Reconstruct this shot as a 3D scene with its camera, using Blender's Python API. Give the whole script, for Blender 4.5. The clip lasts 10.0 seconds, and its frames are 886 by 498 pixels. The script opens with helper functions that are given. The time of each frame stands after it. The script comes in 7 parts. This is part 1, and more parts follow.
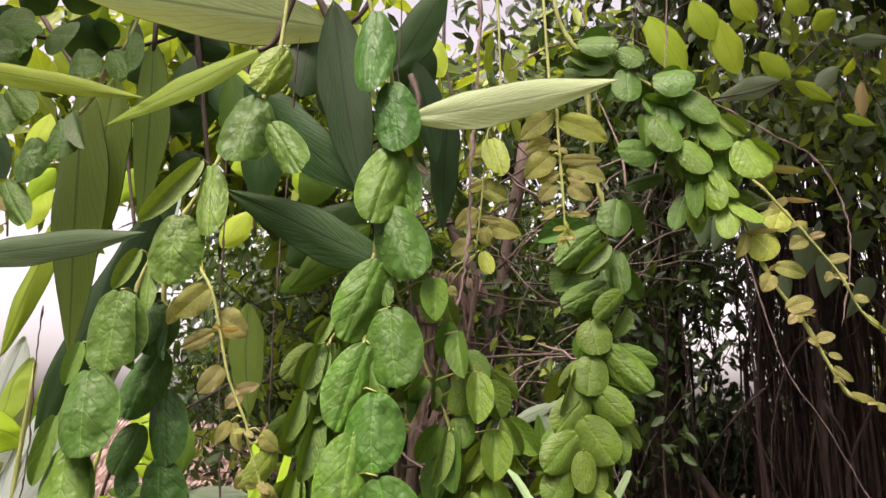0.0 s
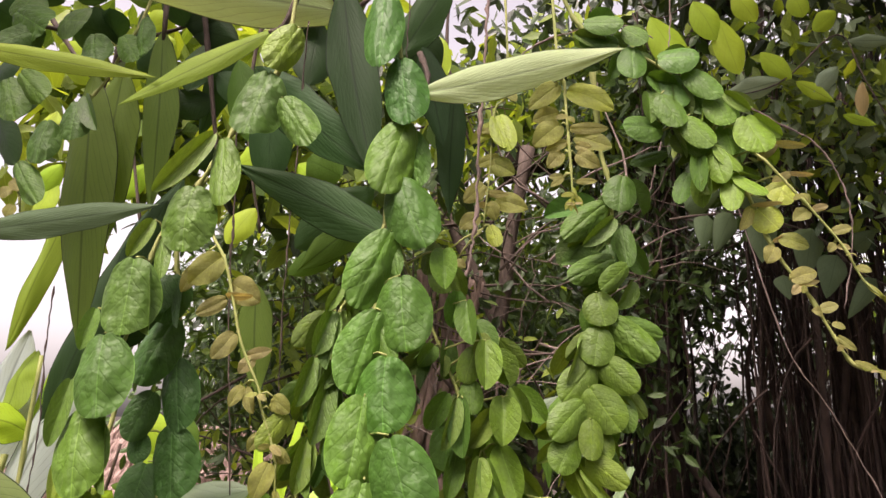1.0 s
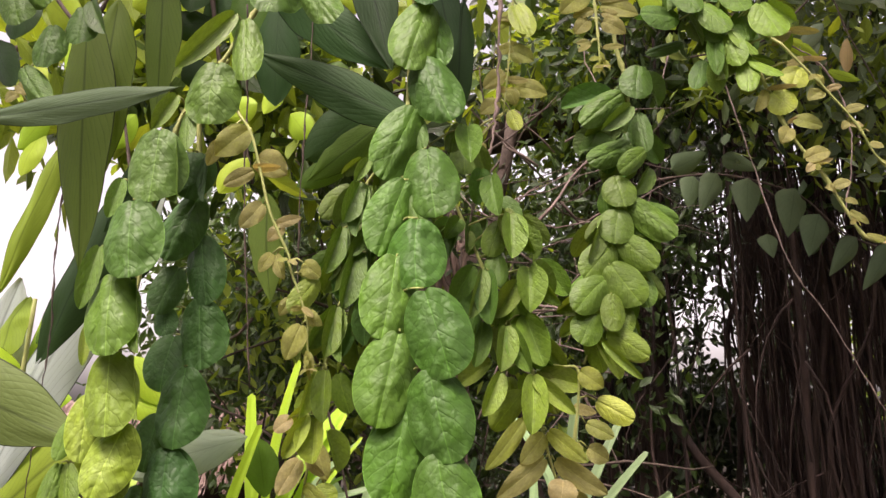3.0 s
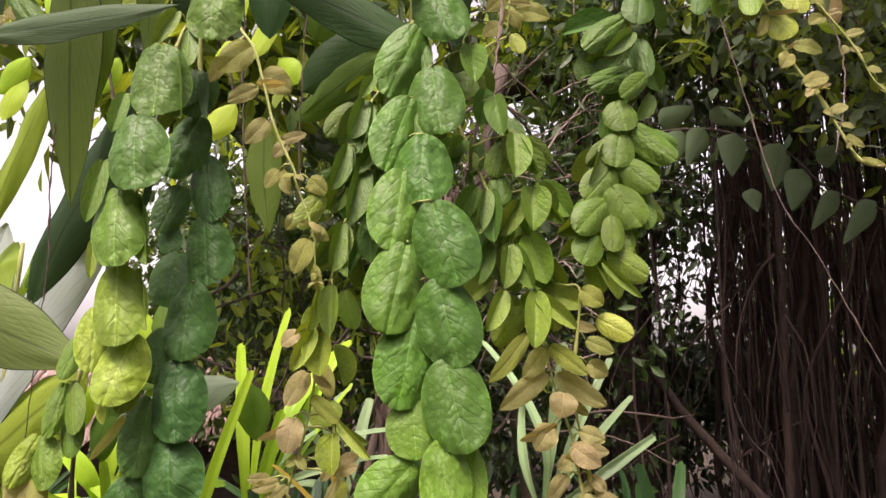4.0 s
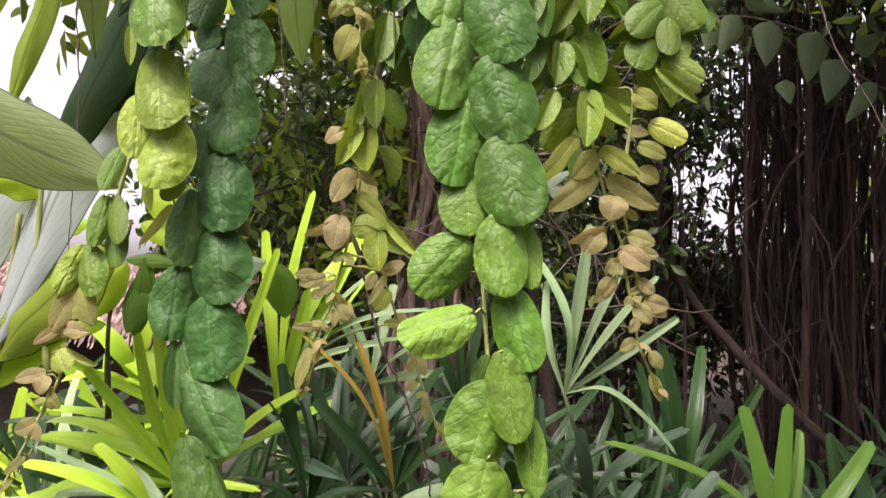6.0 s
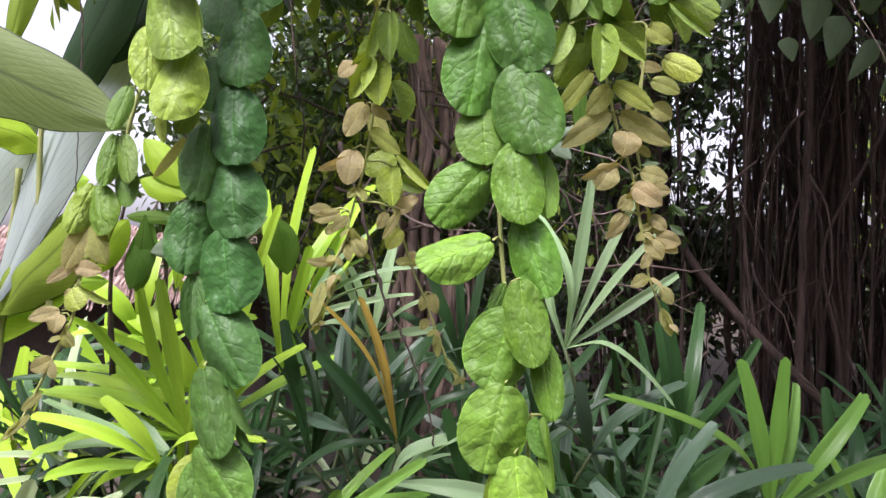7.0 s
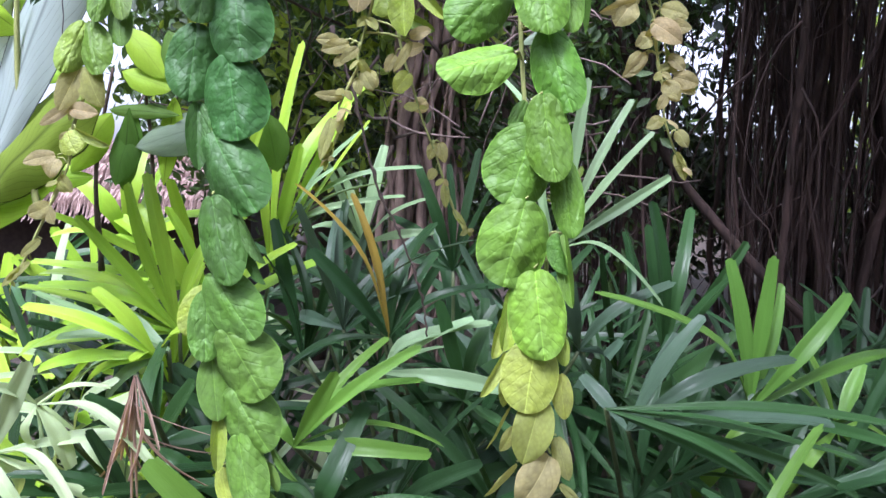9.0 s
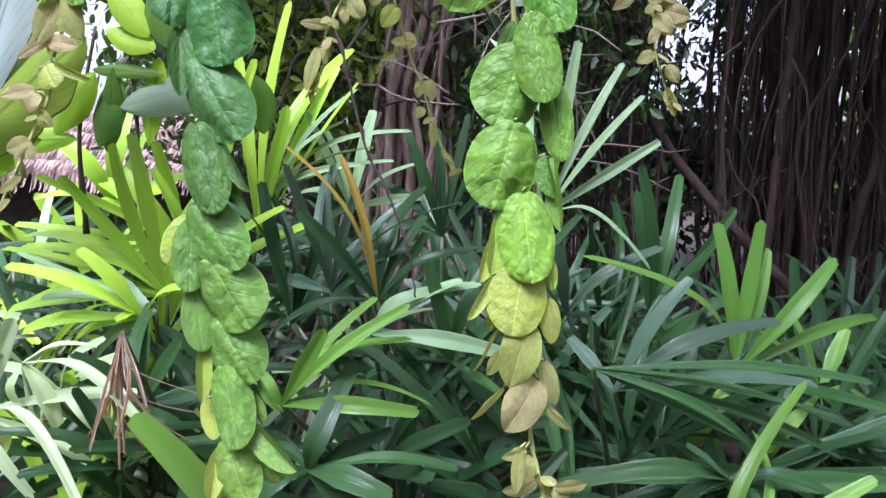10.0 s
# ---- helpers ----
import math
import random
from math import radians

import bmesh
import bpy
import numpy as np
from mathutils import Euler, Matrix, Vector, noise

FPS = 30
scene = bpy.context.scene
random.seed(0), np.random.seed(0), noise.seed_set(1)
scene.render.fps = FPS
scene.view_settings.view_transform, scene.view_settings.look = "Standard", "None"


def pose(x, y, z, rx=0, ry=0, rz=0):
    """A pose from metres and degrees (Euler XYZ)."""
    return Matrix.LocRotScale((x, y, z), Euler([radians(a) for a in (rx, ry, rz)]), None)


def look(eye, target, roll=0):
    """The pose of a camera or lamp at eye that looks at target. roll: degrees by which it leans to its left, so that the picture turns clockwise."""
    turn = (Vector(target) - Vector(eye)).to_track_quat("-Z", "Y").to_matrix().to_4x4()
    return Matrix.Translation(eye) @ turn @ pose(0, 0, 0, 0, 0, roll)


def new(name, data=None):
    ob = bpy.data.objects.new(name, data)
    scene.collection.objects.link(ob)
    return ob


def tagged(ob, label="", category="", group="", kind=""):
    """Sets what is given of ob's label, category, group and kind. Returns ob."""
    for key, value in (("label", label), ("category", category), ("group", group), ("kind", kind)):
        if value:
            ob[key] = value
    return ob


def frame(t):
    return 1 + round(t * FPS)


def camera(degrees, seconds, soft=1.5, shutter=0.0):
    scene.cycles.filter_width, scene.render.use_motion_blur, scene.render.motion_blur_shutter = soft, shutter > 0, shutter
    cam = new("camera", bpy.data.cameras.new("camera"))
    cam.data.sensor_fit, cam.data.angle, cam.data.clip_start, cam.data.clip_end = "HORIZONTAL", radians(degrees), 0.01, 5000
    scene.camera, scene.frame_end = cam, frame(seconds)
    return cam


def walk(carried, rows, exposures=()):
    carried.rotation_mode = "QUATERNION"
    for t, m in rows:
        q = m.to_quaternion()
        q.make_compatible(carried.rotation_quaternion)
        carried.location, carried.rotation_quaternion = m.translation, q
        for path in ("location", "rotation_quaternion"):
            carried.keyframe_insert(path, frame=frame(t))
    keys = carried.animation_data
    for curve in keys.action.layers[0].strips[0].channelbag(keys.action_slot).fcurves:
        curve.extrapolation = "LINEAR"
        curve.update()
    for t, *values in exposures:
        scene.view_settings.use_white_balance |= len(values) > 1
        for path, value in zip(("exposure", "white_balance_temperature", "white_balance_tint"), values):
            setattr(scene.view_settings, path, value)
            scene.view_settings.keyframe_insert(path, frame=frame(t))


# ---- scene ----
cam = camera(65.0, 10.0)
PATH = [
    (0, (0.0488, -0.004, 1.6192), (-0.0224, 1.5544, 1.9728), 0.3),
    (0.5, (0.0472, -0.012, 1.5992), (-0.0288, 1.544, 1.9664), 0.2),
    (1, (0.0416, -0.0064, 1.5824), (-0.0312, 1.5472, 1.956), 0.4),
    (1.5, (0.0312, -0.0104, 1.568), (-0.0336, 1.5432, 1.9472), 0.0),
    (2, (0.0264, -0.0096, 1.5408), (-0.0304, 1.5448, 1.9176), -0.0),
    (2.5, (0.0088, -0.0008, 1.5152), (-0.0304, 1.5592, 1.868), 0.2),
    (2.7, (0.004, 0.0072, 1.5008), (-0.0312, 1.568, 1.852), -0.0),
    (4, (-0.02, 0.0096, 1.4432), (-0.0064, 1.5896, 1.6992), -0.3),
    (4.5, (-0.036, 0.0152, 1.4208), (-0.024, 1.6, 1.6392), -0.0),
    (5, (-0.0384, 0.028, 1.3976), (-0.04, 1.6192, 1.564), -0.3),
    (5.5, (-0.0408, 0.0328, 1.3616), (-0.0568, 1.628, 1.4784), -0.2),
    (6, (-0.048, 0.036, 1.3424), (-0.0696, 1.6344, 1.4136), 0.1),
    (7.5, (-0.0688, 0.0344, 1.2984), (-0.0744, 1.6336, 1.2488), 0.1),
    (8, (-0.0728, 0.0408, 1.2752), (-0.0704, 1.6376, 1.1784), 0.3),
    (8.5, (-0.076, 0.0464, 1.2584), (-0.0576, 1.64, 1.1184), 0.3),
    (9, (-0.0864, 0.0432, 1.2416), (-0.0592, 1.6336, 1.0672), 0.6),
    (9.5, (-0.0864, 0.0432, 1.2184), (-0.0392, 1.6304, 1.02), 0.9),
    (10, (-0.0848, 0.044, 1.2056), (-0.032, 1.6272, 0.98), 0.9),
]
walk(cam, [(t, look(eye, target, roll)) for t, eye, target, roll in PATH], [(0, 0.36, 7150, 29), (5, 0.46, 7000, 32), (7.5, 0.56, 5780, 29), (10, 0.76, 5330, 28)])

# ---- light ----
world = bpy.data.worlds.new("sky")
scene.world = world
world.use_nodes = True
wn = world.node_tree.nodes
sky_node = wn.new("ShaderNodeTexSky")
sky_node.sky_type = "NISHITA"
sky_node.sun_disc = False
sky_node.sun_elevation = radians(58)
sky_node.sun_rotation = radians(205)
sky_node.air_density, sky_node.dust_density, sky_node.ozone_density = 1.0, 4.0, 1.0
wn["Background"].inputs["Strength"].default_value = 0.15
overcast = wn.new("ShaderNodeHueSaturation")
overcast.inputs["Saturation"].default_value = 0.25
overcast.inputs["Value"].default_value = 1.75
world.node_tree.links.new(sky_node.outputs["Color"], overcast.inputs["Color"])
world.node_tree.links.new(overcast.outputs["Color"], wn["Background"].inputs["Color"])
sun_data = bpy.data.lights.new("sun", "SUN")
sun_data.energy, sun_data.angle, sun_data.color = 4.2, radians(20), (1.0, 0.96, 0.88)
sun = new("sun", sun_data)
sun.matrix_world = look((0, 0, 9), (2.0, 4.2, 0))

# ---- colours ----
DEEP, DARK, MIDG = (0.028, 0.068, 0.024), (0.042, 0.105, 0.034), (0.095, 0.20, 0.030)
# The palest tint here is raised for light passing through the blade.
SAGE, LITPALE, UNDER = (0.22, 0.30, 0.20), (0.50, 0.64, 0.36), (0.135, 0.22, 0.045)
# First tint: leaf with light from behind put into the colour.
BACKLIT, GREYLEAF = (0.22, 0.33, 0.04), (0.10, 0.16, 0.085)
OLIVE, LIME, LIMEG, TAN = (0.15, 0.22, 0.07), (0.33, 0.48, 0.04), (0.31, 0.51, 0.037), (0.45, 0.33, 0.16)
# The heart leaves' shade and the banana leaves' sky sheen are in these tints.
SHADE, SKYSHEEN = (0.12, 0.18, 0.095), (0.38, 0.46, 0.43)
# Last tint here: palm blades paled by the sky sheen put into the colour.
FERN, SHADEP, SHEENP = (0.13, 0.27, 0.036), (0.022, 0.058, 0.018), (0.24, 0.37, 0.18)
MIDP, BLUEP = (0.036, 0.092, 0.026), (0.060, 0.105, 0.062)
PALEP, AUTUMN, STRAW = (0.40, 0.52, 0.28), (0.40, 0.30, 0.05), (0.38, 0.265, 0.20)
AGES = [(0, (0.057, 0.140, 0.027)), (0.5, (0.090, 0.186, 0.026)), (1, (0.145, 0.252, 0.031)), (1.6, (0.265, 0.37, 0.048)),
        (1.9, (0.33, 0.40, 0.07)), (2.2, (0.29, 0.325, 0.09)), (2.7, (0.345, 0.335, 0.135)), (3, (0.43, 0.37, 0.19))]


def age_colour(age):
    return [float(np.interp(age, [a for a, _ in AGES], [c[i] for _, c in AGES])) for i in range(3)]


# ---- materials ----
def nodes_of(name):
    m = bpy.data.materials.new(name)
    m.use_nodes = True
    nt = m.node_tree
    return m, nt, nt.nodes["Principled BSDF"], nt.nodes["Material Output"]


def node(nt, kind, **values):
    n = nt.nodes.new(kind)
    for k, v in values.items():
        n.inputs[k].default_value = v
    return n


def maths(nt, op, a, b=None):
    n = nt.nodes.new("ShaderNodeMath")
    n.operation = op
    for i, v in enumerate((a, b)):
        if v is None:
            continue
        if isinstance(v, (int, float)):
            n.inputs[i].default_value = v
        else:
            nt.links.new(v, n.inputs[i])
    return n.outputs[0]


def leaf_material(name, veins, slant, source, rough=0.42, glow=0.3, relief=0.5, fine=60.0, vein_tone=1.35, sheen=0.0, gloss=0.5):
    """Leaf surface: veins follow the leaf's own across and along coordinates; light comes through thin blades."""
    m, nt, bsdf, out = nodes_of(name)
    L = nt.links.new
    uv = nt.nodes.new("ShaderNodeUVMap")
    sep = nt.nodes.new("ShaderNodeSeparateXYZ")
    L(uv.outputs[0], sep.inputs[0])
    across = maths(nt, "ABSOLUTE", maths(nt, "SUBTRACT", sep.outputs[0], 0.5))
    info = nt.nodes.new("ShaderNodeObjectInfo")
    coord = nt.nodes.new("ShaderNodeTexCoord")
    geo = nt.nodes.new("ShaderNodeNewGeometry")
    # side veins
    waver = node(nt, "ShaderNodeTexNoise", Scale=3.5, Detail=2.0)
    drift = nt.nodes.new("ShaderNodeVectorMath")
    L(uv.outputs[0], drift.inputs[0])
    L(info.outputs["Random"], drift.inputs[1])
    L(drift.outputs[0], waver.inputs["Vector"])
    along = maths(nt, "ADD", sep.outputs[1], maths(nt, "MULTIPLY", waver.outputs[0], 0.16))
    bow = maths(nt, "MULTIPLY", maths(nt, "POWER", across, 0.8), slant * 0.9)
    phase = maths(nt, "MULTIPLY", maths(nt, "SUBTRACT", along, bow), veins * math.pi)
    if slant == 0:
        phase = maths(nt, "MULTIPLY", sep.outputs[0], veins * math.pi)
    crest = maths(nt, "ABSOLUTE", maths(nt, "SINE", phase))
    vein = maths(nt, "POWER", maths(nt, "SUBTRACT", 1.0, crest), 11.0)
    mid = maths(nt, "SUBTRACT", 1.0, maths(nt, "MINIMUM", maths(nt, "MULTIPLY", across, 40.0 if veins < 10 else 24.0), 1.0))
    rim = maths(nt, "MULTIPLY", maths(nt, "GREATER_THAN", across, 0.484), 1.6)
    lines = maths(nt, "MAXIMUM", maths(nt, "MAXIMUM", maths(nt, "MULTIPLY", vein, 0.75), mid), rim)
    grain = node(nt, "ShaderNodeTexNoise", Scale=fine, Detail=4.0)
    L(uv.outputs[0] if fine < 40 else coord.outputs["Object"], grain.inputs["Vector"])
    patch = node(nt, "ShaderNodeTexNoise", Scale=2.2, Detail=2.0)
    shift = nt.nodes.new("ShaderNodeVectorMath")
    L(uv.outputs[0], shift.inputs[0])
    L(info.outputs["Random"], shift.inputs[1])
    L(shift.outputs[0], patch.inputs["Vector"])
    # colour
    if source == "object":
        base = info.outputs["Color"]
        rand = info.outputs["Random"]
    else:
        ramp = nt.nodes.new("ShaderNodeValToRGB")
        ramp.color_ramp.elements[0].color = (*source[0], 1)
        ramp.color_ramp.elements[1].color = (*source[1], 1)
        L(geo.outputs["Random Per Island"], ramp.inputs[0])
        base, rand = ramp.outputs[0], geo.outputs["Random Per Island"]
    hsv = nt.nodes.new("ShaderNodeHueSaturation")
    L(base, hsv.inputs["Color"])
    L(maths(nt, "ADD", maths(nt, "MULTIPLY", rand, 0.014), 0.493), hsv.inputs["Hue"])
    v1 = maths(nt, "ADD", maths(nt, "MULTIPLY", patch.outputs[0], 0.32), 0.84)
    v2 = maths(nt, "ADD", maths(nt, "MULTIPLY", grain.outputs[0], 0.16), 0.92)
    v3 = maths(nt, "ADD", maths(nt, "MULTIPLY", lines, vein_tone - 1.0), 1.0)
    L(maths(nt, "MULTIPLY", maths(nt, "MULTIPLY", v1, v2), v3), hsv.inputs["Value"])
    L(hsv.outputs[0], bsdf.inputs["Base Color"])
    bsdf.inputs["Roughness"].default_value = rough
    bsdf.inputs["Specular IOR Level"].default_value = gloss
    bsdf.inputs["Sheen Weight"].default_value = sheen
    bsdf.inputs["Sheen Roughness"].default_value = 0.5
    blister = node(nt, "ShaderNodeTexNoise", Scale=6.5, Detail=2.0)
    L(shift.outputs[0], blister.inputs["Vector"])
    net = nt.nodes.new("ShaderNodeTexVoronoi")
    net.feature = "DISTANCE_TO_EDGE"
    net.inputs["Scale"].default_value = 10.0
    warp = nt.nodes.new("ShaderNodeVectorMath")
    warp.operation = "MULTIPLY_ADD"
    warp.inputs[1].default_value = (0.3, 0.3, 0.0)
    swirl = node(nt, "ShaderNodeTexNoise", Scale=4.0, Detail=2.0)
    L(shift.outputs[0], swirl.inputs["Vector"])
    L(swirl.outputs["Color"], warp.inputs[0])
    L(shift.outputs[0], warp.inputs[2])
    L(warp.outputs[0], net.inputs["Vector"])
    mesh_lines = maths(nt, "POWER", maths(nt, "MINIMUM", maths(nt, "MULTIPLY", net.outputs[0], 3.0), 1.0), 0.6)
    groove = maths(nt, "ADD", maths(nt, "SUBTRACT", 1.0, maths(nt, "MAXIMUM", vein, mid)), maths(nt, "MULTIPLY", mesh_lines, 0.5 if slant else 0.0))
    quilt = maths(nt, "MULTIPLY", maths(nt, "POWER", crest, 0.55), maths(nt, "ADD", maths(nt, "MULTIPLY", blister.outputs[0], 0.9), 0.15))
    height = maths(nt, "ADD", maths(nt, "ADD", maths(nt, "ADD", maths(nt, "MULTIPLY", groove, 0.6), maths(nt, "MULTIPLY", quilt, 0.5 if slant else 0.0)), maths(nt, "MULTIPLY", blister.outputs[0], 0.9)),
                   maths(nt, "MULTIPLY", grain.outputs[0], 0.35))
    bump = node(nt, "ShaderNodeBump", Strength=relief, Distance=0.003)
    L(height, bump.inputs["Height"])
    L(bump.outputs[0], bsdf.inputs["Normal"])
    trans = nt.nodes.new("ShaderNodeBsdfTranslucent")
    warm = nt.nodes.new("ShaderNodeMixRGB")
    warm.blend_type = "MULTIPLY"
    warm.inputs[0].default_value = 1.0
    warm.inputs[2].default_value = (1.5, 1.35, 0.5, 1)
    L(hsv.outputs[0], warm.inputs[1])
    L(warm.outputs[0], trans.inputs["Color"])
    mix = nt.nodes.new("ShaderNodeMixShader")
    mix.inputs[0].default_value = glow
    L(bsdf.outputs[0], mix.inputs[1])
    L(trans.outputs[0], mix.inputs[2])
    L(mix.outputs[0], out.inputs["Surface"])
    return m


def vine_material(name, veins, rough, gloss, glow, cells, dents, vein_depth, vein_tone, rim_tone, warmth=(1.5, 1.35, 0.5)):
    """Downy vine leaf: thin pale midrib, curved side veins in shallow grooves, fine quilting between them, a pale rim."""
    m, nt, bsdf, out = nodes_of(name)
    L = nt.links.new
    flat = nt.nodes.new("ShaderNodeUVMap")
    flat.uv_map = "UVMap"
    edge = nt.nodes.new("ShaderNodeUVMap")
    edge.uv_map = "Edge"
    sep = nt.nodes.new("ShaderNodeSeparateXYZ")
    L(flat.outputs[0], sep.inputs[0])
    side = nt.nodes.new("ShaderNodeSeparateXYZ")
    L(edge.outputs[0], side.inputs[0])
    info = nt.nodes.new("ShaderNodeObjectInfo")
    spread = maths(nt, "MULTIPLY", info.outputs["Random"], 37.0)
    place = nt.nodes.new("ShaderNodeVectorMath")
    L(flat.outputs[0], place.inputs[0])
    L(spread, place.inputs[1])
    across = maths(nt, "ABSOLUTE", maths(nt, "SUBTRACT", sep.outputs[0], 0.5))
    waver = node(nt, "ShaderNodeTexNoise", Scale=4.5, Detail=2.0)
    L(place.outputs[0], waver.inputs["Vector"])
    along = maths(nt, "ADD", sep.outputs[1], maths(nt, "MULTIPLY", waver.outputs[0], 0.13))
    bow = maths(nt, "MULTIPLY", maths(nt, "POWER", across, 1.15), 0.95)
    phase = maths(nt, "MULTIPLY", maths(nt, "SUBTRACT", along, bow), veins * math.pi)
    crest = maths(nt, "ABSOLUTE", maths(nt, "SINE", phase))
    groove = maths(nt, "POWER", maths(nt, "SUBTRACT", 1.0, crest), 4.0)
    line = maths(nt, "POWER", maths(nt, "SUBTRACT", 1.0, crest), 16.0)
    mid = maths(nt, "SUBTRACT", 1.0, maths(nt, "MINIMUM", maths(nt, "MULTIPLY", across, 62.0), 1.0))
    valley = maths(nt, "POWER", maths(nt, "SUBTRACT", 1.0, maths(nt, "MINIMUM", maths(nt, "MULTIPLY", across, 11.0), 1.0)), 2.0)
    rim = maths(nt, "GREATER_THAN", side.outputs[0], 0.965)
    # quilting, stretched along the leaf's width so that the cells come out even
    even = nt.nodes.new("ShaderNodeVectorMath")
    even.operation = "MULTIPLY"
    even.inputs[1].default_value = (0.78, 1.0, 1.0)
    L(place.outputs[0], even.inputs[0])
    warp = nt.nodes.new("ShaderNodeVectorMath")
    warp.operation = "MULTIPLY_ADD"
    warp.inputs[1].default_value = (0.10, 0.10, 0.0)
    swirl = node(nt, "ShaderNodeTexNoise", Scale=7.0, Detail=2.0)
    L(even.outputs[0], swirl.inputs["Vector"])
    L(swirl.outputs["Color"], warp.inputs[0])
    L(even.outputs[0], warp.inputs[2])
    quilt = nt.nodes.new("ShaderNodeTexVoronoi")
    quilt.inputs["Scale"].default_value = 13.0
    L(warp.outputs[0], quilt.inputs["Vector"])
    small = nt.nodes.new("ShaderNodeTexVoronoi")
    small.inputs["Scale"].default_value = 30.0
    L(warp.outputs[0], small.inputs["Vector"])
    patch = node(nt, "ShaderNodeTexNoise", Scale=3.0, Detail=3.0)
    L(place.outputs[0], patch.inputs["Vector"])
    dent = node(nt, "ShaderNodeTexNoise", Scale=6.0, Detail=2.0)
    L(even.outputs[0], dent.inputs["Vector"])
    # colour
    hsv = nt.nodes.new("ShaderNodeHueSaturation")
    L(info.outputs["Color"], hsv.inputs["Color"])
    L(maths(nt, "ADD", maths(nt, "MULTIPLY", info.outputs["Random"], 0.016), 0.492), hsv.inputs["Hue"])
    L(maths(nt, "ADD", maths(nt, "MULTIPLY", patch.outputs[0], 0.25), 0.86), hsv.inputs["Saturation"])
    v1 = maths(nt, "ADD", maths(nt, "MULTIPLY", patch.outputs[0], 0.36), 0.82)
    v2 = maths(nt, "SUBTRACT", 1.10, maths(nt, "MULTIPLY", quilt.outputs["Distance"], 0.30))
    v3 = maths(nt, "ADD", maths(nt, "MULTIPLY", line, vein_tone - 1.0), 1.0)
    v4 = maths(nt, "ADD", maths(nt, "MULTIPLY", mid, 0.55), 1.0)
    v5 = maths(nt, "ADD", maths(nt, "MULTIPLY", rim, rim_tone - 1.0), 1.0)
    value = v1
    for v in (v2, v3, v4, v5):
        value = maths(nt, "MULTIPLY", value, v)
    L(value, hsv.inputs["Value"])
    L(hsv.outputs[0], bsdf.inputs["Base Color"])
    L(maths(nt, "ADD", maths(nt, "MULTIPLY", patch.outputs[0], 0.16), rough - 0.08), bsdf.inputs["Roughness"])
    bsdf.inputs["Specular IOR Level"].default_value = gloss
    # relief in millimetres
    height = maths(nt, "MULTIPLY", quilt.outputs["Distance"], -cells)
    height = maths(nt, "SUBTRACT", height, maths(nt, "MULTIPLY", small.outputs["Distance"], 0.22 * cells))
    height = maths(nt, "SUBTRACT", height, maths(nt, "MULTIPLY", groove, vein_depth))
    height = maths(nt, "SUBTRACT", height, maths(nt, "MULTIPLY", valley, vein_depth * 1.6))
    height = maths(nt, "ADD", height, maths(nt, "MULTIPLY", dent.outputs[0], dents))
    bump = node(nt, "ShaderNodeBump", Strength=1.0, Distance=0.001)
    L(height, bump.inputs["Height"])
    L(bump.outputs[0], bsdf.inputs["Normal"])
    trans = nt.nodes.new("ShaderNodeBsdfTranslucent")
    warm = nt.nodes.new("ShaderNodeMixRGB")
    warm.blend_type = "MULTIPLY"
    warm.inputs[0].default_value = 1.0
    warm.inputs[2].default_value = (*warmth, 1)
    L(hsv.outputs[0], warm.inputs[1])
    L(warm.outputs[0], trans.inputs["Color"])
    mix = nt.nodes.new("ShaderNodeMixShader")
    mix.inputs[0].default_value = glow
    L(bsdf.outputs[0], mix.inputs[1])
    L(trans.outputs[0], mix.inputs[2])
    L(mix.outputs[0], out.inputs["Surface"])
    return m


def rough_material(name, low, high, scale, rough=0.85, relief=0.6, stretch=(1, 1, 1), distance=0.01):
    m, nt, bsdf, out = nodes_of(name)
    L = nt.links.new
    coord = nt.nodes.new("ShaderNodeTexCoord")
    mapping = nt.nodes.new("ShaderNodeMapping")
    mapping.inputs["Scale"].default_value = stretch
    L(coord.outputs["Object"], mapping.inputs[0])
    big = node(nt, "ShaderNodeTexNoise", Scale=scale, Detail=6.0)
    small = node(nt, "ShaderNodeTexNoise", Scale=scale * 7, Detail=5.0)
    L(mapping.outputs[0], big.inputs["Vector"])
    L(mapping.outputs[0], small.inputs["Vector"])
    total = maths(nt, "ADD", maths(nt, "MULTIPLY", big.outputs[0], 0.6), maths(nt, "MULTIPLY", small.outputs[0], 0.4))
    ramp = nt.nodes.new("ShaderNodeValToRGB")
    ramp.color_ramp.elements[0].position, ramp.color_ramp.elements[1].position = 0.33, 0.68
    ramp.color_ramp.elements[0].color = (*low, 1)
    ramp.color_ramp.elements[1].color = (*high, 1)
    L(total, ramp.inputs[0])
    L(ramp.outputs[0], bsdf.inputs["Base Color"])
    bsdf.inputs["Roughness"].default_value = rough
    bump = node(nt, "ShaderNodeBump", Strength=relief, Distance=distance)
    L(total, bump.inputs["Height"])
    L(bump.outputs[0], bsdf.inputs["Normal"])
    return m


M_LEAF = vine_material("vine_leaf", 5.5, 0.50, 0.26, 0.15, 0.70, 1.5, 0.30, 0.76, 1.4)
M_FOLD = vine_material("folded_vine_leaf", 6.0, 0.50, 0.34, 0.22, 0.40, 0.8, 0.22, 0.82, 1.35)
M_YOUNG = vine_material("young_leaf", 6.0, 0.68, 0.22, 0.48, 0.16, 0.5, 0.22, 0.88, 1.2, (1.4, 1.2, 0.55))
M_LONG = leaf_material("long_leaf", 12.0, 1.1, "object", rough=0.52, relief=0.22, fine=14.0, vein_tone=0.5, glow=0.36, gloss=0.16)
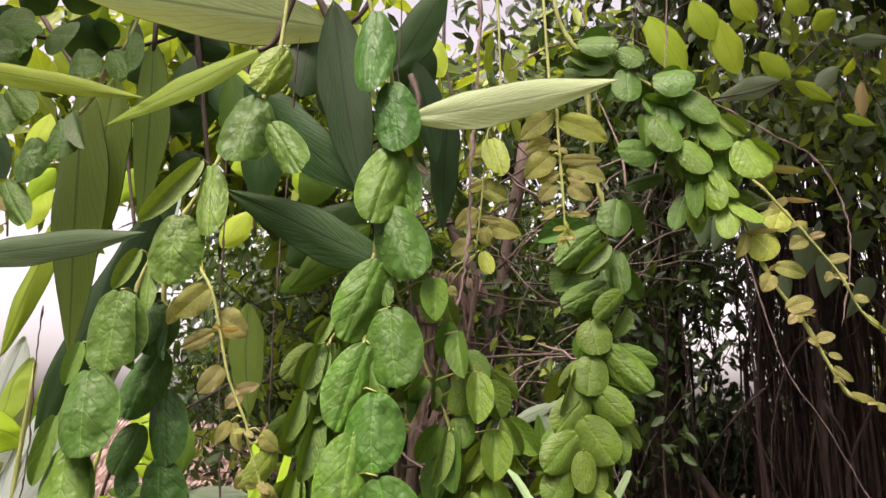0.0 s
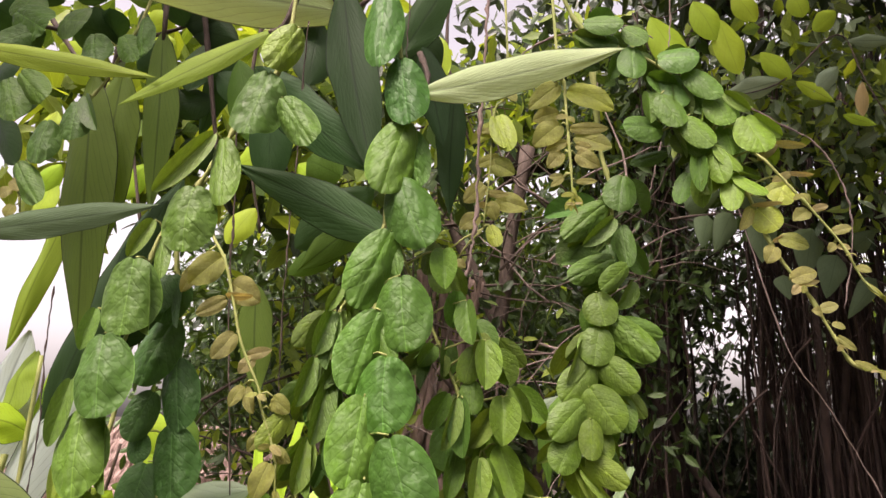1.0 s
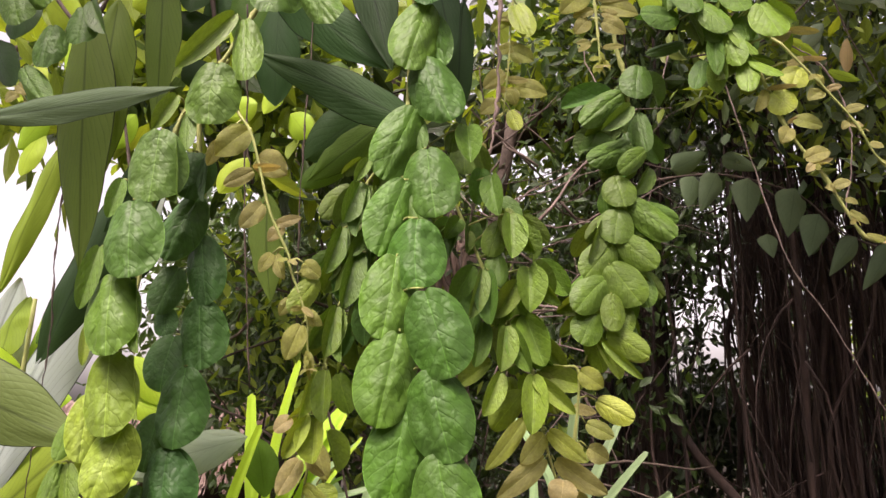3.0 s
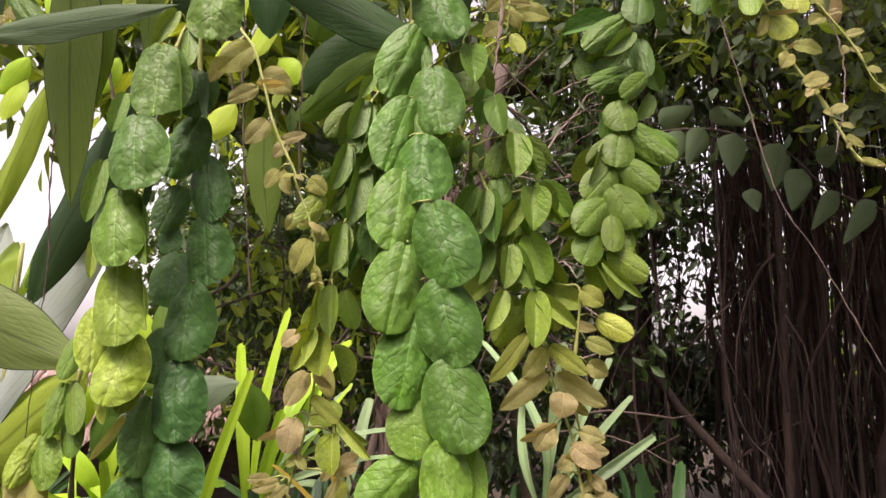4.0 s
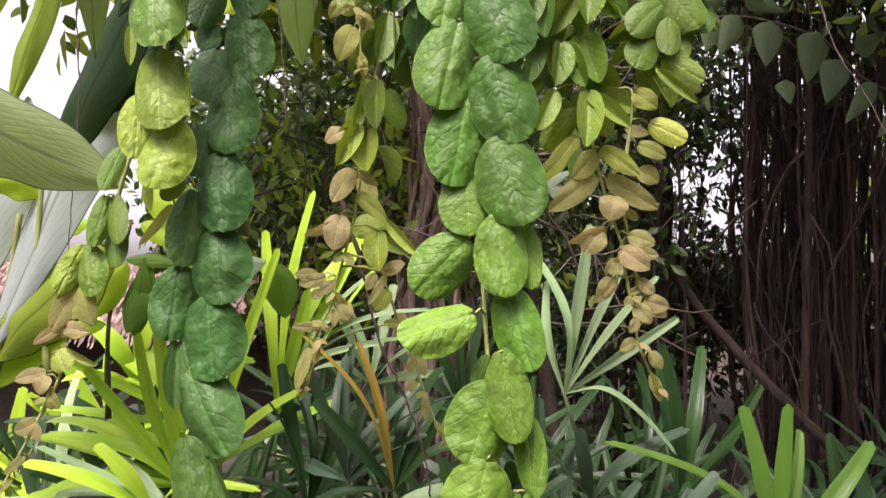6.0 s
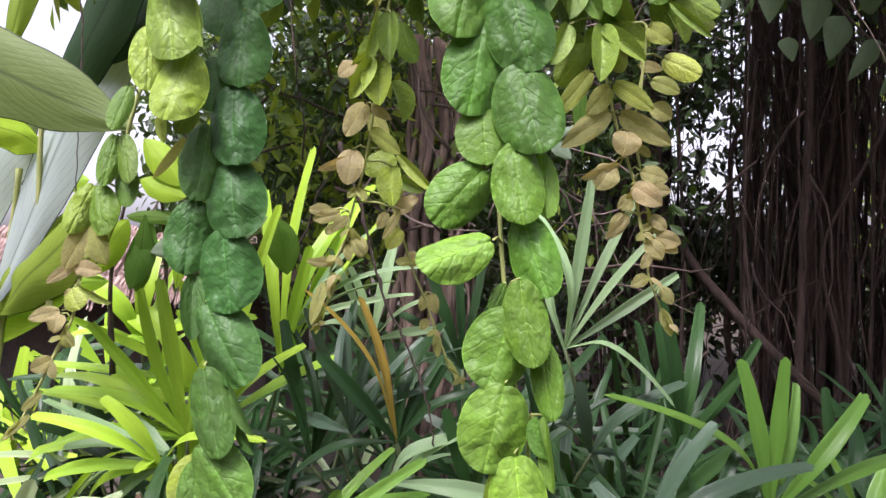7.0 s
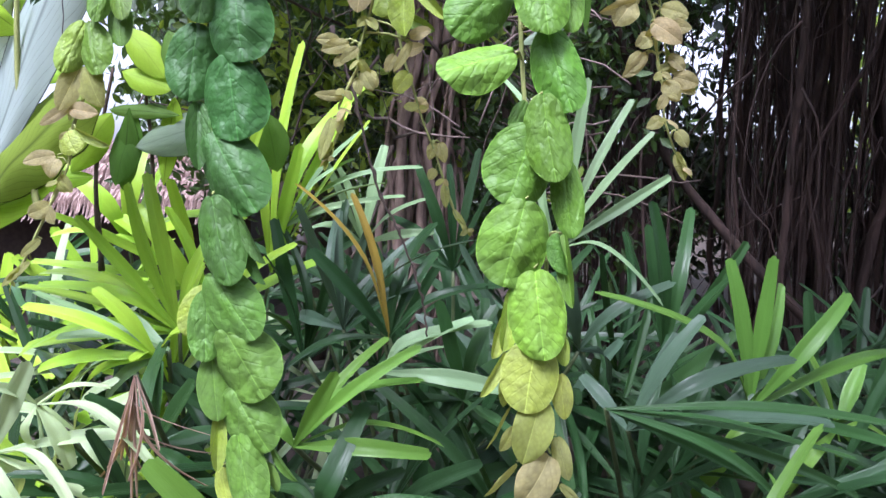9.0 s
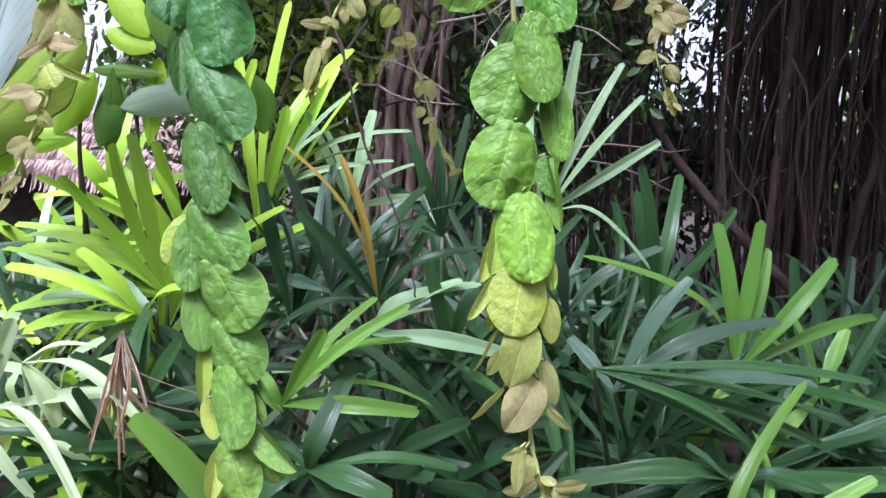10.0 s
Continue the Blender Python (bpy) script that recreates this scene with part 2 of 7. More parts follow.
M_BROAD = leaf_material("broad_leaf", 7.0, 0.9, "object", rough=0.5, relief=0.2, fine=12.0, vein_tone=0.78, glow=0.36, gloss=0.2)
M_PALM = leaf_material("palm_blade", 7.0, 0, "object", rough=0.30, relief=0.35, fine=18.0, glow=0.24, vein_tone=1.12, gloss=0.24)
# Tree leaves in copies: the lightest has sunlight in its colour, the darkest shade.
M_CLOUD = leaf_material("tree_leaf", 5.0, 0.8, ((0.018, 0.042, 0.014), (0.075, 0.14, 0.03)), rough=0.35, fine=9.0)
M_CLOUDSUN = leaf_material("sunlit_tree_leaf", 5.0, 0.8, ((0.10, 0.19, 0.03), (0.34, 0.44, 0.06)), rough=0.4, fine=9.0, glow=0.45)
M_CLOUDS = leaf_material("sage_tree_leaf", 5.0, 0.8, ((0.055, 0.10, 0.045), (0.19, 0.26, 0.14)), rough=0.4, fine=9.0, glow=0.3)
M_CLOUDSHADE = leaf_material("shaded_tree_leaf", 5.0, 0.8, ((0.016, 0.030, 0.013), (0.055, 0.088, 0.03)), rough=0.35, fine=9.0, glow=0.15)
M_STEM = rough_material("green_stem", (0.20, 0.26, 0.06), (0.38, 0.39, 0.13), 90.0, 0.7, 0.4, (1, 1, 0.3), 0.001)
M_STALK = rough_material("palm_stalk", (0.04, 0.065, 0.022), (0.11, 0.14, 0.05), 60.0, 0.6, 0.4, (1, 1, 0.3), 0.001)
M_TWIG = rough_material("brown_twig", (0.035, 0.024, 0.018), (0.12, 0.085, 0.065), 120.0, 0.85, 0.8, (1, 1, 0.4), 0.001)
M_PALEVINE = rough_material("grey_vine", (0.10, 0.075, 0.065), (0.30, 0.22, 0.19), 120.0, 0.85, 0.7, (1, 1, 0.4), 0.001)
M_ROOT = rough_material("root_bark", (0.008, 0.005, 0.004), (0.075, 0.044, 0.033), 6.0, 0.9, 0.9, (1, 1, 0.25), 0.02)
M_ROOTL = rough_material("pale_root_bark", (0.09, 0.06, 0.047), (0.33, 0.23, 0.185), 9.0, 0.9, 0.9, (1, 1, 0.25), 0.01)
M_SOIL = rough_material("soil", (0.018, 0.014, 0.010), (0.075, 0.055, 0.038), 3.0, 0.95, 0.8, (1, 1, 1), 0.03)
M_THATCH = rough_material("thatch", (0.14, 0.09, 0.075), (0.52, 0.38, 0.33), 14.0, 0.95, 1.0, (4, 1, 0.25), 0.02)
M_WALL = rough_material("dark_boards", (0.020, 0.014, 0.012), (0.07, 0.05, 0.04), 5.0, 0.9, 0.5)


# ---- shapes ----
def mesh_object(name, verts, faces, material, parent=None, uvs=None, smooth=True):
    me = bpy.data.meshes.new(name)
    me.from_pydata(verts, [], faces)
    me.materials.append(material)
    if uvs is not None:
        layer = me.uv_layers.new(name="UVMap")
        loops = np.empty(len(me.loops), dtype=np.int32)
        me.loops.foreach_get("vertex_index", loops)
        layer.data.foreach_set("uv", np.asarray(uvs, dtype=np.float32)[loops].ravel())
    if smooth:
        me.polygons.foreach_set("use_smooth", [True] * len(me.polygons))
    me.update()
    ob = new(name, me)
    ob.parent = parent
    return ob


def spline(points, per=6):
    """A smooth line through points (Catmull-Rom)."""
    p = [Vector(q) for q in points]
    if len(p) < 3:
        return p
    p = [2 * p[0] - p[1]] + p + [2 * p[-1] - p[-2]]
    line = []
    for a, b, c, d in zip(p, p[1:], p[2:], p[3:]):
        for k in range(per):
            t = k / per
            line.append(0.5 * (2 * b + (c - a) * t + (2 * a - 5 * b + 4 * c - d) * t * t + (3 * b - a - 3 * c + d) * t ** 3))
    line.append(p[-2])
    return line


def tube(line, radii, sides=7, knots=0.0, rng=random):
    """Vertices and faces of a round rod along a line; knots swells it here and there."""
    n = len(line)
    verts, faces = [], []
    for i, p in enumerate(line):
        d = (line[min(i + 1, n - 1)] - line[max(i - 1, 0)])
        d = d.normalized() if d.length > 1e-9 else Vector((0, 0, -1))
        a = d.cross(Vector((0.3, 0.9, 0.2))).normalized()
        b = d.cross(a)
        r = radii[i] if isinstance(radii, (list, tuple)) else radii
        r *= 1 + (knots * (1.3 if rng.random() < 0.18 else 0.15 * rng.random()))
        for k in range(sides):
            t = 2 * math.pi * k / sides
            verts.append(p + r * (math.cos(t) * a + math.sin(t) * b))
    for i in range(n - 1):
        for k in range(sides):
            k2 = (k + 1) % sides
            faces.append((i * sides + k, i * sides + k2, (i + 1) * sides + k2, (i + 1) * sides + k))
    faces.append(tuple(range(sides))[::-1])
    faces.append(tuple(range((n - 1) * sides, n * sides)))
    return [tuple(v) for v in verts], faces


def leaf_mesh(name, material, outline, nu, nv, seed, cup, curl, pucker, veins, slant, ripple, fold=0.0):
    """One leaf, 1 long and 1 wide, along +y with its upper side to +z."""
    rng = random.Random(seed)
    off = Vector((rng.uniform(0, 50), rng.uniform(0, 50), 0))
    skew = rng.uniform(-0.06, 0.06)
    verts, uvs, faces = [], [], []
    for j in range(nv + 1):
        v = j / nv
        w = max(outline(v), 0.004)
        for i in range(nu + 1):
            u = 2 * i / nu - 1
            s = abs(u)
            edge = 1 + ripple * noise.noise(Vector((u * 1.3, v * 5, 3)) + off)
            x = 0.5 * w * u * edge + skew * math.sin(math.pi * v)
            y = v - 0.05 * s * (1 - v)
            crest = abs(math.sin(math.pi * veins * (v - slant * s * 0.5)))
            z = cup * (0.22 - 0.5 * s * s * w) + curl * (math.sin(math.pi * v) - 0.3 * v)
            q = Vector((u * 2.4 * w, v * 4.6, 7)) + off
            blister = 1.1 * noise.noise(q) + 0.8 * noise.noise(q * 2.4)
            z += pucker * ((1 - (1 - crest) ** 3) * 0.16 + blister * 0.62) * min(1, 3 * (1 - s)) * min(1, 4 * s + 0.3) * w
            z += 0.6 * pucker * math.sin(math.pi * min(1, s * 1.05)) * w - 0.4 * pucker * max(0, 1 - 9 * s) + fold * s * w * 0.5
            z += ripple * 0.35 * noise.noise(Vector((u * 1.6, v * 3.2, 0)) + off)
            verts.append((x, y, z))
            uvs.append((0.5 + 0.5 * u, v))
    for j in range(nv):
        for i in range(nu):
            a = j * (nu + 1) + i
            faces.append((a, a + 1, a + nu + 2, a + nu + 1))
    me = bpy.data.meshes.new(name)
    me.from_pydata(verts, [], faces)
    me.materials.append(material)
    layer = me.uv_layers.new(name="UVMap")
    loops = np.empty(len(me.loops), dtype=np.int32)
    me.loops.foreach_get("vertex_index", loops)
    layer.data.foreach_set("uv", np.asarray(uvs, dtype=np.float32)[loops].ravel())
    me.polygons.foreach_set("use_smooth", [True] * len(me.polygons))
    return me


def vine_leaf_mesh(name, material, nu, nv, seed, waist, point, dome, curl, dents, ribs, fold=0.0, wave=0.0):
    """One vine leaf, 1 long and 1 wide, along +y, upper side to +z: an even oval whose edges bend back, with a grooved midrib.
    waist moves the widest part towards the tip, point narrows the tip."""
    rng = random.Random(seed)
    off = Vector((rng.uniform(0, 50), rng.uniform(0, 50), 0))
    skew, twist = rng.uniform(-0.035, 0.035), rng.uniform(-0.05, 0.05)
    verts, uvs, rims, faces = [], [], [], []
    for j in range(nv + 1):
        a = math.pi * j / nv
        v = 0.5 - 0.5 * math.cos(a)
        w = max(0.004, math.sin(a) ** (0.93 + point * v) * (1 + waist * (v - 0.5)))
        for i in range(nu + 1):
            u = math.sin(0.5 * math.pi * (2 * i / nu - 1))
            s, r = abs(u), abs(u) * w
            x = 0.5 * u * w * (1 + 0.035 * noise.noise(Vector((u, v * 3, 3)) + off)) + skew * math.sin(math.pi * v)
            y = v - 0.03 * math.exp(-(r / 0.12) ** 2) * max(0, 1 - 8 * v) * -1
            crest = abs(math.sin(math.pi * ribs * (v - 0.42 * r)))
            q = Vector((u * 1.7 * w, v * 2.6, 7)) + off
            z = -dome * r * r - curl * (2 * v - 0.8) ** 2 + twist * u * w * (v - 0.5)
            z += dents * (noise.noise(q) + 0.55 * noise.noise(q * 2.3)) * min(1, 2.5 * r + 0.25)
            z += 0.22 * dents * crest * min(1, 4 * r) * (1 - s)
            z -= 0.020 * math.exp(-(r / 0.07) ** 2) * (1 - fold)
            z += fold * r * 0.55 + wave * s * s * math.sin(9 * v + off.x)
            verts.append((x, y, z))
            uvs.append((0.5 + 0.5 * u * w, v))
            rims.append((s, v))
    for j in range(nv):
        for i in range(nu):
            b = j * (nu + 1) + i
            faces.append((b, b + 1, b + nu + 2, b + nu + 1))
    me = bpy.data.meshes.new(name)
    me.from_pydata(verts, [], faces)
    me.materials.append(material)
    loops = np.empty(len(me.loops), dtype=np.int32)
    me.loops.foreach_get("vertex_index", loops)
    for layer_name, values in (("UVMap", uvs), ("Edge", rims)):
        layer = me.uv_layers.new(name=layer_name)
        layer.data.foreach_set("uv", np.asarray(values, dtype=np.float32)[loops].ravel())
    me.polygons.foreach_set("use_smooth", [True] * len(me.polygons))
    return me


def spoon(v):
    return math.sin(math.pi * min(1, v ** 1.05)) ** 0.7 if 0 < v < 1 else 0


def lance(v):
    return math.sin(math.pi * v ** 0.8) ** 0.9 if 0 < v < 1 else 0


def heart(v):
    return min(1, v / 0.22) ** 0.5 * math.cos(0.5 * math.pi * v) ** 0.85 if 0 < v < 1 else 0


ROUND = [vine_leaf_mesh("vine_leaf", M_LEAF, 22, 30, 10 + k, 0.06 - 0.04 * (k % 3), 0.06 * (k % 2), 0.29, 0.03 + 0.015 * (k % 3), 0.085, 5) for k in range(9)]
SMALL = [vine_leaf_mesh("small_leaf", M_FOLD, 14, 20, 110 + k, 0.05 - 0.04 * (k % 3), 0.08 * (k % 2), 0.16, 0.05, 0.04, 5) for k in range(5)]
YOUNG = [vine_leaf_mesh("young_leaf", M_YOUNG, 10, 16, 30 + k, -0.22, 0.50 if k % 2 else 0.25, 0.10, 0.14, 0.05, 6, 0.22, 0.045) for k in range(6)]
FOLDED = [vine_leaf_mesh("folded_leaf", M_FOLD, 12, 18, 50 + k, 0.0, 0.18, -0.05, 0.06, 0.03, 6, 0.75, 0.01) for k in range(4)]
LONG = [leaf_mesh("long_leaf", M_LONG, lance, 8, 26, 70 + k, 0.25, 0.05, 0.004, 12, 1.1, 0.17) for k in range(4)]
OVATE = [leaf_mesh("broad_leaf", M_BROAD, spoon, 8, 16, 80 + k, 0.30, 0.08, 0.006, 7, 0.9, 0.10) for k in range(4)]
WAVY = [leaf_mesh("banana_leaf", M_LONG, spoon, 10, 30, 85 + k, 0.35, 0.12, 0.004, 22, 0.6, 0.28) for k in range(3)]
HEART = [leaf_mesh("heart_leaf", M_BROAD, heart, 8, 12, 90 + k, 0.3, 0.05, 0.01, 5, 0.8, 0.06) for k in range(2)]


def leaf_object(name, me, parent, base, direction, facing, turn, length, width, thick, colour):
    """A leaf from base along direction, upper side towards facing, turned round its own length."""
    y = Vector(direction).normalized()
    z = Vector(facing)
    z = (z - z.dot(y) * y).normalized()
    x = y.cross(z)
    m = Matrix((x, y, z)).transposed().to_4x4()
    ob = new(name, me)
    ob.parent = parent
    ob.matrix_basis = Matrix.Translation(base) @ m @ pose(0, 0, 0, 0, turn, 0) @ Matrix.Diagonal((width, length, thick, 1))
    ob.color = (*colour, 1)
    return ob


LABELS = {
    "mainB": "long hanging vine strand of paired oval puckered leaves, yellowing tip",
    "leftA": "arching hanging vine strand of round green leaves, lime tip",
    "leftC": "long hanging vine strand of dark blue-green oval leaves",
    "youngT": "slender young vine shoot with small golden tan leaves",
    "foldH": "hanging vine strand of folded green leaves with tan shoot tips",
    "young2F": "slender young vine shoot with downy tan leaf pairs",
    "foldI": "hanging vine strand of folded green leaves ending in tan leaf pairs",
    "sideI": "short vine side shoot with olive and tan leaves",
    "broadD": "hanging vine strand of broad glossy leaves in layers",
    "archJ": "arching vine strand of overlapping green leaves with a tan tip",
    "archJ2": "slender vine shoot with small tan leaf pairs and pale tip",
    "youngG": "short hanging vine shoot of golden leaves with a yellow bud tip",
    "youngK": "slender hanging vine shoot of dull olive and tan leaves",
    "leftL": "hanging vine strand with lime leaves turning to tan pairs",
    "topleft": "shaded vine twig of round dark leaves overhead",
}


class Strand:
    """A hanging vine: a stem through points from the top down, and leaves placed along it."""

    def __init__(self, points, label, hung=True):
        self.rng = random.Random(label)
        self.points = points
        self.label = label
        if hung:
            x, y, z = points[0]
            points = [(x * 0.9, y + 0.05, 2.37), (x * 0.95, y + 0.02, (z + 2.37) / 2)] + points
        self.zs = [p[2] for p in points][::-1]
        self.ys = [p[1] for p in points][::-1]
        self.base = new("vine_strand")
        tagged(self.base, label, "vine", "hanging vine strands")
        line = spline(points, 5)
        n = len(line)
        young = "shoot" in label and "tips" not in label
        thick = 0.0012 if young else 0.0014 if "folded" in label else 0.0020
        fore = 0.018 if "tan" in label else 0.004
        stem = [p + Vector((0, 0.002 + 0.014 * max(0, 1 - 6 * i / n) if young else 0.022 - fore * i / n, 0)) for i, p in enumerate(line)]
        verts, faces = tube(stem, [thick * (1.2 - 0.6 * i / n) for i in range(n)], 8, 0.5, self.rng)
        mesh_object("stem", verts, faces, M_STEM, self.base)
        self.line = stem

    def leaf(self, x, z, angle, length, width, turn, nudge, age):
        rng = self.rng
        y = float(np.interp(z, self.zs, self.ys)) + nudge * 0.8 + (0.004 if age > 2.2 else 0)
        a = radians(angle)
        base = Vector((x - 0.03 * length * math.sin(a), y, z + 0.03 * length * math.cos(a)))
        direction = Vector((math.sin(a), -0.24 + rng.uniform(-0.07, 0.05), -math.cos(a)))
        real = width / max(0.32, math.cos(radians(turn)))
        slim = width / length < (0.80 if "folded" in self.label else 0.38)
        if age > 1.9:
            me = rng.choice(YOUNG)
        elif slim and length > 0.02:
            me = rng.choice(FOLDED)
        else:
            me = rng.choice(ROUND if length > 0.05 else SMALL)
        facing = Vector((-0.12 * math.sin(a), -1.0, 0.30 + rng.uniform(-0.12, 0.12)))
        tone = rng.uniform(0.9, 1.12)
        cast = (0.72, 0.86, 1.0) if "blue-green" in self.label else (0.84, 1.0, 0.84) if "puckered" in self.label else (0.85, 0.88, 0.8) if "layers" in self.label else (1.05, 1.1, 0.95) if "overlapping" in self.label else (1, 1, 1)
        colour = [c * tone * k for c, k in zip(age_colour(age), cast if age < 1.5 else (1, 1, 1))]
        leaf_object("leaf", me, self.base, base, direction, facing, turn, length * (0.88 if age > 2.4 and length < 0.04 else 0.96 if age > 1.9 else 1.04), real * (0.88 if age > 1.9 else 1.22 if "overlapping" in self.label else 0.86 if "folded" in self.label else 1.03),
                    min(length, real) * rng.uniform(0.8, 1.1), colour)
        full = "folded" in self.label or "overlapping" in self.label or "layers" in self.label
        for k in range(2 if age < 1.5 and full else 0):
            b = a + radians((-1, 1)[k] * rng.uniform(8, 35))
            back = Vector((math.sin(b), rng.uniform(-0.1, 0.2), -math.cos(b)))
            leaf_object("leaf", rng.choice(FOLDED + SMALL[:2]), self.base, base + Vector((0.008 * (2 * k - 1), 0.010 + 0.008 * k, rng.uniform(-0.02, 0.012))), back,
                        Vector((-0.5 * math.sin(b), -1.0, 0.3)), rng.uniform(-45, 45), length * rng.uniform(0.8, 1.0),
                        length * rng.uniform(0.4, 0.55), width * 0.9, [c * rng.uniform(0.8, 1.1) for c in age_colour(age)])
        # leaf stalk from the stem
        near = min(self.line, key=lambda p: (p - base).length)
        gap = (near - base).length
        if 0.003 < gap < 0.05:
            mid = (near + base) / 2 + Vector((0, 0.002, 0.003))
            verts, faces = tube([near, mid, base + Vector((0, 0.003, 0))], [0.0011, 0.0009, 0.0008], 5)
            mesh_object("leaf_stalk", verts, faces, M_STEM, self.base)


    def buds(self, start, end, count, size):
        """Small downy leaf pairs along part of the stem, and a tuft at its tip."""
        rng = self.rng
        n = len(self.line)
        count, size = max(2, int(count * 0.65)), size * 0.85
        for k in range(count):
            f = start + (end - start) * k / max(1, count - 1)
            p = self.line[min(n - 1, int(f * (n - 1)))] - Vector((0, 0.006, 0))
            for side in (-1, 1):
                a = radians(side * rng.uniform(25, 95))
                length = size * rng.uniform(0.6, 1.15) * (1.15 - 0.5 * k / count)
                tone = rng.uniform(0.9, 1.15)
                leaf_object("leaf", rng.choice(YOUNG), self.base, p, Vector((math.sin(a), rng.uniform(-0.5, 0.1), -math.cos(a))),
                            Vector((0, -1, 0.5)), rng.uniform(-50, 50), length, length * rng.uniform(0.5, 0.75), length * 0.6,
                            [c * tone for c in age_colour(rng.uniform(2.2, 3.0))])
        if end > 0.97:
            tip = self.line[-1] - Vector((0, 0.004, 0))
            d = (self.line[-1] - self.line[-3]).normalized()
            for k in range(6):
                q = d + Vector((rng.uniform(-0.5, 0.5), rng.uniform(-0.5, 0.3), rng.uniform(-0.3, 0.3)))
                leaf_object("bud_leaf", rng.choice(YOUNG), self.base, tip - d * 0.006 * k * 0.5, q, Vector((0, -1, 0.3)), rng.uniform(-70, 70),
                            size * rng.uniform(0.6, 1.0), size * 0.32, size * 0.4, age_colour(rng.uniform(1.9, 2.4)))


class Branch:
    """A leafy branch: twigs and large single leaves."""

    def __init__(self, name, label):
        self.base = new(name)
        tagged(self.base, label, "plant" if "plant" in name or "shrub" in name else "branch")
        self.rng = random.Random(label)
        self.kind = name

    def twig(self, points, radius):
        line = spline(points, 6)
        n = len(line)
        verts, faces = tube(line, [radius * (1.1 - 0.5 * i / n) for i in range(n)], 8, 0.25, self.rng)
        mesh_object("stem" if "plant" in self.kind else "twig", verts, faces, M_STEM if "plant" in self.kind else M_TWIG, self.base)

    def blade(self, base, tip, width, turn, colour, droop, up=0.35):
        rng = self.rng
        a, b = Vector(base), Vector(tip)
        length = (b - a).length
        me = rng.choice(WAVY if "banana" in self.kind else HEART if "heart" in self.kind else OVATE if width > 0.38 * length else LONG)
        facing = Vector((rng.uniform(-0.15, 0.15), -1, up if a.z < 1.75 else -0.25))
        leaf_object("leaf", me, self.base, a, b - a, facing, turn, length, width / max(0.4, math.cos(radians(turn))),
                    width * 0.8 + length * droop, colour)


def vine(points, radius, label):
    rng = random.Random(label)
    line = spline(points, 9)
    line = [p + Vector((rng.uniform(-1, 1), 0, rng.uniform(-1, 1))) * radius * 0.7 for p in line]
    verts, faces = tube(line, [0.6 * radius * (1.1 - 0.4 * i / len(line)) for i in range(len(line))], 7, 0.8, rng)
    ob = mesh_object("hanging_vine", verts, faces, M_PALEVINE if "pale" in label or "grey" in label or "brown" in label else M_TWIG)
    tagged(ob, label, "vine")


# ---- palms ----
def blade_mesh(seed):
    """A folded, blunt-ended palm blade, 1 long and 1 wide along +y, drooping a little to -z."""
    rng = random.Random(seed)
    verts, uvs, faces = [], [], []
    nv, cols = 12, 6
    bend = rng.uniform(0.02, 0.12)
    for j in range(nv + 1):
        v = j / nv
        w = (0.22 + 0.78 * min(1, v * 2.0)) * (1 if v < 0.6 else 1 - 1.1 * (v - 0.6) ** 1.2)
        for i in range(cols + 1):
            u = 2 * i / cols - 1
            end = (0.008 * (i % 2) + 0.012 * rng.random() + 0.02 * abs(u)) if j == nv else 0
            z = 0.20 * abs(u) * w + 0.05 * (i % 2)
            verts.append((0.5 * u * w + 0.06 * rng.uniform(-0.2, 0.2), v - end, z))
            uvs.append((0.5 + 0.5 * u, v))
    for j in range(nv):
        for i in range(cols):
            a = j * (cols + 1) + i
            faces.append((a, a + 1, a + cols + 2, a + cols + 1))
    me = bpy.data.meshes.new("blade")
    me.from_pydata(verts, [], faces)
    me.materials.append(M_PALM)
    layer = me.uv_layers.new(name="UVMap")
    loops = np.empty(len(me.loops), dtype=np.int32)
    me.loops.foreach_get("vertex_index", loops)
    layer.data.foreach_set("uv", np.asarray(uvs, dtype=np.float32)[loops].ravel())
    me.polygons.foreach_set("use_smooth", [True] * len(me.polygons))
    return me


def bent_blade(seed, sag):
    """The same blade with its outer part bent down."""
    me = blade_mesh(seed)
    for v in me.vertices:
        t = max(0, v.co.y - 0.3)
        v.co.z -= sag * t * t * 6
    return me


BLADES = [bent_blade(200 + k, s) for k, s in enumerate((0.0, 0.3, 0.8, 1.4, 0.5, 2.2))]
palms = {}
for key, place, words in (("left", (-0.75, 1.85, 0), "clump of fan palm with lime and pale drooping blades"),
                          ("mid", (-0.05, 1.95, 0), "clump of fan palm with dark green and yellowed blades"),
                          ("right", (0.65, 1.95, 0), "clump of fan palm with fresh green and glossy blades")):
    palms[key] = tagged(new("fan_palm"), words, "palm", "fan palms")
    palms[key].location = place
PALM_RNG = random.Random(5)


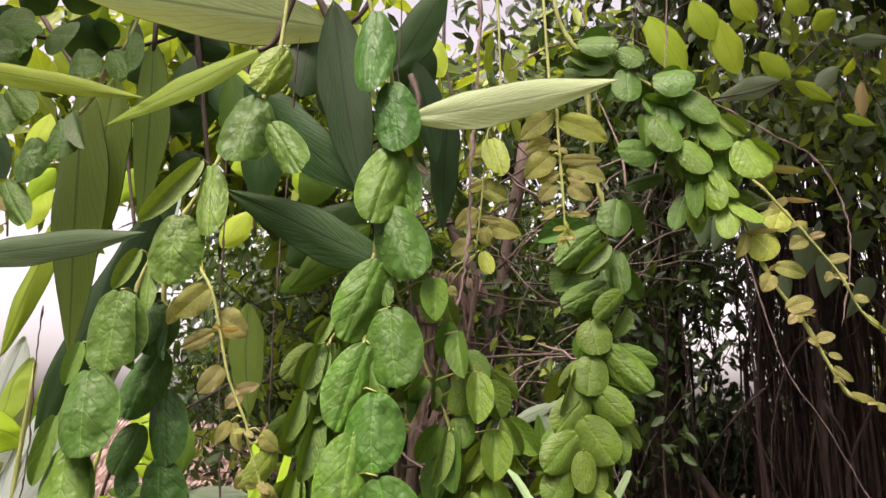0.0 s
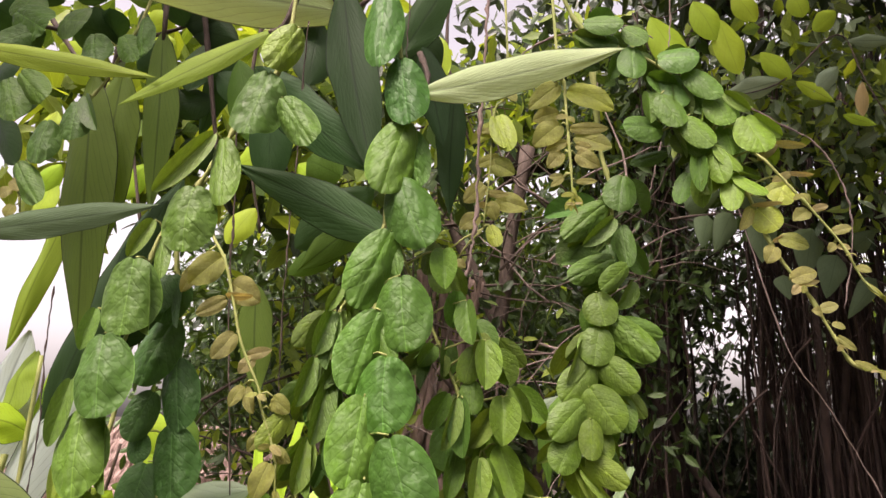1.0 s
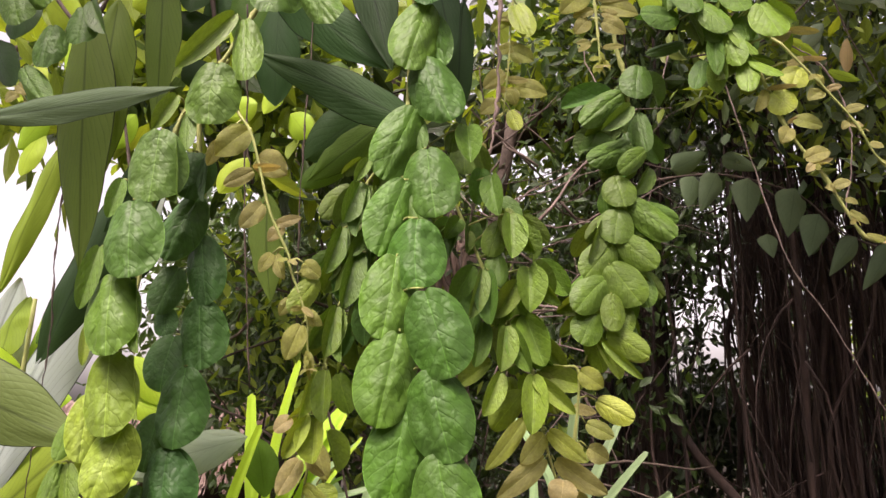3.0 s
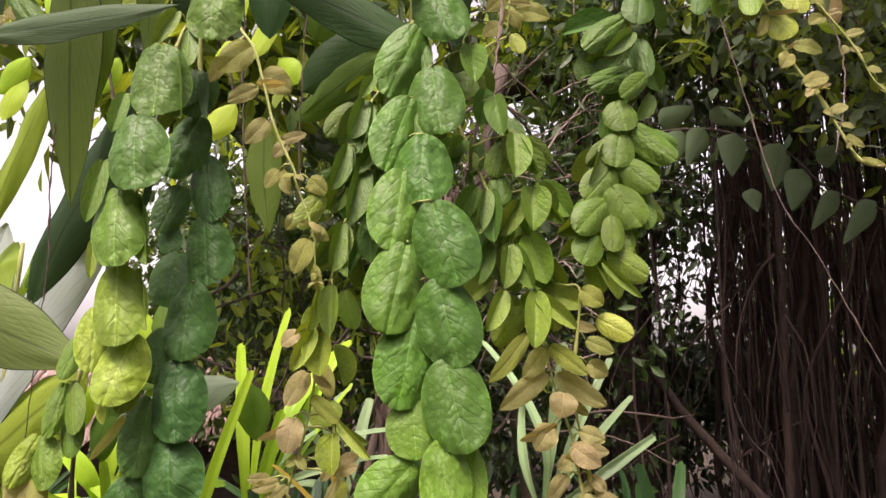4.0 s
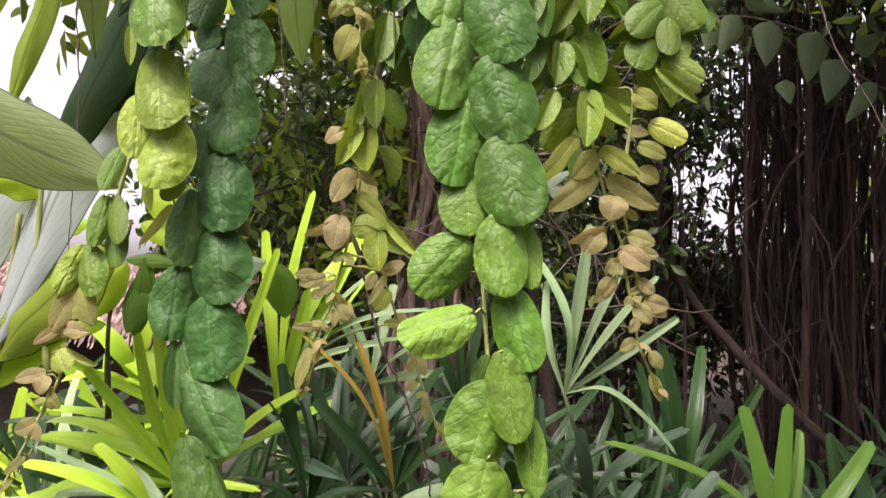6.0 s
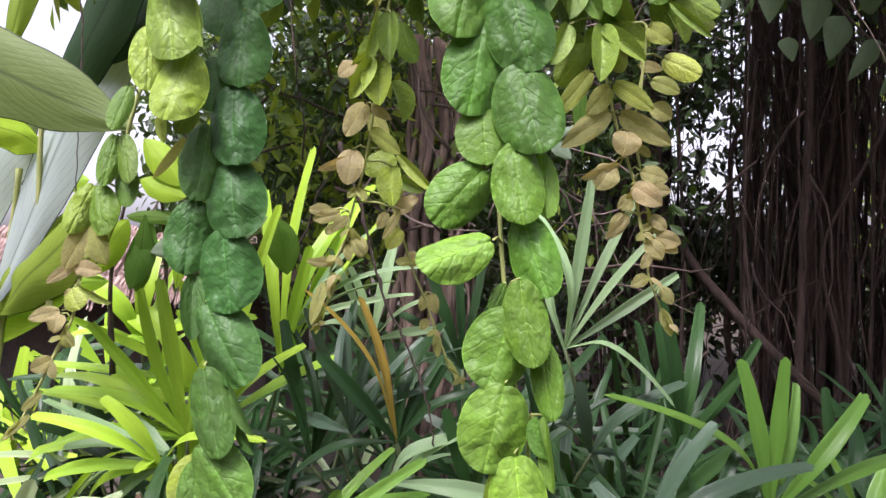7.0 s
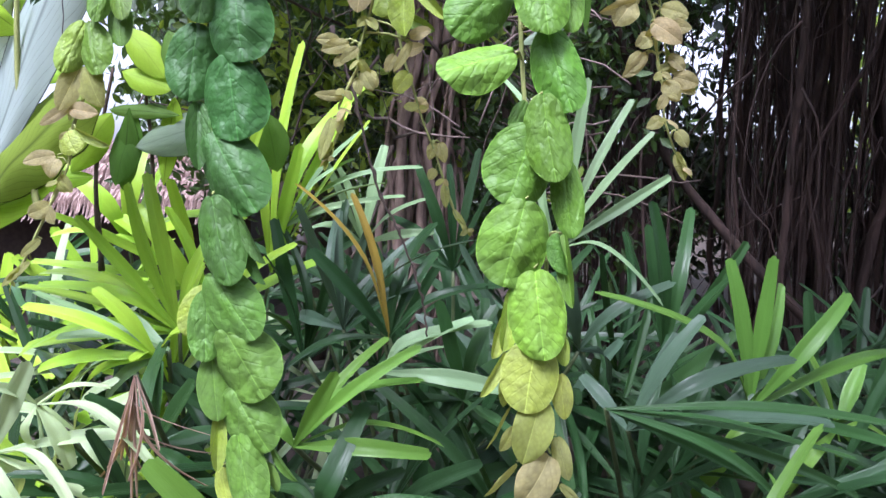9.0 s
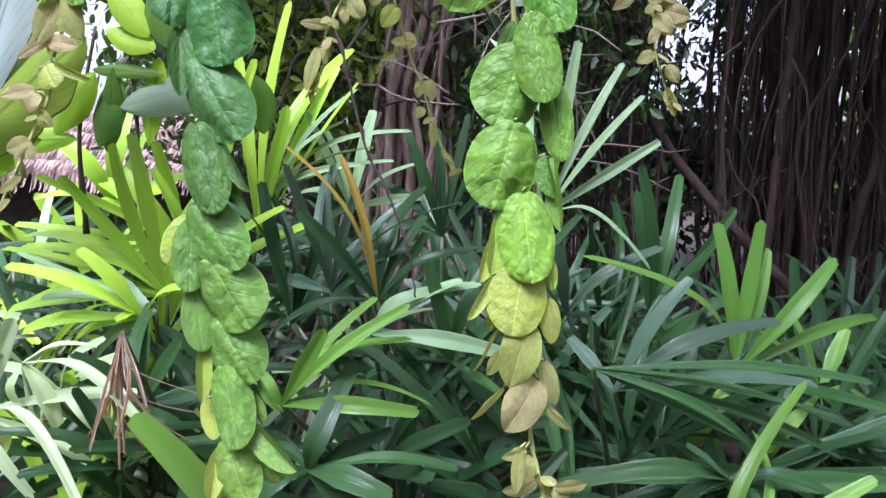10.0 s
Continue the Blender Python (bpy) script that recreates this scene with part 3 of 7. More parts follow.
def fan(palm, centre, tips, colour, slim=1.0):
    """One frond: a stalk rising from the clump to the centre, and blades from there to the tips."""
    rng = PALM_RNG
    width = {LIMEG: 0.048, FERN: 0.042, AUTUMN: 0.026, PALEP: 0.034, STRAW: 0.0065}.get(colour, 0.034) * slim
    c = Vector(centre) - palm.location
    foot = Vector((c.x * 0.35 + rng.uniform(-0.08, 0.08), c.y * 0.35 + 0.1, 0))
    line = spline([foot, foot * 0.55 + c * 0.45 + Vector((0, 0.05, 0.08)), c], 6)
    verts, faces = tube(line, [0.008 - 0.003 * i / len(line) for i in range(len(line))], 6)
    stalk = mesh_object("frond", verts, faces, M_STALK, palm)
    for tip in tips:
        t = Vector(tip) - palm.location
        d = t - c
        facing = Vector((rng.uniform(-0.5, 0.5), -0.6, 0.95 + rng.uniform(-0.3, 0.5)))
        tint = rng.uniform(0.75, 1.25)
        leaf_object("blade", rng.choice(BLADES), stalk, c, d, facing, rng.uniform(-30, 30), d.length,
                    width * rng.uniform(0.75, 1.25), 0.035 * rng.uniform(0.7, 1.3), [k * tint for k in colour])


def random_fan(palm, centre, reach, colour, rng, count=9):
    """A frond with its blades spread like an open hand, arching outwards."""
    c = Vector(centre)
    lean = Vector((rng.uniform(-0.7, 0.7), rng.uniform(-0.9, 0.3), rng.uniform(0.1, 0.9))).normalized()
    side = lean.cross(Vector((0, -0.6, 1))).normalized()
    tips = []
    for k in range(count):
        a = radians(-105 + 210 * k / (count - 1) + rng.uniform(-8, 8))
        d = lean * math.cos(a) + side * math.sin(a) + Vector((0, -0.15, rng.uniform(-0.1, 0.15)))
        tips.append(tuple(c + d.normalized() * reach * rng.uniform(0.8, 1.1)))
    fan(palm, centre, tips, colour, 1.0)


# ---- foliage of trees and shrubs ----
def foliage(name, material, parent, blobs, count, size, seed, hang=0.4):
    """Many small folded leaves gathered in clumps. blobs: centre x, y, z, radii x, y, z, weight."""
    rng = np.random.default_rng(seed)
    weight = np.array([b[6] for b in blobs], float)
    pick = rng.choice(len(blobs), count, p=weight / weight.sum())
    centre = np.array([b[:3] for b in blobs])[pick]
    radius = np.array([b[3:6] for b in blobs])[pick]
    d = rng.normal(size=(count, 3))
    d /= np.linalg.norm(d, axis=1)[:, None]
    p = centre + d * radius * rng.random((count, 1)) ** 0.45
    # gather towards twigs
    seeds = p[rng.integers(0, count, max(1, count // 14))]
    group = rng.integers(0, len(seeds), count)
    p = np.where(rng.random((count, 1)) < 0.75, seeds[group] + rng.normal(size=(count, 3)) * size * 1.1, p)
    y = rng.normal(size=(count, 3))
    y[:, 2] -= hang * 2
    y /= np.linalg.norm(y, axis=1)[:, None]
    z = rng.normal(size=(count, 3)) + (0, -0.4, 0.8)
    x = np.cross(y, z)
    x /= np.linalg.norm(x, axis=1)[:, None]
    z = np.cross(x, y)
    L = (size * rng.uniform(0.6, 1.3, count))[:, None]
    W = L * rng.uniform(0.32, 0.5, (count, 1))
    v = np.stack([p, p + y * L * 0.4 + x * W * 0.5 + z * L * 0.06, p + y * L * 0.75 + x * W * 0.36 + z * L * 0.03, p + y * L,
                  p + y * L * 0.75 - x * W * 0.36 + z * L * 0.03, p + y * L * 0.4 - x * W * 0.5 + z * L * 0.06,
                  p + y * L * 0.45], axis=1)
    base = (np.arange(count) * 7)[:, None]
    faces = np.concatenate([base + np.array([[0, 1, 2, 6]]), base + np.array([[6, 2, 3, 4]]), base + np.array([[0, 6, 4, 5]])])
    me = bpy.data.meshes.new(name)
    me.from_pydata(v.reshape(-1, 3).tolist(), [], faces.tolist())
    me.materials.append(material)
    layer = me.uv_layers.new(name="UVMap")
    one = np.array([(0.5, 0), (1, 0.4), (0.86, 0.75), (0.5, 1), (0.14, 0.75), (0, 0.4), (0.5, 0.45)], dtype=np.float32)
    loops = np.empty(len(me.loops), dtype=np.int32)
    me.loops.foreach_get("vertex_index", loops)
    layer.data.foreach_set("uv", one[loops % 7].ravel())
    ob = new(name, me)
    ob.parent = parent
    tagged(ob, kind="stuff")
    return ob


def twigs(name, material, parent, blob, count, length, radius, seed, down=0.0):
    """A tangle of thin bare twigs in a box-shaped space: centre and half sizes."""
    rng = random.Random(seed)
    verts, faces = [], []
    for _ in range(count):
        p = Vector([blob[i] + blob[3 + i] * rng.uniform(-1, 1) for i in range(3)])
        d = Vector((rng.uniform(-1, 1), rng.uniform(-0.6, 0.6), rng.uniform(-0.7, 1) - down * 2)).normalized()
        line = []
        for k in range(7):
            line.append(p.copy())
            d = (d + 0.35 * Vector((rng.uniform(-1, 1), rng.uniform(-1, 1), rng.uniform(-1, 1) - down * 0.6))).normalized()
            p = p + d * length * rng.uniform(0.1, 0.2)
        r = radius * rng.uniform(0.4, 1.3)
        v, f = tube(line, [r * (1.15 - 0.13 * k) for k in range(7)], 5)
        o = len(verts)
        verts += v
        faces += [tuple(i + o for i in q) for q in f]
    ob = mesh_object(name, verts, faces, material, parent)
    tagged(ob, kind="stuff")
    return ob


def root_curtain(name, material, parent, area, count, seed):
    """Fine hanging roots side by side, joined: area is x0, x1, y0, y1."""
    rng = random.Random(seed)
    verts, faces = [], []
    for _ in range(count):
        x, y = rng.uniform(area[0], area[1]), rng.uniform(area[2], area[3])
        if 1.45 < x * 5 / y < 2.02 and rng.random() < 0.93:
            continue
        sway = rng.choice((0.02, 0.06, 0.15))
        top, foot = rng.uniform(3.0, 3.9), rng.choice((-0.05, -0.05, 0.6, 1.2))
        line = spline([(x + rng.uniform(-1, 1) * sway, y, top + (foot - top) * k / 5) for k in range(6)], 3)
        r = rng.choice((0.002, 0.003, 0.004, 0.006, 0.009))
        v, f = tube(line, [r] * len(line), 5, 0.3, rng)
        o = len(verts)
        verts += v
        faces += [tuple(i + o for i in q) for q in f]
    tagged(mesh_object(name, verts, faces, material, parent), kind="stuff")


def trunk_line(name, material, parent, points, r0, r1, seed):
    rng = random.Random(seed)
    line = spline(points, 8)
    n = len(line)
    line = [p + Vector((rng.uniform(-1, 1), rng.uniform(-1, 1), 0)) * (r0 * 0.2 + 0.002) for p in line]
    v, f = tube(line, [r0 + (r1 - r0) * i / n for i in range(n)], 10, 0.22, rng)
    return mesh_object(name, v, f, material, parent)


# ---- ground ----
def ground_height(x, y):
    near = max(0.0, 1 - math.hypot(x, y - 3) / 30)
    return near * (0.05 * noise.noise(Vector((x * 0.9, y * 0.9, 0))) + 0.02 * noise.noise(Vector((x * 4, y * 4, 5))))


edges = sorted({round(s * 12.0 * (k / 40) ** 1.0, 3) for k in range(41) for s in (-1, 1)} | {s * v for v in (18, 40, 120, 400) for s in (-1, 1)})
verts = [(x, y, ground_height(x, y)) for y in edges for x in edges]
n = len(edges)
faces = [(j * n + i, j * n + i + 1, (j + 1) * n + i + 1, (j + 1) * n + i) for j in range(n - 1) for i in range(n - 1)]
ground = mesh_object("ground", verts, faces, M_SOIL)
tagged(ground, "dark damp garden soil under the palms", "ground", kind="structure")

# ---- hanging vine strands ----
s = Strand([(-0.060, 0.619, 2.051), (-0.047, 0.619, 1.992), (-0.033, 0.619, 1.941), (-0.040, 0.619, 1.862), (-0.044, 0.607, 1.757), (-0.045, 0.602, 1.714), (-0.048, 0.583, 1.671), (-0.049, 0.541, 1.565), (-0.040, 0.534, 1.501), (-0.028, 0.530, 1.450), (-0.026, 0.523, 1.393), (-0.028, 0.523, 1.392), (-0.024, 0.509, 1.300), (-0.017, 0.498, 1.224), (-0.010, 0.493, 1.191), (-0.008, 0.492, 1.183), (-0.010, 0.473, 1.034), (-0.004, 0.468, 0.994), (-0.000, 0.466, 0.976)],
           LABELS["mainB"])
s.leaf(-0.049, 2.005, -1, 0.095, 0.041, 10, 0.002, 0.1)
s.leaf(-0.031, 1.926, 8, 0.076, 0.043, 8, -0.003, 0.0)
s.leaf(-0.011, 1.914, -1, 0.050, 0.020, 15, 0.014, 0.2)
s.leaf(-0.023, 1.859, -14, 0.083, 0.044, -20, -0.003, 0.6)
s.leaf(-0.021, 1.854, 9, 0.062, 0.029, 15, 0.012, 0.4)
s.leaf(-0.029, 1.797, 22, 0.074, 0.048, 5, -0.005, 0.2)
s.leaf(-0.035, 1.746, -21, 0.078, 0.039, -25, 0.000, 0.5)
s.leaf(-0.039, 1.745, 15, 0.041, 0.018, 15, 0.013, 0.4)
s.leaf(-0.024, 1.702, 7, 0.069, 0.050, 4, -0.004, 0.2)
s.leaf(-0.041, 1.669, -17, 0.074, 0.038, -25, 0.003, 0.5)
s.leaf(-0.041, 1.656, 27, 0.033, 0.016, 10, 0.014, 0.5)
s.leaf(-0.031, 1.629, 1, 0.062, 0.049, 2, -0.004, 0.2)
s.leaf(-0.047, 1.597, -7, 0.071, 0.043, -15, 0.004, 0.5)
s.leaf(-0.024, 1.566, 17, 0.070, 0.050, 5, -0.004, 0.2)
s.leaf(-0.043, 1.533, -11, 0.072, 0.045, -15, 0.004, 0.5)
s.leaf(-0.020, 1.505, 14, 0.068, 0.049, 5, -0.003, 0.2)
s.leaf(-0.038, 1.475, -9, 0.067, 0.044, -15, 0.005, 0.5)
s.leaf(-0.014, 1.445, 13, 0.068, 0.049, 5, -0.004, 0.2)
s.leaf(-0.038, 1.417, 4, 0.044, 0.040, -8, 0.010, 0.7)
s.leaf(-0.017, 1.388, 5, 0.059, 0.036, 2, -0.005, 0.8)
s.leaf(0.003, 1.382, 5, 0.047, 0.019, 15, 0.013, 1.1)
s.leaf(-0.037, 1.371, -44, 0.053, 0.039, -12, 0.010, 0.7)
s.leaf(-0.034, 1.320, -73, 0.053, 0.033, 18, -0.010, 1.2)
s.leaf(-0.011, 1.338, 16, 0.060, 0.033, 8, 0.004, 0.7)
s.leaf(-0.014, 1.293, 8, 0.058, 0.031, 5, -0.004, 0.8)
s.leaf(-0.019, 1.273, -19, 0.055, 0.046, -10, 0.003, 0.8)
s.leaf(-0.023, 1.290, -26, 0.023, 0.011, -20, 0.015, 0.8)
s.leaf(0.001, 1.252, 6, 0.054, 0.021, 15, 0.012, 0.8)
s.leaf(-0.025, 1.224, -15, 0.057, 0.046, 0, -0.005, 0.9)
s.leaf(-0.004, 1.203, 14, 0.028, 0.009, 50, 0.002, 0.6)
s.leaf(0.002, 1.201, 5, 0.048, 0.009, 40, 0.010, 0.9)
s.leaf(-0.019, 1.179, 6, 0.057, 0.038, 0, -0.006, 1.4)
s.leaf(-0.033, 1.166, -8, 0.041, 0.014, -15, 0.006, 1.6)
s.leaf(-0.039, 1.146, -14, 0.027, 0.010, -20, 0.011, 1.8)
s.leaf(-0.017, 1.134, -10, 0.047, 0.038, -3, -0.002, 1.8)
s.leaf(-0.001, 1.138, 8, 0.023, 0.009, 20, 0.010, 1.7)
s.leaf(-0.037, 1.125, -32, 0.033, 0.008, -30, 0.004, 1.8)
s.leaf(-0.036, 1.107, -4, 0.021, 0.010, -10, 0.012, 2.0)
s.leaf(-0.001, 1.110, 6, 0.032, 0.016, 12, 0.008, 2.0)
s.leaf(-0.014, 1.095, -15, 0.047, 0.031, -5, 0.001, 2.1)
s.leaf(-0.033, 1.092, -29, 0.036, 0.003, -60, 0.004, 2.2)
s.leaf(-0.030, 1.075, -32, 0.020, 0.011, -10, 0.010, 2.2)
s.leaf(-0.002, 1.068, 15, 0.032, 0.014, 12, 0.006, 2.4)
s.leaf(-0.029, 1.051, -46, 0.032, 0.006, -40, 0.004, 2.3)
s.leaf(-0.007, 1.057, -31, 0.043, 0.031, -5, 0.001, 2.8)
s.leaf(0.000, 1.038, 46, 0.023, 0.007, 30, 0.004, 2.4)
s.leaf(-0.014, 1.012, -72, 0.018, 0.009, -20, 0.000, 2.4)
s.leaf(-0.019, 1.011, -5, 0.028, 0.010, 10, -0.003, 2.3)
s.leaf(-0.015, 1.007, 16, 0.021, 0.015, 0, 0.004, 2.5)
s.leaf(0.006, 0.987, 102, 0.024, 0.011, 20, 0.000, 2.6)
s.leaf(0.006, 0.986, 54, 0.013, 0.015, 0, 0.004, 2.6)
s.leaf(-0.007, 0.990, -74, 0.027, 0.013, -20, 0.002, 2.6)
s.buds(0.96, 1, 2, 0.020)
s = Strand([(-0.146, 0.615, 1.998), (-0.151, 0.615, 1.954), (-0.164, 0.615, 1.914), (-0.195, 0.611, 1.865), (-0.207, 0.604, 1.833), (-0.223, 0.597, 1.797), (-0.248, 0.587, 1.748), (-0.254, 0.579, 1.716), (-0.260, 0.565, 1.650), (-0.274, 0.566, 1.609), (-0.280, 0.571, 1.549), (-0.280, 0.573, 1.493), (-0.275, 0.574, 1.452), (-0.276, 0.574, 1.426)],
           LABELS["leftA"])
s.leaf(-0.161, 1.912, -11, 0.075, 0.051, -5, -0.002, 0.2)
s.leaf(-0.145, 1.883, 33, 0.067, 0.033, 10, -0.002, 0.3)
s.leaf(-0.209, 1.845, -34, 0.080, 0.016, -40, 0.002, 0.9)
s.leaf(-0.199, 1.840, 8, 0.076, 0.030, 8, 0.006, 0.6)
s.leaf(-0.217, 1.787, 0, 0.065, 0.049, -4, -0.004, 0.4)
s.leaf(-0.241, 1.739, 7, 0.043, 0.017, 15, 0.012, 0.6)
s.leaf(-0.252, 1.755, -21, 0.041, 0.013, -30, 0.006, 0.7)
s.leaf(-0.257, 1.715, 1, 0.069, 0.050, -4, -0.004, 0.2)
s.leaf(-0.249, 1.714, 10, 0.068, 0.021, 20, 0.012, 0.6)
s.leaf(-0.269, 1.647, 9, 0.070, 0.049, 0, -0.004, 0.2)
s.leaf(-0.287, 1.671, -9, 0.037, 0.013, -25, 0.011, 0.6)
s.leaf(-0.281, 1.585, 8, 0.069, 0.044, 0, -0.003, 0.6)
s.leaf(-0.298, 1.610, -5, 0.055, 0.015, -25, 0.009, 0.7)
s.leaf(-0.266, 1.582, 13, 0.065, 0.016, 20, 0.009, 0.8)
s.leaf(-0.279, 1.521, 8, 0.066, 0.043, 0, -0.003, 1.1)
s.leaf(-0.264, 1.520, 14, 0.054, 0.016, 20, 0.009, 1.2)
s.leaf(-0.306, 1.544, 6, 0.033, 0.008, -25, 0.012, 1.4)
s.leaf(-0.296, 1.488, 2, 0.052, 0.027, -20, 0.007, 1.6)
s.leaf(-0.262, 1.466, -15, 0.058, 0.041, -4, -0.004, 1.4)
s.leaf(-0.136, 1.966, -24, 0.057, 0.031, -30, 0.008, 1.1)
s.leaf(-0.287, 1.421, 10, 0.026, 0.009, 0, 0.006, 1.6)
s.leaf(-0.263, 1.426, -29, 0.025, 0.018, 0, 0.010, 1.2)
s.leaf(-0.270, 1.401, -32, 0.043, 0.006, -50, 0.004, 2.3)
s = Strand([(-0.219, 0.605, 1.808), (-0.241, 0.606, 1.770), (-0.242, 0.609, 1.716), (-0.236, 0.614, 1.700), (-0.246, 0.631, 1.642), (-0.236, 0.621, 1.576), (-0.242, 0.609, 1.508), (-0.238, 0.598, 1.444), (-0.240, 0.592, 1.380), (-0.238, 0.586, 1.319), (-0.254, 0.581, 1.268), (-0.254, 0.572, 1.229), (-0.257, 0.569, 1.194), (-0.253, 0.566, 1.163), (-0.255, 0.565, 1.147), (-0.247, 0.563, 1.113), (-0.237, 0.559, 1.062), (-0.235, 0.556, 1.018), (-0.231, 0.553, 0.975), (-0.229, 0.552, 0.920)],
           LABELS["leftC"], False)
s.leaf(-0.232, 1.708, -15, 0.047, 0.035, -8, 0.008, 0.1)
s.leaf(-0.227, 1.706, 3, 0.050, 0.011, 30, 0.004, 0.1)
s.leaf(-0.238, 1.669, -20, 0.066, 0.039, -6, 0.004, 0.1)
s.leaf(-0.235, 1.632, 12, 0.067, 0.036, 4, 0.003, 0.0)
s.leaf(-0.252, 1.602, -19, 0.046, 0.027, -20, 0.004, 0.0)
s.leaf(-0.229, 1.572, 9, 0.064, 0.043, 3, 0.002, 0.1)
s.leaf(-0.262, 1.566, 8, 0.027, 0.022, 0, 0.014, 0.0)
s.leaf(-0.249, 1.540, -5, 0.050, 0.039, -8, 0.010, 0.0)
s.leaf(-0.231, 1.511, -1, 0.067, 0.044, 0, -0.003, 0.0)
s.leaf(-0.252, 1.472, -6, 0.047, 0.031, -15, 0.010, 0.0)
s.leaf(-0.237, 1.446, 7, 0.067, 0.047, 0, -0.003, 0.0)
s.leaf(-0.257, 1.415, -6, 0.063, 0.035, -18, 0.006, 0.2)
s.leaf(-0.237, 1.383, 8, 0.061, 0.049, 0, -0.003, 0.0)
s.leaf(-0.267, 1.353, -4, 0.060, 0.037, -18, 0.007, 0.2)
s.leaf(-0.242, 1.328, 9, 0.065, 0.049, 0, -0.004, 0.1)
s.leaf(-0.267, 1.293, 4, 0.052, 0.017, -22, 0.009, 0.2)
s.leaf(-0.253, 1.271, 32, 0.072, 0.047, 5, -0.003, 0.2)
s.leaf(-0.251, 1.222, 15, 0.068, 0.034, 0, -0.005, 0.4)
s.leaf(-0.235, 1.217, 29, 0.052, 0.009, 50, 0.003, 0.6)
s.leaf(-0.228, 1.192, 23, 0.040, 0.010, 40, 0.008, 0.6)
s.leaf(-0.252, 1.165, 35, 0.060, 0.040, 2, -0.001, 0.8)
s.leaf(-0.258, 1.152, -23, 0.040, 0.025, -15, 0.013, 1.6)
s.leaf(-0.257, 1.150, 1, 0.053, 0.027, -15, 0.006, 1.0)
s.leaf(-0.243, 1.123, 33, 0.061, 0.048, 2, -0.003, 0.9)
s.leaf(-0.254, 1.100, 9, 0.049, 0.024, -18, 0.008, 1.0)
s.leaf(-0.237, 1.078, 32, 0.056, 0.041, 2, -0.001, 1.0)
s.leaf(-0.250, 1.055, 3, 0.043, 0.011, -25, 0.009, 1.5)
s.leaf(-0.232, 1.042, 14, 0.062, 0.031, 2, -0.004, 1.0)
s.leaf(-0.248, 1.012, 14, 0.031, 0.014, -10, 0.011, 1.8)
s.leaf(-0.207, 1.032, 37, 0.033, 0.007, 50, 0.004, 1.0)
s.leaf(-0.212, 1.017, 23, 0.023, 0.010, 30, 0.008, 1.1)
s.leaf(-0.215, 0.999, 47, 0.054, 0.019, 15, 0.004, 1.2)
s.leaf(-0.213, 0.977, 42, 0.036, 0.025, 10, 0.010, 1.3)
s.leaf(-0.230, 0.985, 20, 0.051, 0.034, 0, -0.003, 1.2)
s.leaf(-0.238, 0.975, -7, 0.039, 0.014, -15, 0.008, 1.9)
s.leaf(-0.245, 1.709, -7, 0.041, 0.030, 0, 0.006, 0.1)
s.leaf(-0.232, 0.938, 4, 0.023, 0.022, 0, 0.002, 2.5)
s = Strand([(-0.205, 0.589, 1.764), (-0.196, 0.588, 1.740), (-0.181, 0.587, 1.717), (-0.170, 0.585, 1.681), (-0.159, 0.583, 1.642), (-0.141, 0.582, 1.604), (-0.140, 0.581, 1.595), (-0.131, 0.580, 1.572), (-0.127, 0.580, 1.561), (-0.122, 0.579, 1.545), (-0.122, 0.579, 1.536), (-0.120, 0.577, 1.508)],
           LABELS["youngT"], False)
s.leaf(-0.183, 1.719, -45, 0.039, 0.029, -15, 0.000, 2.2)
s.leaf(-0.211, 1.712, -16, 0.027, 0.013, -30, 0.006, 2.4)
s.leaf(-0.176, 1.696, 58, 0.038, 0.028, 20, 0.008, 2.5)
s.leaf(-0.177, 1.684, 85, 0.030, 0.005, 60, 0.000, 3.0)
s.leaf(-0.177, 1.681, -59, 0.033, 0.016, -20, 0.000, 2.6)
s.leaf(-0.167, 1.651, -37, 0.033, 0.019, -20, 0.002, 2.7)
s.leaf(-0.153, 1.632, 101, 0.026, 0.011, 20, 0.000, 2.9)
s.leaf(-0.148, 1.630, -39, 0.021, 0.013, -20, 0.000, 2.9)
s.leaf(-0.156, 1.606, -26, 0.021, 0.012, -20, 0.000, 2.4)
s.leaf(-0.153, 1.605, 21, 0.026, 0.013, 20, 0.002, 2.4)
s.leaf(-0.128, 1.597, 48, 0.021, 0.017, 20, 0.002, 2.2)
s.leaf(-0.138, 1.567, -28, 0.018, 0.012, -20, 0.002, 2.4)
s.leaf(-0.125, 1.556, 49, 0.020, 0.012, 20, 0.002, 2.4)
s.leaf(-0.127, 1.544, -19, 0.033, 0.021, -15, 0.000, 2.2)
s.leaf(-0.123, 1.556, 27, 0.016, 0.012, 20, 0.000, 2.4)
s.leaf(-0.131, 1.587, 116, 0.017, 0.010, 20, 0.000, 2.3)
s.leaf(-0.116, 1.583, -35, 0.036, 0.019, -20, 0.006, 1.2)
s.leaf(-0.122, 1.522, 15, 0.020, 0.010, 10, 0.000, 2.4)
s.buds(0.5, 1, 6, 0.013)
s = Strand([(-0.042, 0.590, 1.755), (-0.051, 0.592, 1.727), (-0.073, 0.594, 1.712), (-0.060, 0.594, 1.702), (-0.083, 0.597, 1.669), (-0.090, 0.601, 1.611), (-0.100, 0.604, 1.567), (-0.114, 0.608, 1.513), (-0.124, 0.611, 1.445), (-0.133, 0.613, 1.388), (-0.147, 0.615, 1.337), (-0.147, 0.616, 1.328), (-0.163, 0.617, 1.295), (-0.158, 0.617, 1.290), (-0.172, 0.619, 1.252)],
           LABELS["foldH"], False)
s.leaf(-0.076, 1.692, -26, 0.025, 0.013, -20, 0.000, 0.6)
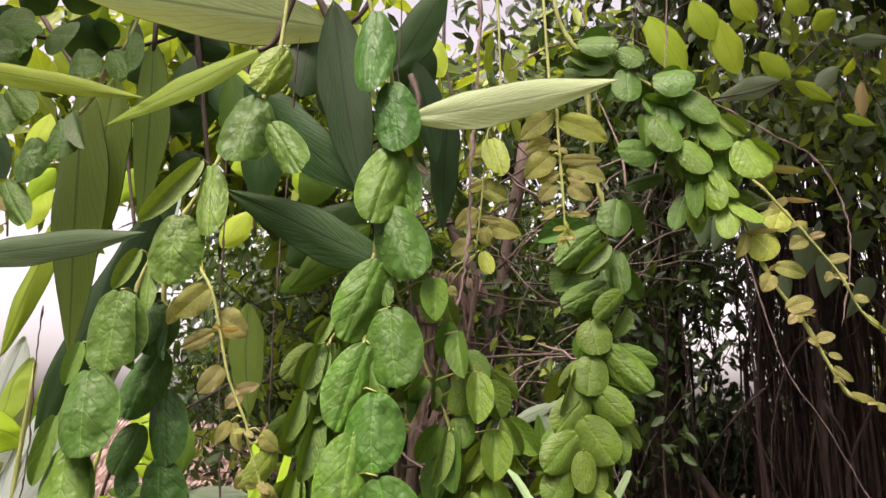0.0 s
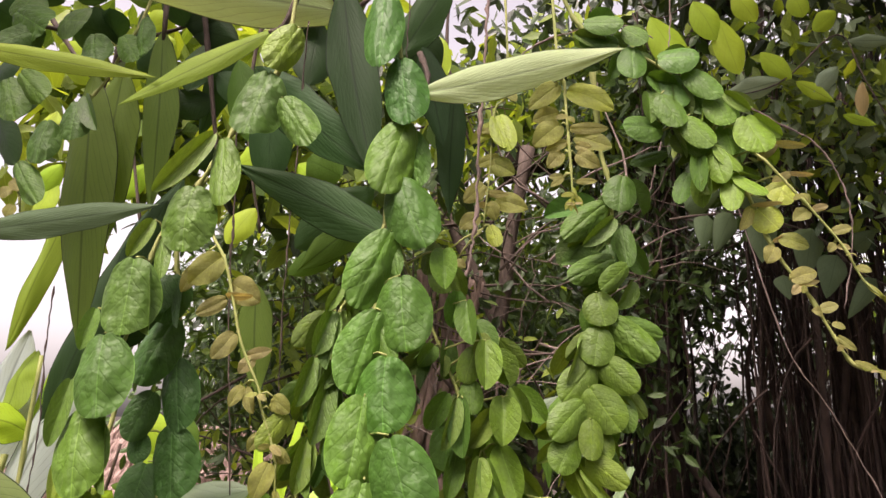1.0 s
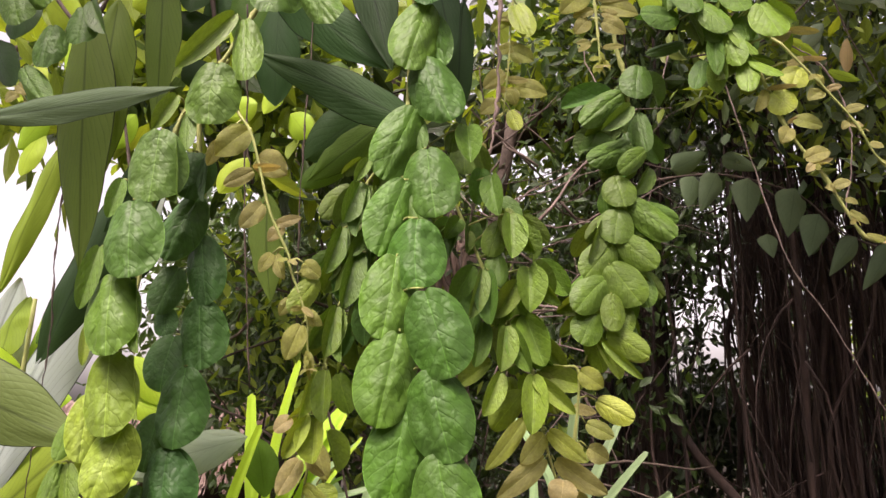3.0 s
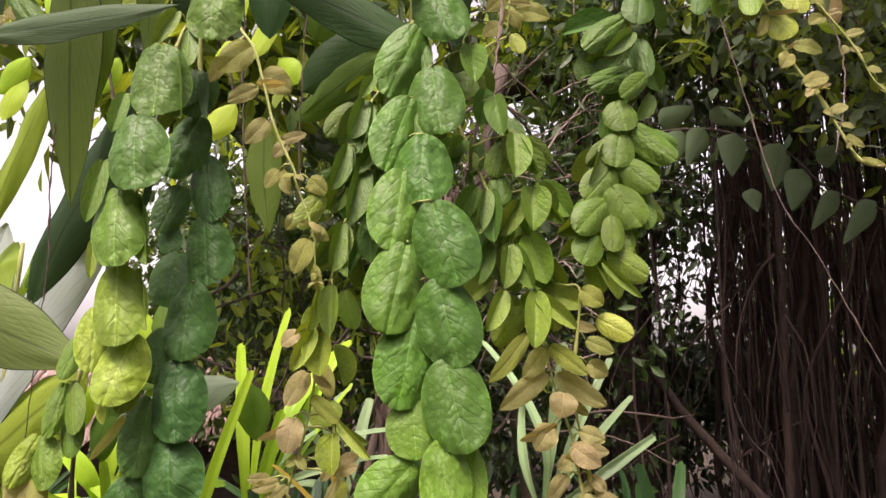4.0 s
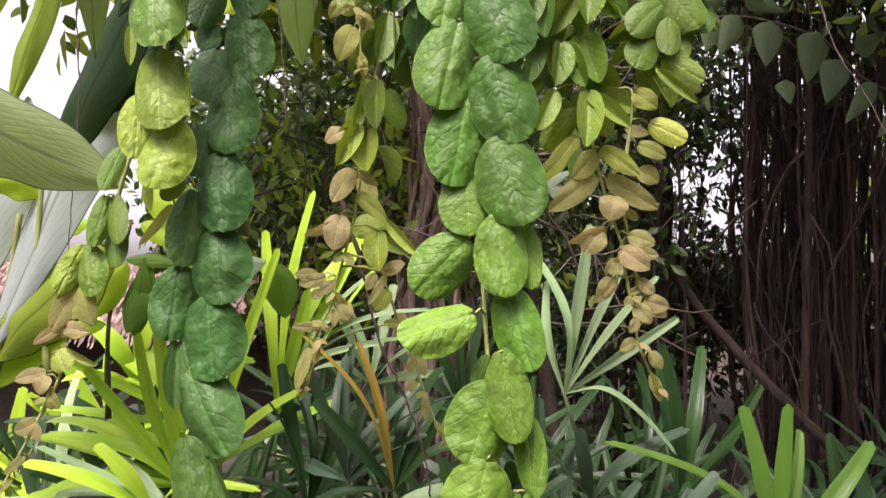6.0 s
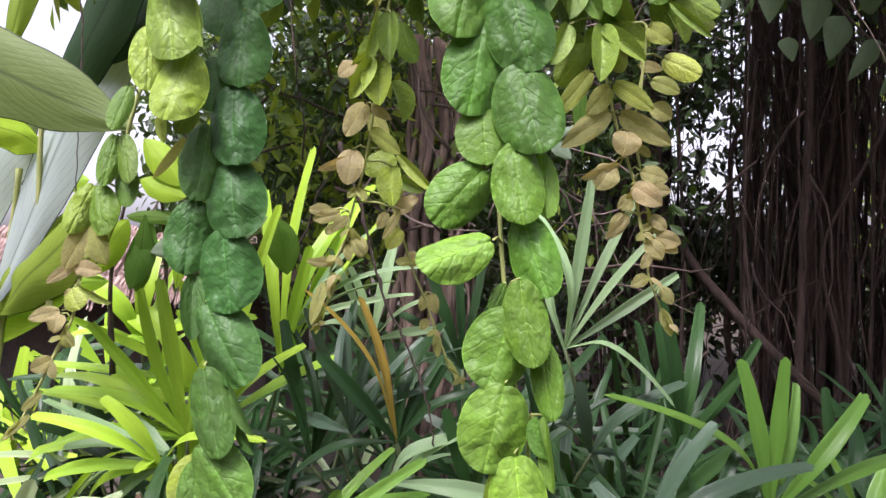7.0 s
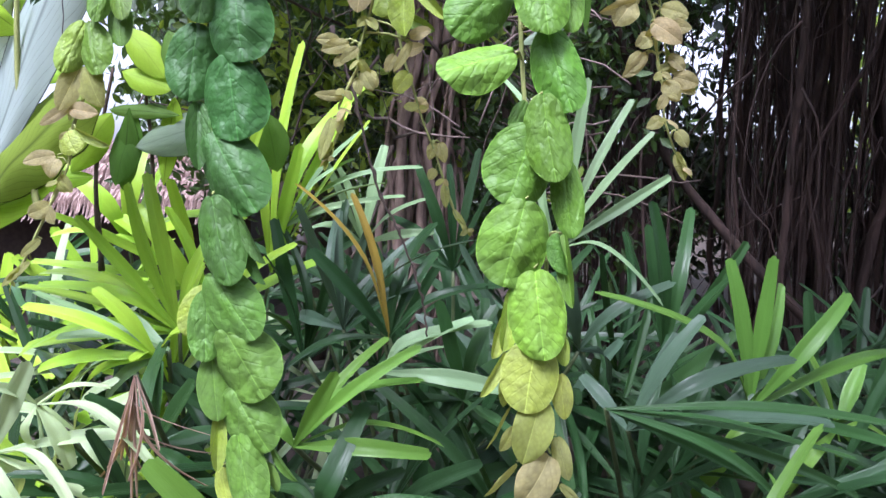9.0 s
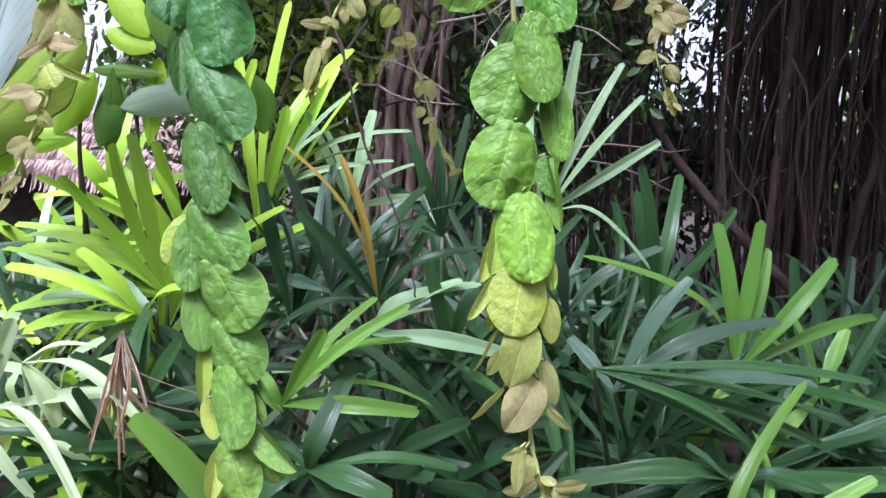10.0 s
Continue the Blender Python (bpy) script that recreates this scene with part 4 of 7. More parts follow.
s.leaf(-0.083, 1.671, -17, 0.042, 0.022, -30, -0.002, 0.5)
s.leaf(-0.078, 1.670, -8, 0.052, 0.019, 30, 0.004, 0.3)
s.leaf(-0.098, 1.631, -16, 0.044, 0.018, -30, 0.000, 0.5)
s.leaf(-0.095, 1.629, 0, 0.032, 0.014, 30, 0.004, 0.4)
s.leaf(-0.071, 1.634, -33, 0.036, 0.016, -20, 0.002, 0.6)
s.leaf(-0.085, 1.610, -10, 0.054, 0.022, -30, -0.002, 0.5)
s.leaf(-0.078, 1.609, 0, 0.057, 0.019, 30, 0.004, 0.2)
s.leaf(-0.102, 1.562, -9, 0.045, 0.020, -30, 0.000, 0.8)
s.leaf(-0.098, 1.561, 2, 0.048, 0.016, 30, 0.002, 0.6)
s.leaf(-0.078, 1.567, 0, 0.039, 0.023, 10, 0.010, 0.1)
s.leaf(-0.121, 1.510, -12, 0.042, 0.012, -45, 0.000, 1.5)
s.leaf(-0.111, 1.508, 1, 0.044, 0.021, 10, 0.000, 1.0)
s.leaf(-0.125, 1.471, -27, 0.039, 0.017, -15, -0.002, 1.6)
s.leaf(-0.120, 1.469, 1, 0.038, 0.030, 10, 0.006, 1.4)
s.leaf(-0.140, 1.469, -54, 0.021, 0.017, 0, 0.000, 3.0)
s.leaf(-0.132, 1.435, -29, 0.038, 0.021, -10, -0.002, 2.8)
s.leaf(-0.127, 1.433, 54, 0.024, 0.009, 30, 0.002, 2.9)
s.leaf(-0.143, 1.397, -7, 0.035, 0.026, 0, -0.002, 3.0)
s.leaf(-0.143, 1.390, -67, 0.036, 0.007, -50, 0.000, 2.9)
s.leaf(-0.110, 1.383, 1, 0.033, 0.025, 10, 0.010, 1.6)
s.leaf(-0.105, 1.393, 43, 0.042, 0.011, 20, 0.010, 1.5)
s.leaf(-0.127, 1.414, 48, 0.036, 0.015, 20, 0.006, 2.0)
s.leaf(-0.105, 1.351, 109, 0.021, 0.012, 10, 0.004, 3.0)
s.leaf(-0.104, 1.346, -28, 0.034, 0.008, -30, 0.004, 2.8)
s.leaf(-0.154, 1.344, -75, 0.027, 0.013, -20, 0.000, 2.8)
s.leaf(-0.147, 1.341, -48, 0.022, 0.010, -20, 0.000, 2.7)
s.leaf(-0.144, 1.323, 33, 0.022, 0.012, 10, 0.000, 2.6)
s.leaf(-0.137, 1.323, 20, 0.017, 0.010, 20, 0.000, 2.6)
s.leaf(-0.163, 1.305, -74, 0.019, 0.009, -20, 0.000, 2.7)
s.leaf(-0.162, 1.347, -90, 0.021, 0.012, -10, 0.000, 2.7)
s.leaf(-0.147, 1.318, 4, 0.017, 0.010, 0, 0.000, 2.6)
s.leaf(-0.141, 1.321, 23, 0.018, 0.014, 10, 0.000, 2.7)
s.leaf(-0.160, 1.302, -95, 0.026, 0.009, -10, 0.000, 2.7)
s.leaf(-0.168, 1.285, -15, 0.039, 0.012, 0, 0.000, 2.4)
s.leaf(-0.162, 1.288, -1, 0.019, 0.009, 0, 0.000, 2.5)
s.leaf(-0.158, 1.333, -53, 0.012, 0.010, 0, 0.000, 2.7)
s.buds(0.68, 1, 9, 0.016)
s = Strand([(-0.137, 0.688, 1.442), (-0.121, 0.688, 1.390), (-0.115, 0.689, 1.353), (-0.105, 0.694, 1.321), (-0.095, 0.699, 1.289), (-0.084, 0.704, 1.262), (-0.073, 0.709, 1.229), (-0.062, 0.714, 1.200), (-0.051, 0.716, 1.187)],
           LABELS["young2F"], False)
s.leaf(-0.134, 1.442, 21, 0.037, 0.021, 0, 0.006, 2.3)
s.leaf(-0.132, 1.405, 27, 0.024, 0.032, 0, 0.006, 1.4)
s.leaf(-0.116, 1.384, 62, 0.036, 0.011, 30, 0.006, 1.2)
s.leaf(-0.113, 1.350, 110, 0.023, 0.014, 10, 0.000, 3.0)
s.leaf(-0.108, 1.332, -34, 0.024, 0.019, -10, 0.000, 2.0)
s.leaf(-0.092, 1.308, -51, 0.017, 0.017, -10, 0.000, 3.0)
s.leaf(-0.121, 1.348, -28, 0.021, 0.012, -10, 0.000, 2.8)
s.leaf(-0.084, 1.270, -16, 0.020, 0.012, -10, 0.000, 2.6)
s.leaf(-0.079, 1.270, 14, 0.023, 0.013, 10, 0.000, 2.6)
s.leaf(-0.083, 1.245, -32, 0.014, 0.011, 0, 0.000, 2.5)
s.leaf(-0.074, 1.231, 3, 0.025, 0.010, 0, 0.000, 2.4)
s.leaf(-0.065, 1.206, 35, 0.024, 0.007, 0, 0.000, 2.3)
s.buds(0.45, 1, 6, 0.013)
s = Strand([(-0.041, 0.612, 1.780), (-0.027, 0.616, 1.732), (-0.009, 0.619, 1.685), (-0.000, 0.620, 1.666), (0.028, 0.625, 1.598), (0.048, 0.628, 1.552), (0.070, 0.630, 1.506), (0.077, 0.633, 1.456), (0.087, 0.636, 1.416), (0.103, 0.638, 1.367), (0.101, 0.638, 1.367), (0.108, 0.641, 1.328), (0.114, 0.642, 1.310), (0.114, 0.643, 1.289), (0.131, 0.647, 1.248)],
           LABELS["foldI"], False)
s.leaf(0.013, 1.732, 3, 0.040, 0.029, 0, 0.000, 0.6)
s.leaf(0.034, 1.684, 7, 0.042, 0.023, 20, 0.000, 0.5)
s.leaf(0.005, 1.644, -35, 0.024, 0.018, -20, 0.000, 0.6)
s.leaf(0.007, 1.640, -22, 0.039, 0.014, 30, 0.002, 0.2)
s.leaf(0.051, 1.648, -0, 0.044, 0.028, -15, -0.002, 0.8)
s.leaf(0.056, 1.646, 22, 0.040, 0.011, 55, 0.000, 0.7)
s.leaf(0.025, 1.597, -15, 0.046, 0.016, -30, -0.002, 0.6)
s.leaf(0.030, 1.597, -0, 0.050, 0.024, 20, 0.002, 0.3)
s.leaf(0.066, 1.599, -1, 0.042, 0.032, -5, -0.002, 1.0)
s.leaf(0.071, 1.599, 31, 0.043, 0.012, 50, 0.000, 1.0)
s.leaf(0.038, 1.614, -0, 0.031, 0.027, 0, 0.014, 0.5)
s.leaf(0.025, 1.552, -11, 0.042, 0.021, -10, 0.010, 0.4)
s.leaf(0.045, 1.547, -8, 0.041, 0.023, -20, 0.000, 0.8)
s.leaf(0.050, 1.546, 20, 0.042, 0.020, 25, 0.000, 0.8)
s.leaf(0.063, 1.557, 18, 0.048, 0.031, 10, 0.010, 1.0)
s.leaf(0.068, 1.504, -4, 0.050, 0.027, 0, -0.002, 1.3)
s.leaf(0.068, 1.502, 47, 0.047, 0.017, 15, 0.000, 1.2)
s.leaf(0.040, 1.506, -24, 0.041, 0.020, -20, 0.004, 1.2)
s.leaf(0.060, 1.466, -40, 0.059, 0.018, -20, 0.002, 2.0)
s.leaf(0.077, 1.453, -41, 0.035, 0.020, -20, 0.000, 2.3)
s.leaf(0.080, 1.456, 50, 0.043, 0.018, 20, 0.000, 2.0)
s.leaf(0.077, 1.433, -53, 0.058, 0.022, -20, 0.000, 2.6)
s.leaf(0.087, 1.431, 56, 0.054, 0.021, 20, 0.002, 2.6)
s.leaf(0.092, 1.416, -12, 0.026, 0.029, 0, -0.004, 2.9)
s.leaf(0.086, 1.387, -69, 0.040, 0.010, -40, 0.002, 2.8)
s.leaf(0.081, 1.387, -36, 0.030, 0.026, 0, 0.002, 2.8)
s.leaf(0.106, 1.382, 68, 0.027, 0.018, 10, 0.002, 2.7)
s.leaf(0.098, 1.369, 56, 0.035, 0.023, 10, -0.002, 3.0)
s.leaf(0.096, 1.360, -46, 0.018, 0.013, -10, 0.002, 2.8)
s.leaf(0.095, 1.343, -46, 0.035, 0.013, -20, 0.000, 2.9)
s.leaf(0.115, 1.343, 45, 0.021, 0.013, 10, 0.002, 2.8)
s.leaf(0.112, 1.321, 37, 0.024, 0.018, 10, 0.000, 2.8)
s.leaf(0.120, 1.323, 57, 0.026, 0.014, 10, 0.002, 2.8)
s.leaf(0.091, 1.344, -40, 0.026, 0.015, -10, 0.000, 2.7)
s.leaf(0.119, 1.325, 74, 0.026, 0.018, 10, 0.000, 2.8)
s.leaf(0.105, 1.367, 83, 0.030, 0.015, 20, 0.000, 2.8)
s.leaf(0.112, 1.290, -60, 0.020, 0.013, -10, 0.000, 2.7)
s.leaf(0.125, 1.280, 31, 0.020, 0.013, 10, 0.000, 2.6)
s.leaf(0.126, 1.260, 18, 0.026, 0.012, 0, 0.000, 2.4)
s.leaf(0.098, 1.356, -51, 0.015, 0.013, 0, 0.000, 2.7)
s.leaf(0.107, 1.380, 79, 0.025, 0.013, 10, 0.002, 2.7)
s.buds(0.72, 1, 9, 0.017)
s = Strand([(0.073, 0.644, 1.516), (0.096, 0.644, 1.512), (0.111, 0.645, 1.506), (0.105, 0.648, 1.446), (0.101, 0.649, 1.421), (0.109, 0.651, 1.376), (0.116, 0.653, 1.336)],
           LABELS["sideI"], False)
s.leaf(0.112, 1.508, 53, 0.026, 0.022, 10, 0.000, 2.0)
s.leaf(0.106, 1.477, 72, 0.024, 0.010, 30, 0.000, 2.8)
s.leaf(0.127, 1.482, 60, 0.035, 0.022, 10, 0.004, 1.8)
s.leaf(0.116, 1.462, 63, 0.028, 0.017, 10, 0.000, 2.2)
s.leaf(0.118, 1.441, 58, 0.024, 0.020, 10, 0.002, 2.5)
s.buds(0.5, 1, 6, 0.016)
s = Strand([(0.170, 0.688, 2.016), (0.175, 0.688, 1.936), (0.178, 0.688, 1.866), (0.186, 0.687, 1.823), (0.186, 0.685, 1.775), (0.183, 0.683, 1.740), (0.177, 0.681, 1.706), (0.165, 0.680, 1.691), (0.160, 0.670, 1.634), (0.145, 0.664, 1.587), (0.133, 0.662, 1.543), (0.122, 0.661, 1.516)],
           LABELS["broadD"], False)
s.leaf(0.196, 1.827, -11, 0.042, 0.034, 0, 0.000, 0.3)
s.leaf(0.176, 1.796, -49, 0.061, 0.028, -10, 0.000, 0.3)
s.leaf(0.183, 1.779, -47, 0.048, 0.016, -25, -0.004, 0.6)
s.leaf(0.192, 1.774, 4, 0.046, 0.019, 20, 0.004, 0.3)
s.leaf(0.180, 1.738, -62, 0.054, 0.026, -10, 0.000, 0.4)
s.leaf(0.194, 1.730, -48, 0.041, 0.020, -20, -0.004, 0.7)
s.leaf(0.162, 1.702, 10, 0.035, 0.034, 0, -0.004, 0.8)
s.leaf(0.176, 1.676, 42, 0.056, 0.030, 10, 0.000, 0.7)
s.leaf(0.163, 1.667, -13, 0.039, 0.035, 0, -0.003, 0.7)
s.leaf(0.161, 1.637, 45, 0.045, 0.029, 10, -0.002, 0.8)
s.leaf(0.153, 1.629, -42, 0.045, 0.033, -10, 0.000, 0.7)
s.leaf(0.149, 1.609, 33, 0.047, 0.038, 5, -0.004, 0.9)
s.leaf(0.146, 1.654, -23, 0.047, 0.013, -40, 0.002, 0.8)
s.leaf(0.143, 1.595, -45, 0.046, 0.031, -10, -0.002, 0.8)
s.leaf(0.148, 1.580, -2, 0.036, 0.022, 0, -0.005, 1.0)
s.leaf(0.132, 1.563, -29, 0.035, 0.030, -10, 0.000, 1.0)
s.leaf(0.179, 1.603, 7, 0.036, 0.023, 15, 0.011, 0.7)
s.leaf(0.163, 1.568, -11, 0.026, 0.019, 10, 0.006, 1.1)
s.leaf(0.183, 1.663, 5, 0.043, 0.022, 15, 0.013, 0.4)
s.leaf(0.179, 1.755, 5, 0.044, 0.026, 0, 0.013, 0.3)
s.leaf(0.161, 1.754, -6, 0.047, 0.023, 0, 0.014, 0.3)
s.leaf(0.144, 1.546, 54, 0.042, 0.024, 10, 0.002, 1.2)
s.leaf(0.138, 1.535, 43, 0.048, 0.007, 40, 0.002, 1.3)
s = Strand([(0.136, 0.656, 2.057), (0.147, 0.656, 2.009), (0.166, 0.655, 1.982), (0.194, 0.655, 1.965), (0.228, 0.654, 1.947), (0.255, 0.653, 1.921), (0.279, 0.652, 1.877), (0.297, 0.650, 1.834), (0.314, 0.649, 1.787), (0.318, 0.648, 1.766), (0.335, 0.647, 1.728), (0.354, 0.646, 1.697), (0.370, 0.645, 1.661), (0.385, 0.644, 1.631), (0.405, 0.643, 1.624)],
           LABELS["archJ"])
s.leaf(0.157, 1.984, 84, 0.040, 0.023, 0, -0.003, 0.3)
s.leaf(0.154, 1.972, 73, 0.040, 0.024, 0, 0.010, 0.1)
s.leaf(0.198, 1.978, 52, 0.029, 0.021, 0, 0.000, 0.4)
s.leaf(0.206, 1.957, -3, 0.039, 0.025, 0, 0.002, 0.2)
s.leaf(0.230, 1.941, 88, 0.040, 0.032, 0, -0.004, 0.3)
s.leaf(0.257, 1.927, 41, 0.046, 0.024, 5, -0.003, 0.5)
s.leaf(0.246, 1.928, 3, 0.043, 0.027, 0, 0.010, 0.2)
s.leaf(0.265, 1.917, 14, 0.039, 0.023, 0, 0.012, 0.2)
s.leaf(0.281, 1.900, 21, 0.038, 0.026, 0, 0.000, 0.8)
s.leaf(0.230, 1.900, 24, 0.041, 0.024, 0, -0.002, 0.5)
s.leaf(0.233, 1.867, -94, 0.041, 0.028, 0, 0.013, 0.1)
s.leaf(0.251, 1.874, 37, 0.041, 0.024, 0, -0.003, 0.6)
s.leaf(0.253, 1.860, 37, 0.030, 0.019, 20, 0.006, 0.3)
s.leaf(0.294, 1.902, 43, 0.032, 0.008, 45, 0.000, 0.7)
s.leaf(0.311, 1.875, 17, 0.044, 0.032, 0, -0.004, 1.0)
s.leaf(0.320, 1.876, 44, 0.034, 0.009, 45, 0.000, 0.9)
s.leaf(0.277, 1.841, 6, 0.040, 0.017, 30, -0.002, 0.9)
s.leaf(0.279, 1.845, 36, 0.037, 0.017, -25, -0.002, 0.9)
s.leaf(0.293, 1.814, -12, 0.043, 0.017, 20, -0.002, 1.1)
s.leaf(0.293, 1.814, 50, 0.038, 0.018, -25, -0.002, 1.0)
s.leaf(0.265, 1.841, -4, 0.045, 0.013, 20, 0.010, 0.3)
s.leaf(0.270, 1.873, -15, 0.032, 0.019, 0, 0.012, 0.3)
s.leaf(0.295, 1.872, 5, 0.036, 0.020, 0, 0.012, 0.5)
s.leaf(0.342, 1.848, -49, 0.036, 0.011, -20, 0.000, 2.8)
s.leaf(0.340, 1.848, 79, 0.034, 0.006, 50, 0.000, 2.5)
s.leaf(0.352, 1.816, -66, 0.028, 0.009, -20, 0.000, 2.8)
s.leaf(0.349, 1.816, 79, 0.027, 0.004, 50, 0.000, 3.0)
s.leaf(0.346, 1.807, -30, 0.027, 0.023, 0, 0.006, 1.8)
s.leaf(0.311, 1.783, 91, 0.032, 0.004, 50, 0.000, 3.0)
s.leaf(0.310, 1.781, -30, 0.033, 0.014, -20, 0.000, 2.5)
s.leaf(0.316, 1.780, 37, 0.027, 0.025, 10, 0.006, 1.8)
s.leaf(0.329, 1.742, -33, 0.022, 0.019, 0, 0.002, 2.5)
s.leaf(0.332, 1.750, 68, 0.029, 0.019, 10, 0.002, 2.2)
s.leaf(0.327, 1.747, 108, 0.017, 0.005, 40, 0.000, 3.0)
s.leaf(0.340, 1.710, 107, 0.028, 0.019, 10, 0.002, 2.5)
s.leaf(0.347, 1.704, -48, 0.015, 0.010, 0, 0.000, 3.0)
s.leaf(0.347, 1.704, 101, 0.020, 0.006, 30, 0.000, 3.0)
s.leaf(0.362, 1.681, 106, 0.019, 0.013, 0, 0.000, 2.6)
s.leaf(0.364, 1.678, -103, 0.012, 0.011, 0, 0.000, 2.6)
s.leaf(0.371, 1.668, 68, 0.014, 0.008, 0, 0.000, 2.6)
s.leaf(0.374, 1.656, 46, 0.021, 0.008, 20, 0.000, 2.4)
s.leaf(0.386, 1.633, 68, 0.022, 0.007, 0, 0.000, 2.3)
s.buds(0.8, 1, 6, 0.012)
s = Strand([(0.307, 0.635, 1.846), (0.321, 0.634, 1.823), (0.339, 0.633, 1.798), (0.361, 0.632, 1.768), (0.382, 0.631, 1.736), (0.395, 0.630, 1.705), (0.414, 0.629, 1.684)],
           LABELS["archJ2"], False)
s.leaf(0.356, 1.773, -61, 0.022, 0.017, 0, 0.000, 2.5)
s.leaf(0.357, 1.779, -153, 0.014, 0.014, 0, 0.002, 2.4)
s.leaf(0.359, 1.774, 100, 0.017, 0.008, 20, 0.000, 3.0)
s.leaf(0.374, 1.752, 101, 0.021, 0.012, 0, 0.000, 2.5)
s.leaf(0.375, 1.741, -37, 0.013, 0.009, 0, 0.000, 2.6)
s.leaf(0.377, 1.738, 79, 0.014, 0.008, 0, 0.000, 2.8)
s.leaf(0.392, 1.718, 70, 0.015, 0.010, 0, 0.000, 2.5)
s.leaf(0.399, 1.702, 39, 0.020, 0.007, 0, 0.000, 2.3)
s.buds(0.4, 1, 6, 0.011)
s = Strand([(0.114, 0.547, 1.893), (0.119, 0.545, 1.863), (0.120, 0.544, 1.834), (0.121, 0.542, 1.803), (0.122, 0.541, 1.772), (0.122, 0.540, 1.750)],
           LABELS["youngG"])
s.leaf(0.115, 1.860, -46, 0.041, 0.020, -15, 0.000, 2.2)
s.leaf(0.122, 1.855, 58, 0.046, 0.025, 15, 0.000, 2.0)
s.leaf(0.114, 1.836, -69, 0.028, 0.017, -15, 0.002, 2.5)
s.leaf(0.123, 1.820, 83, 0.037, 0.010, 30, 0.000, 2.6)
s.leaf(0.114, 1.823, -47, 0.033, 0.024, -10, 0.002, 2.2)
s.leaf(0.127, 1.814, 66, 0.035, 0.020, 15, 0.002, 2.3)
s.leaf(0.120, 1.808, -65, 0.024, 0.010, -20, 0.000, 2.6)
s.leaf(0.127, 1.805, 64, 0.018, 0.010, 20, 0.000, 2.6)
s.leaf(0.115, 1.798, -40, 0.023, 0.015, -15, 0.000, 2.5)
s.leaf(0.127, 1.797, 55, 0.026, 0.017, 15, 0.000, 2.5)
s.leaf(0.115, 1.777, -81, 0.014, 0.007, -15, 0.000, 2.5)
s.leaf(0.115, 1.775, -52, 0.016, 0.007, -10, 0.000, 2.5)
s.leaf(0.126, 1.772, 86, 0.020, 0.006, 20, 0.000, 2.5)
s.leaf(0.122, 1.760, -78, 0.011, 0.006, 0, 0.000, 2.1)
s.leaf(0.121, 1.755, -33, 0.012, 0.006, 0, 0.000, 2.0)
s.leaf(0.124, 1.758, 31, 0.011, 0.006, 0, 0.000, 2.0)
s.leaf(0.120, 1.755, -2, 0.012, 0.006, 0, -0.002, 2.0)
s.buds(0.6, 1, 3, 0.010)
s = Strand([(0.077, 0.663, 1.929), (0.063, 0.662, 1.891), (0.057, 0.661, 1.823), (0.050, 0.660, 1.764)],
           LABELS["youngK"])
s.leaf(0.064, 1.875, -47, 0.036, 0.017, -20, 0.000, 2.0)
s.leaf(0.067, 1.885, 14, 0.045, 0.021, 20, 0.000, 1.6)
s.leaf(0.063, 1.885, 13, 0.042, 0.017, -20, 0.002, 1.5)
s.leaf(0.058, 1.835, 59, 0.030, 0.024, 10, 0.004, 2.2)
s.leaf(0.067, 1.841, -65, 0.029, 0.014, -20, 0.000, 2.3)
s.leaf(0.052, 1.811, -46, 0.034, 0.020, -15, 0.000, 2.5)
s.leaf(0.052, 1.802, 81, 0.029, 0.008, 30, 0.000, 2.6)
s.leaf(0.063, 1.796, 70, 0.036, 0.024, 10, 0.002, 2.3)
s.leaf(0.046, 1.778, -53, 0.028, 0.019, -15, 0.000, 2.5)
s.leaf(0.055, 1.793, 22, 0.022, 0.018, 10, 0.002, 2.3)
s.leaf(0.057, 1.767, 19, 0.024, 0.015, 10, 0.002, 1.8)
s.leaf(0.023, 1.732, 52, 0.014, 0.012, 0, 0.000, 2.5)
s.leaf(0.012, 1.738, -3, 0.042, 0.029, 0, 0.000, 0.7)
s.buds(0.2, 0.95, 7, 0.018)
s = Strand([(-0.338, 0.720, 1.631), (-0.346, 0.717, 1.565), (-0.362, 0.712, 1.500), (-0.374, 0.709, 1.460), (-0.382, 0.706, 1.421), (-0.387, 0.702, 1.373), (-0.404, 0.698, 1.331), (-0.415, 0.696, 1.299), (-0.416, 0.696, 1.295), (-0.423, 0.694, 1.270), (-0.424, 0.692, 1.246), (-0.445, 0.688, 1.198), (-0.475, 0.688, 1.138)],
           LABELS["leftL"], False)
s.leaf(-0.373, 1.471, -15, 0.046, 0.019, -20, 0.000, 0.8)
s.leaf(-0.377, 1.424, 12, 0.050, 0.022, 10, 0.000, 0.7)
s.leaf(-0.385, 1.424, -6, 0.052, 0.020, -20, 0.000, 0.8)
s.leaf(-0.377, 1.399, 6, 0.046, 0.023, 0, 0.008, 0.6)
s.leaf(-0.404, 1.375, -21, 0.051, 0.025, -20, 0.000, 1.2)
s.leaf(-0.399, 1.375, 13, 0.051, 0.029, 5, -0.002, 0.9)
s.leaf(-0.410, 1.336, -22, 0.049, 0.024, -20, 0.000, 2.6)
s.leaf(-0.405, 1.336, 21, 0.044, 0.029, 5, -0.002, 2.3)
s.leaf(-0.407, 1.333, -9, 0.029, 0.022, 0, 0.006, 1.8)
s.leaf(-0.421, 1.299, -53, 0.036, 0.012, -20, 0.000, 3.0)
s.leaf(-0.420, 1.297, 81, 0.033, 0.018, 10, -0.002, 3.0)
s.leaf(-0.423, 1.275, 31, 0.022, 0.025, 0, 0.002, 1.8)
